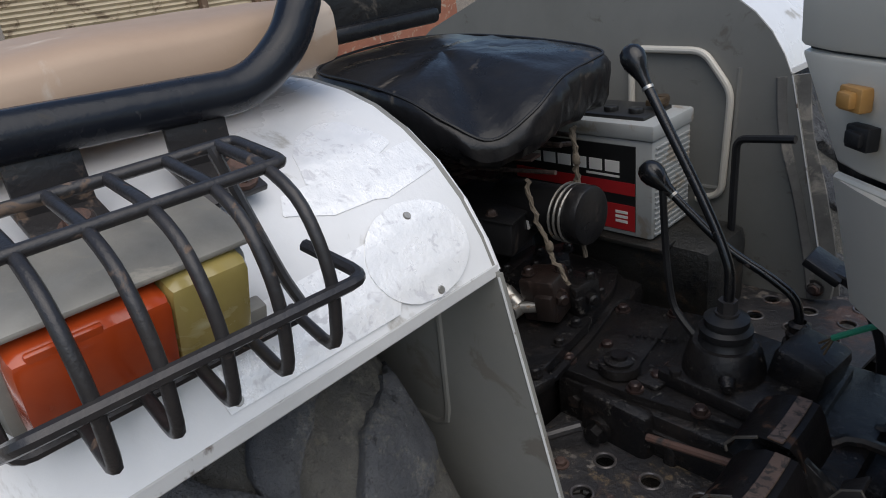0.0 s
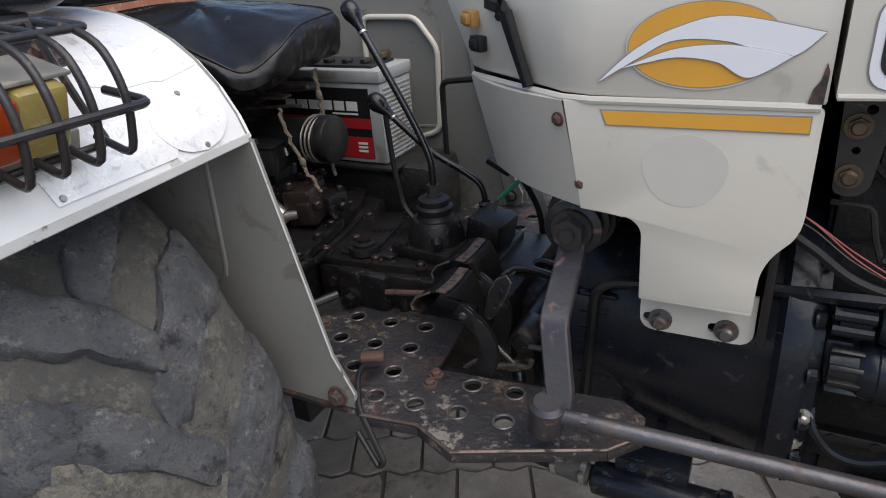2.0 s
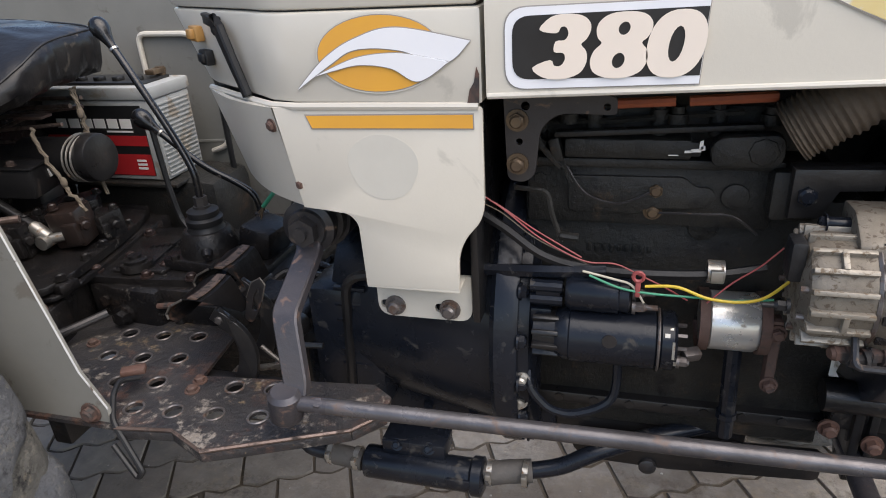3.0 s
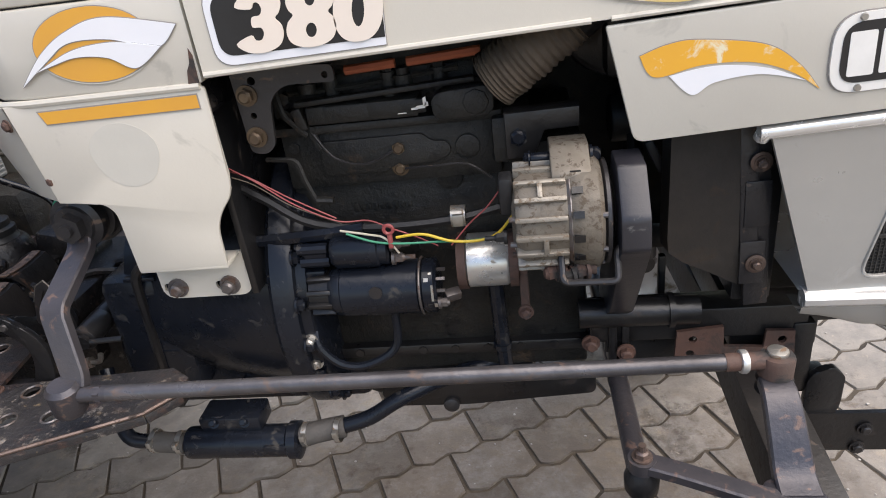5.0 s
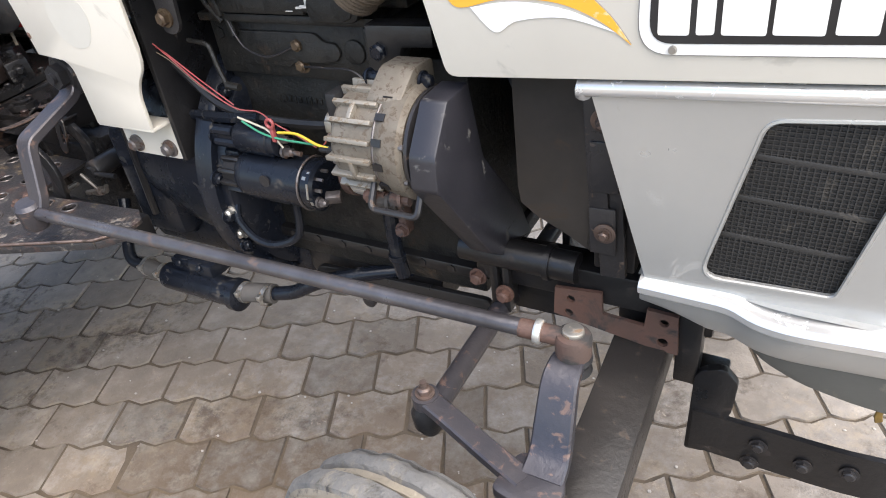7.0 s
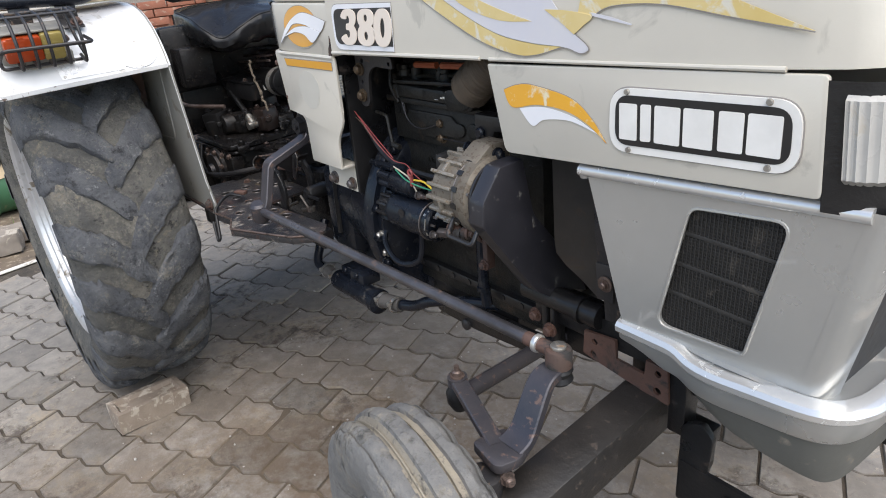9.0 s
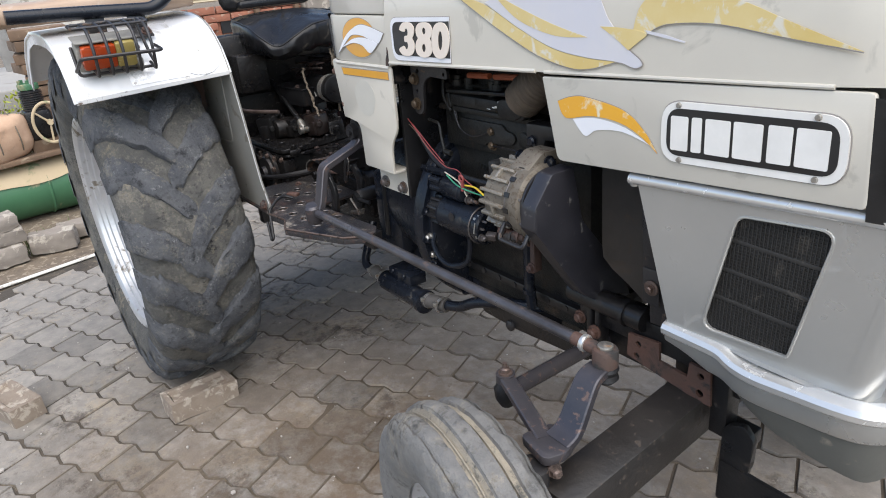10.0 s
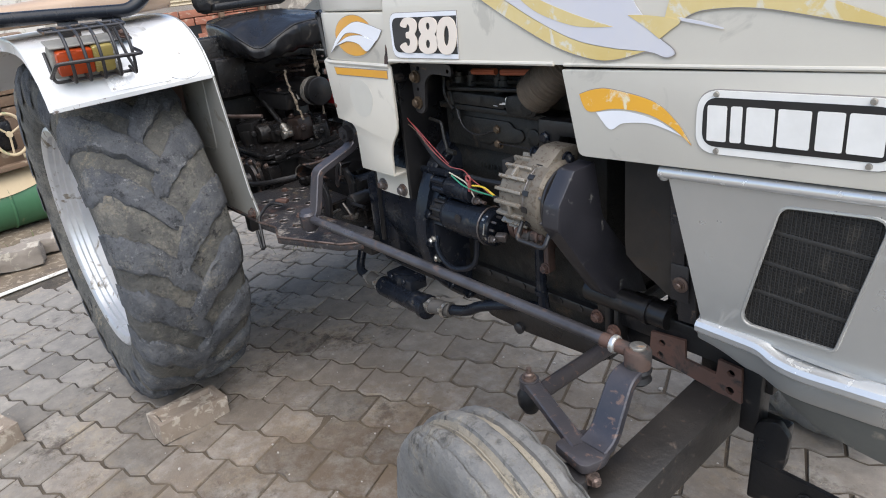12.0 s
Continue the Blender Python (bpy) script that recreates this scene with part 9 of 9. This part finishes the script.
def paver_mesh(seed):
    rnd = random.Random(seed)
    bm = B()
    gap = 0.0039
    up, dn = [], []
    for k in range(9):
        s = gap + (PL - 2 * gap) * k / 8
        up.append((s, PW / 2 - gap + wave(s)))
        dn.append((s, -PW / 2 + gap + wave(s)))
    pts = dn + up[::-1]
    pts = [(u + rnd.uniform(-0.0014, 0.0014), v + rnd.uniform(-0.0014, 0.0014)) for u, v in pts]
    cu, cv = PL / 2, 0
    top = [bm.verts.new(PU * (cu + (u - cu) * 0.98) + PV * (cv + (v - cv) * 0.972) + V(0, 0, 0.0 + rnd.uniform(-0.0008, 0.0008))) for u, v in pts]
    mid = [bm.verts.new(PU * u + PV * v + V(0, 0, -0.005)) for u, v in pts]
    low = [bm.verts.new(PU * u + PV * v + V(0, 0, -0.03)) for u, v in pts]
    n = len(pts)
    bm.faces.new(top)
    for a, b in ((top, mid), (mid, low)):
        for k in range(n):
            bm.faces.new((a[k], a[(k + 1) % n], b[(k + 1) % n], b[k]))
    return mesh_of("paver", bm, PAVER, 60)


PMESH = [paver_mesh(k) for k in range(8)]
paving = thing("paving", "worn interlocking concrete paving, dusty, stained, shade mixed into its colour", "paving", kind="structure")
rnd = random.Random(11)
far_v, far_f = [], []
count = 0
spots_ = []
for r in range(-30, 34):
    for c in range(-28, 28):
        q = P0 + PU * (PL * (c + 0.5 * (r % 2))) + PV * (PW * (r + 0.5))
        if not (-2.6 < q.x < 3.6 and -2.2 < q.y < 1.9):
            continue
        if q.x < -1.0 - 0.28 * (q.y + 0.8):
            continue
        spots_.append(q)
spots_.sort(key=lambda q: (q - V(1.15, -0.62, 0)).length)
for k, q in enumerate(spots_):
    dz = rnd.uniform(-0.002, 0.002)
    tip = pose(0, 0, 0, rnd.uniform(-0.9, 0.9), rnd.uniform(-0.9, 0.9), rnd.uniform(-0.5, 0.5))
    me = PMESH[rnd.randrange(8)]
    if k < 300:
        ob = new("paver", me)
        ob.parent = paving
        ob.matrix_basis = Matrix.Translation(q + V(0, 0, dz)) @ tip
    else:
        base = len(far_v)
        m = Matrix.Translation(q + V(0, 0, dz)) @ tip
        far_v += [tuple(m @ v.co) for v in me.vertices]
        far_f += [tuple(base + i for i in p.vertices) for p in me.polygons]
me = bpy.data.meshes.new("far_pavers")
me.from_pydata(far_v, [], far_f)
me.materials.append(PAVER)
fp = new("far_pavers", me)
fp.parent = paving
tagged(fp, kind="stuff")

# dark dirt in the joints
# here the round patch is pale mud alone
JOINT = ground_mat("dirt_in_joints", ((0.040, 0.034, 0.028), (0.085, 0.070, 0.053)), (((0.17, 0.135, 0.095), 5.0, 0.58, 0.74, 60.0),), ((60.0, 0.003),), 0.95, mud_and_shade=((1.75, -0.60, 0.0), 1.60, (0.150, 0.112, 0.074)))
bm = B()
bm.faces.new([bm.verts.new((x, y, -0.0048)) for x, y in ((-0.66, -2.1), (3.5, -2.1), (3.5, 1.8), (-1.72, 1.8))])
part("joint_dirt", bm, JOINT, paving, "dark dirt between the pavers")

# loose grit on the pavers
bm = B()
rnd = random.Random(5)
for k in range(420):
    x, y = rnd.uniform(-0.9, 2.5), rnd.uniform(-1.3, 0.7)
    s = rnd.uniform(0.0015, 0.0045) * (2.2 if rnd.random() < 0.05 else 1)
    bmesh.ops.create_icosphere(bm, subdivisions=1, radius=s, matrix=Matrix.Translation((x, y, s * 0.4)) @ Matrix.Diagonal((1, rnd.uniform(0.6, 1), 0.6, 1)))
grit = part("grit", bm, GRIT, None)
tagged(grit, "pale grit scattered on the paving", "grit", kind="stuff")


# ---- bricks ----
def brick_mesh(seed, frog=True):
    rnd = random.Random(seed)
    bm = B()
    bmesh.ops.create_cube(bm, size=1, matrix=Matrix.Diagonal((0.208, 0.100, 0.066, 1)))
    if frog:
        f = [f for f in bm.faces if f.normal.z > 0.9][0]
        r = bmesh.ops.inset_individual(bm, faces=[f], thickness=0.022)
        r = bmesh.ops.inset_individual(bm, faces=[f], thickness=0.010, depth=-0.012)
    bmesh.ops.subdivide_edges(bm, edges=bm.edges[:], cuts=3, use_grid_fill=True)
    for v in bm.verts:
        v.co += noise.noise_vector(v.co * 22 + V(seed, 0, 0)) * 0.0035
        e = sum(1 for a, b in zip(v.co, (0.104, 0.05, 0.033)) if abs(a) > b * 0.93)
        if e >= 2:
            v.co *= 1 - 0.030 * abs(noise.noise(v.co * 30 + V(0, seed, 0))) - 0.008
    return mesh_of("brick", bm, BRICK, 50)


def loose_brick(seed, m, label):
    ob = new("brick", brick_mesh(seed))
    ob.matrix_basis = m
    return tagged(ob, label, "brick", "bricks on the paving")


loose_brick(1, pose(0.612, -0.650, 0.032, 0, 3, 94), "weathered pale brick wedged before the rear tyre")
loose_brick(2, pose(0.22, -1.13, 0.032, 0, 0, 20), "weathered pale brick lying loose on the paving")


# ---- true size: the plan above is drawn at 1 : 1.1 ----
for ob in [o for o in scene.objects if o.parent is None and o.type in ("MESH", "EMPTY")]:
    ob.matrix_basis = Matrix.Scale(SIZE, 4) @ ob.matrix_basis
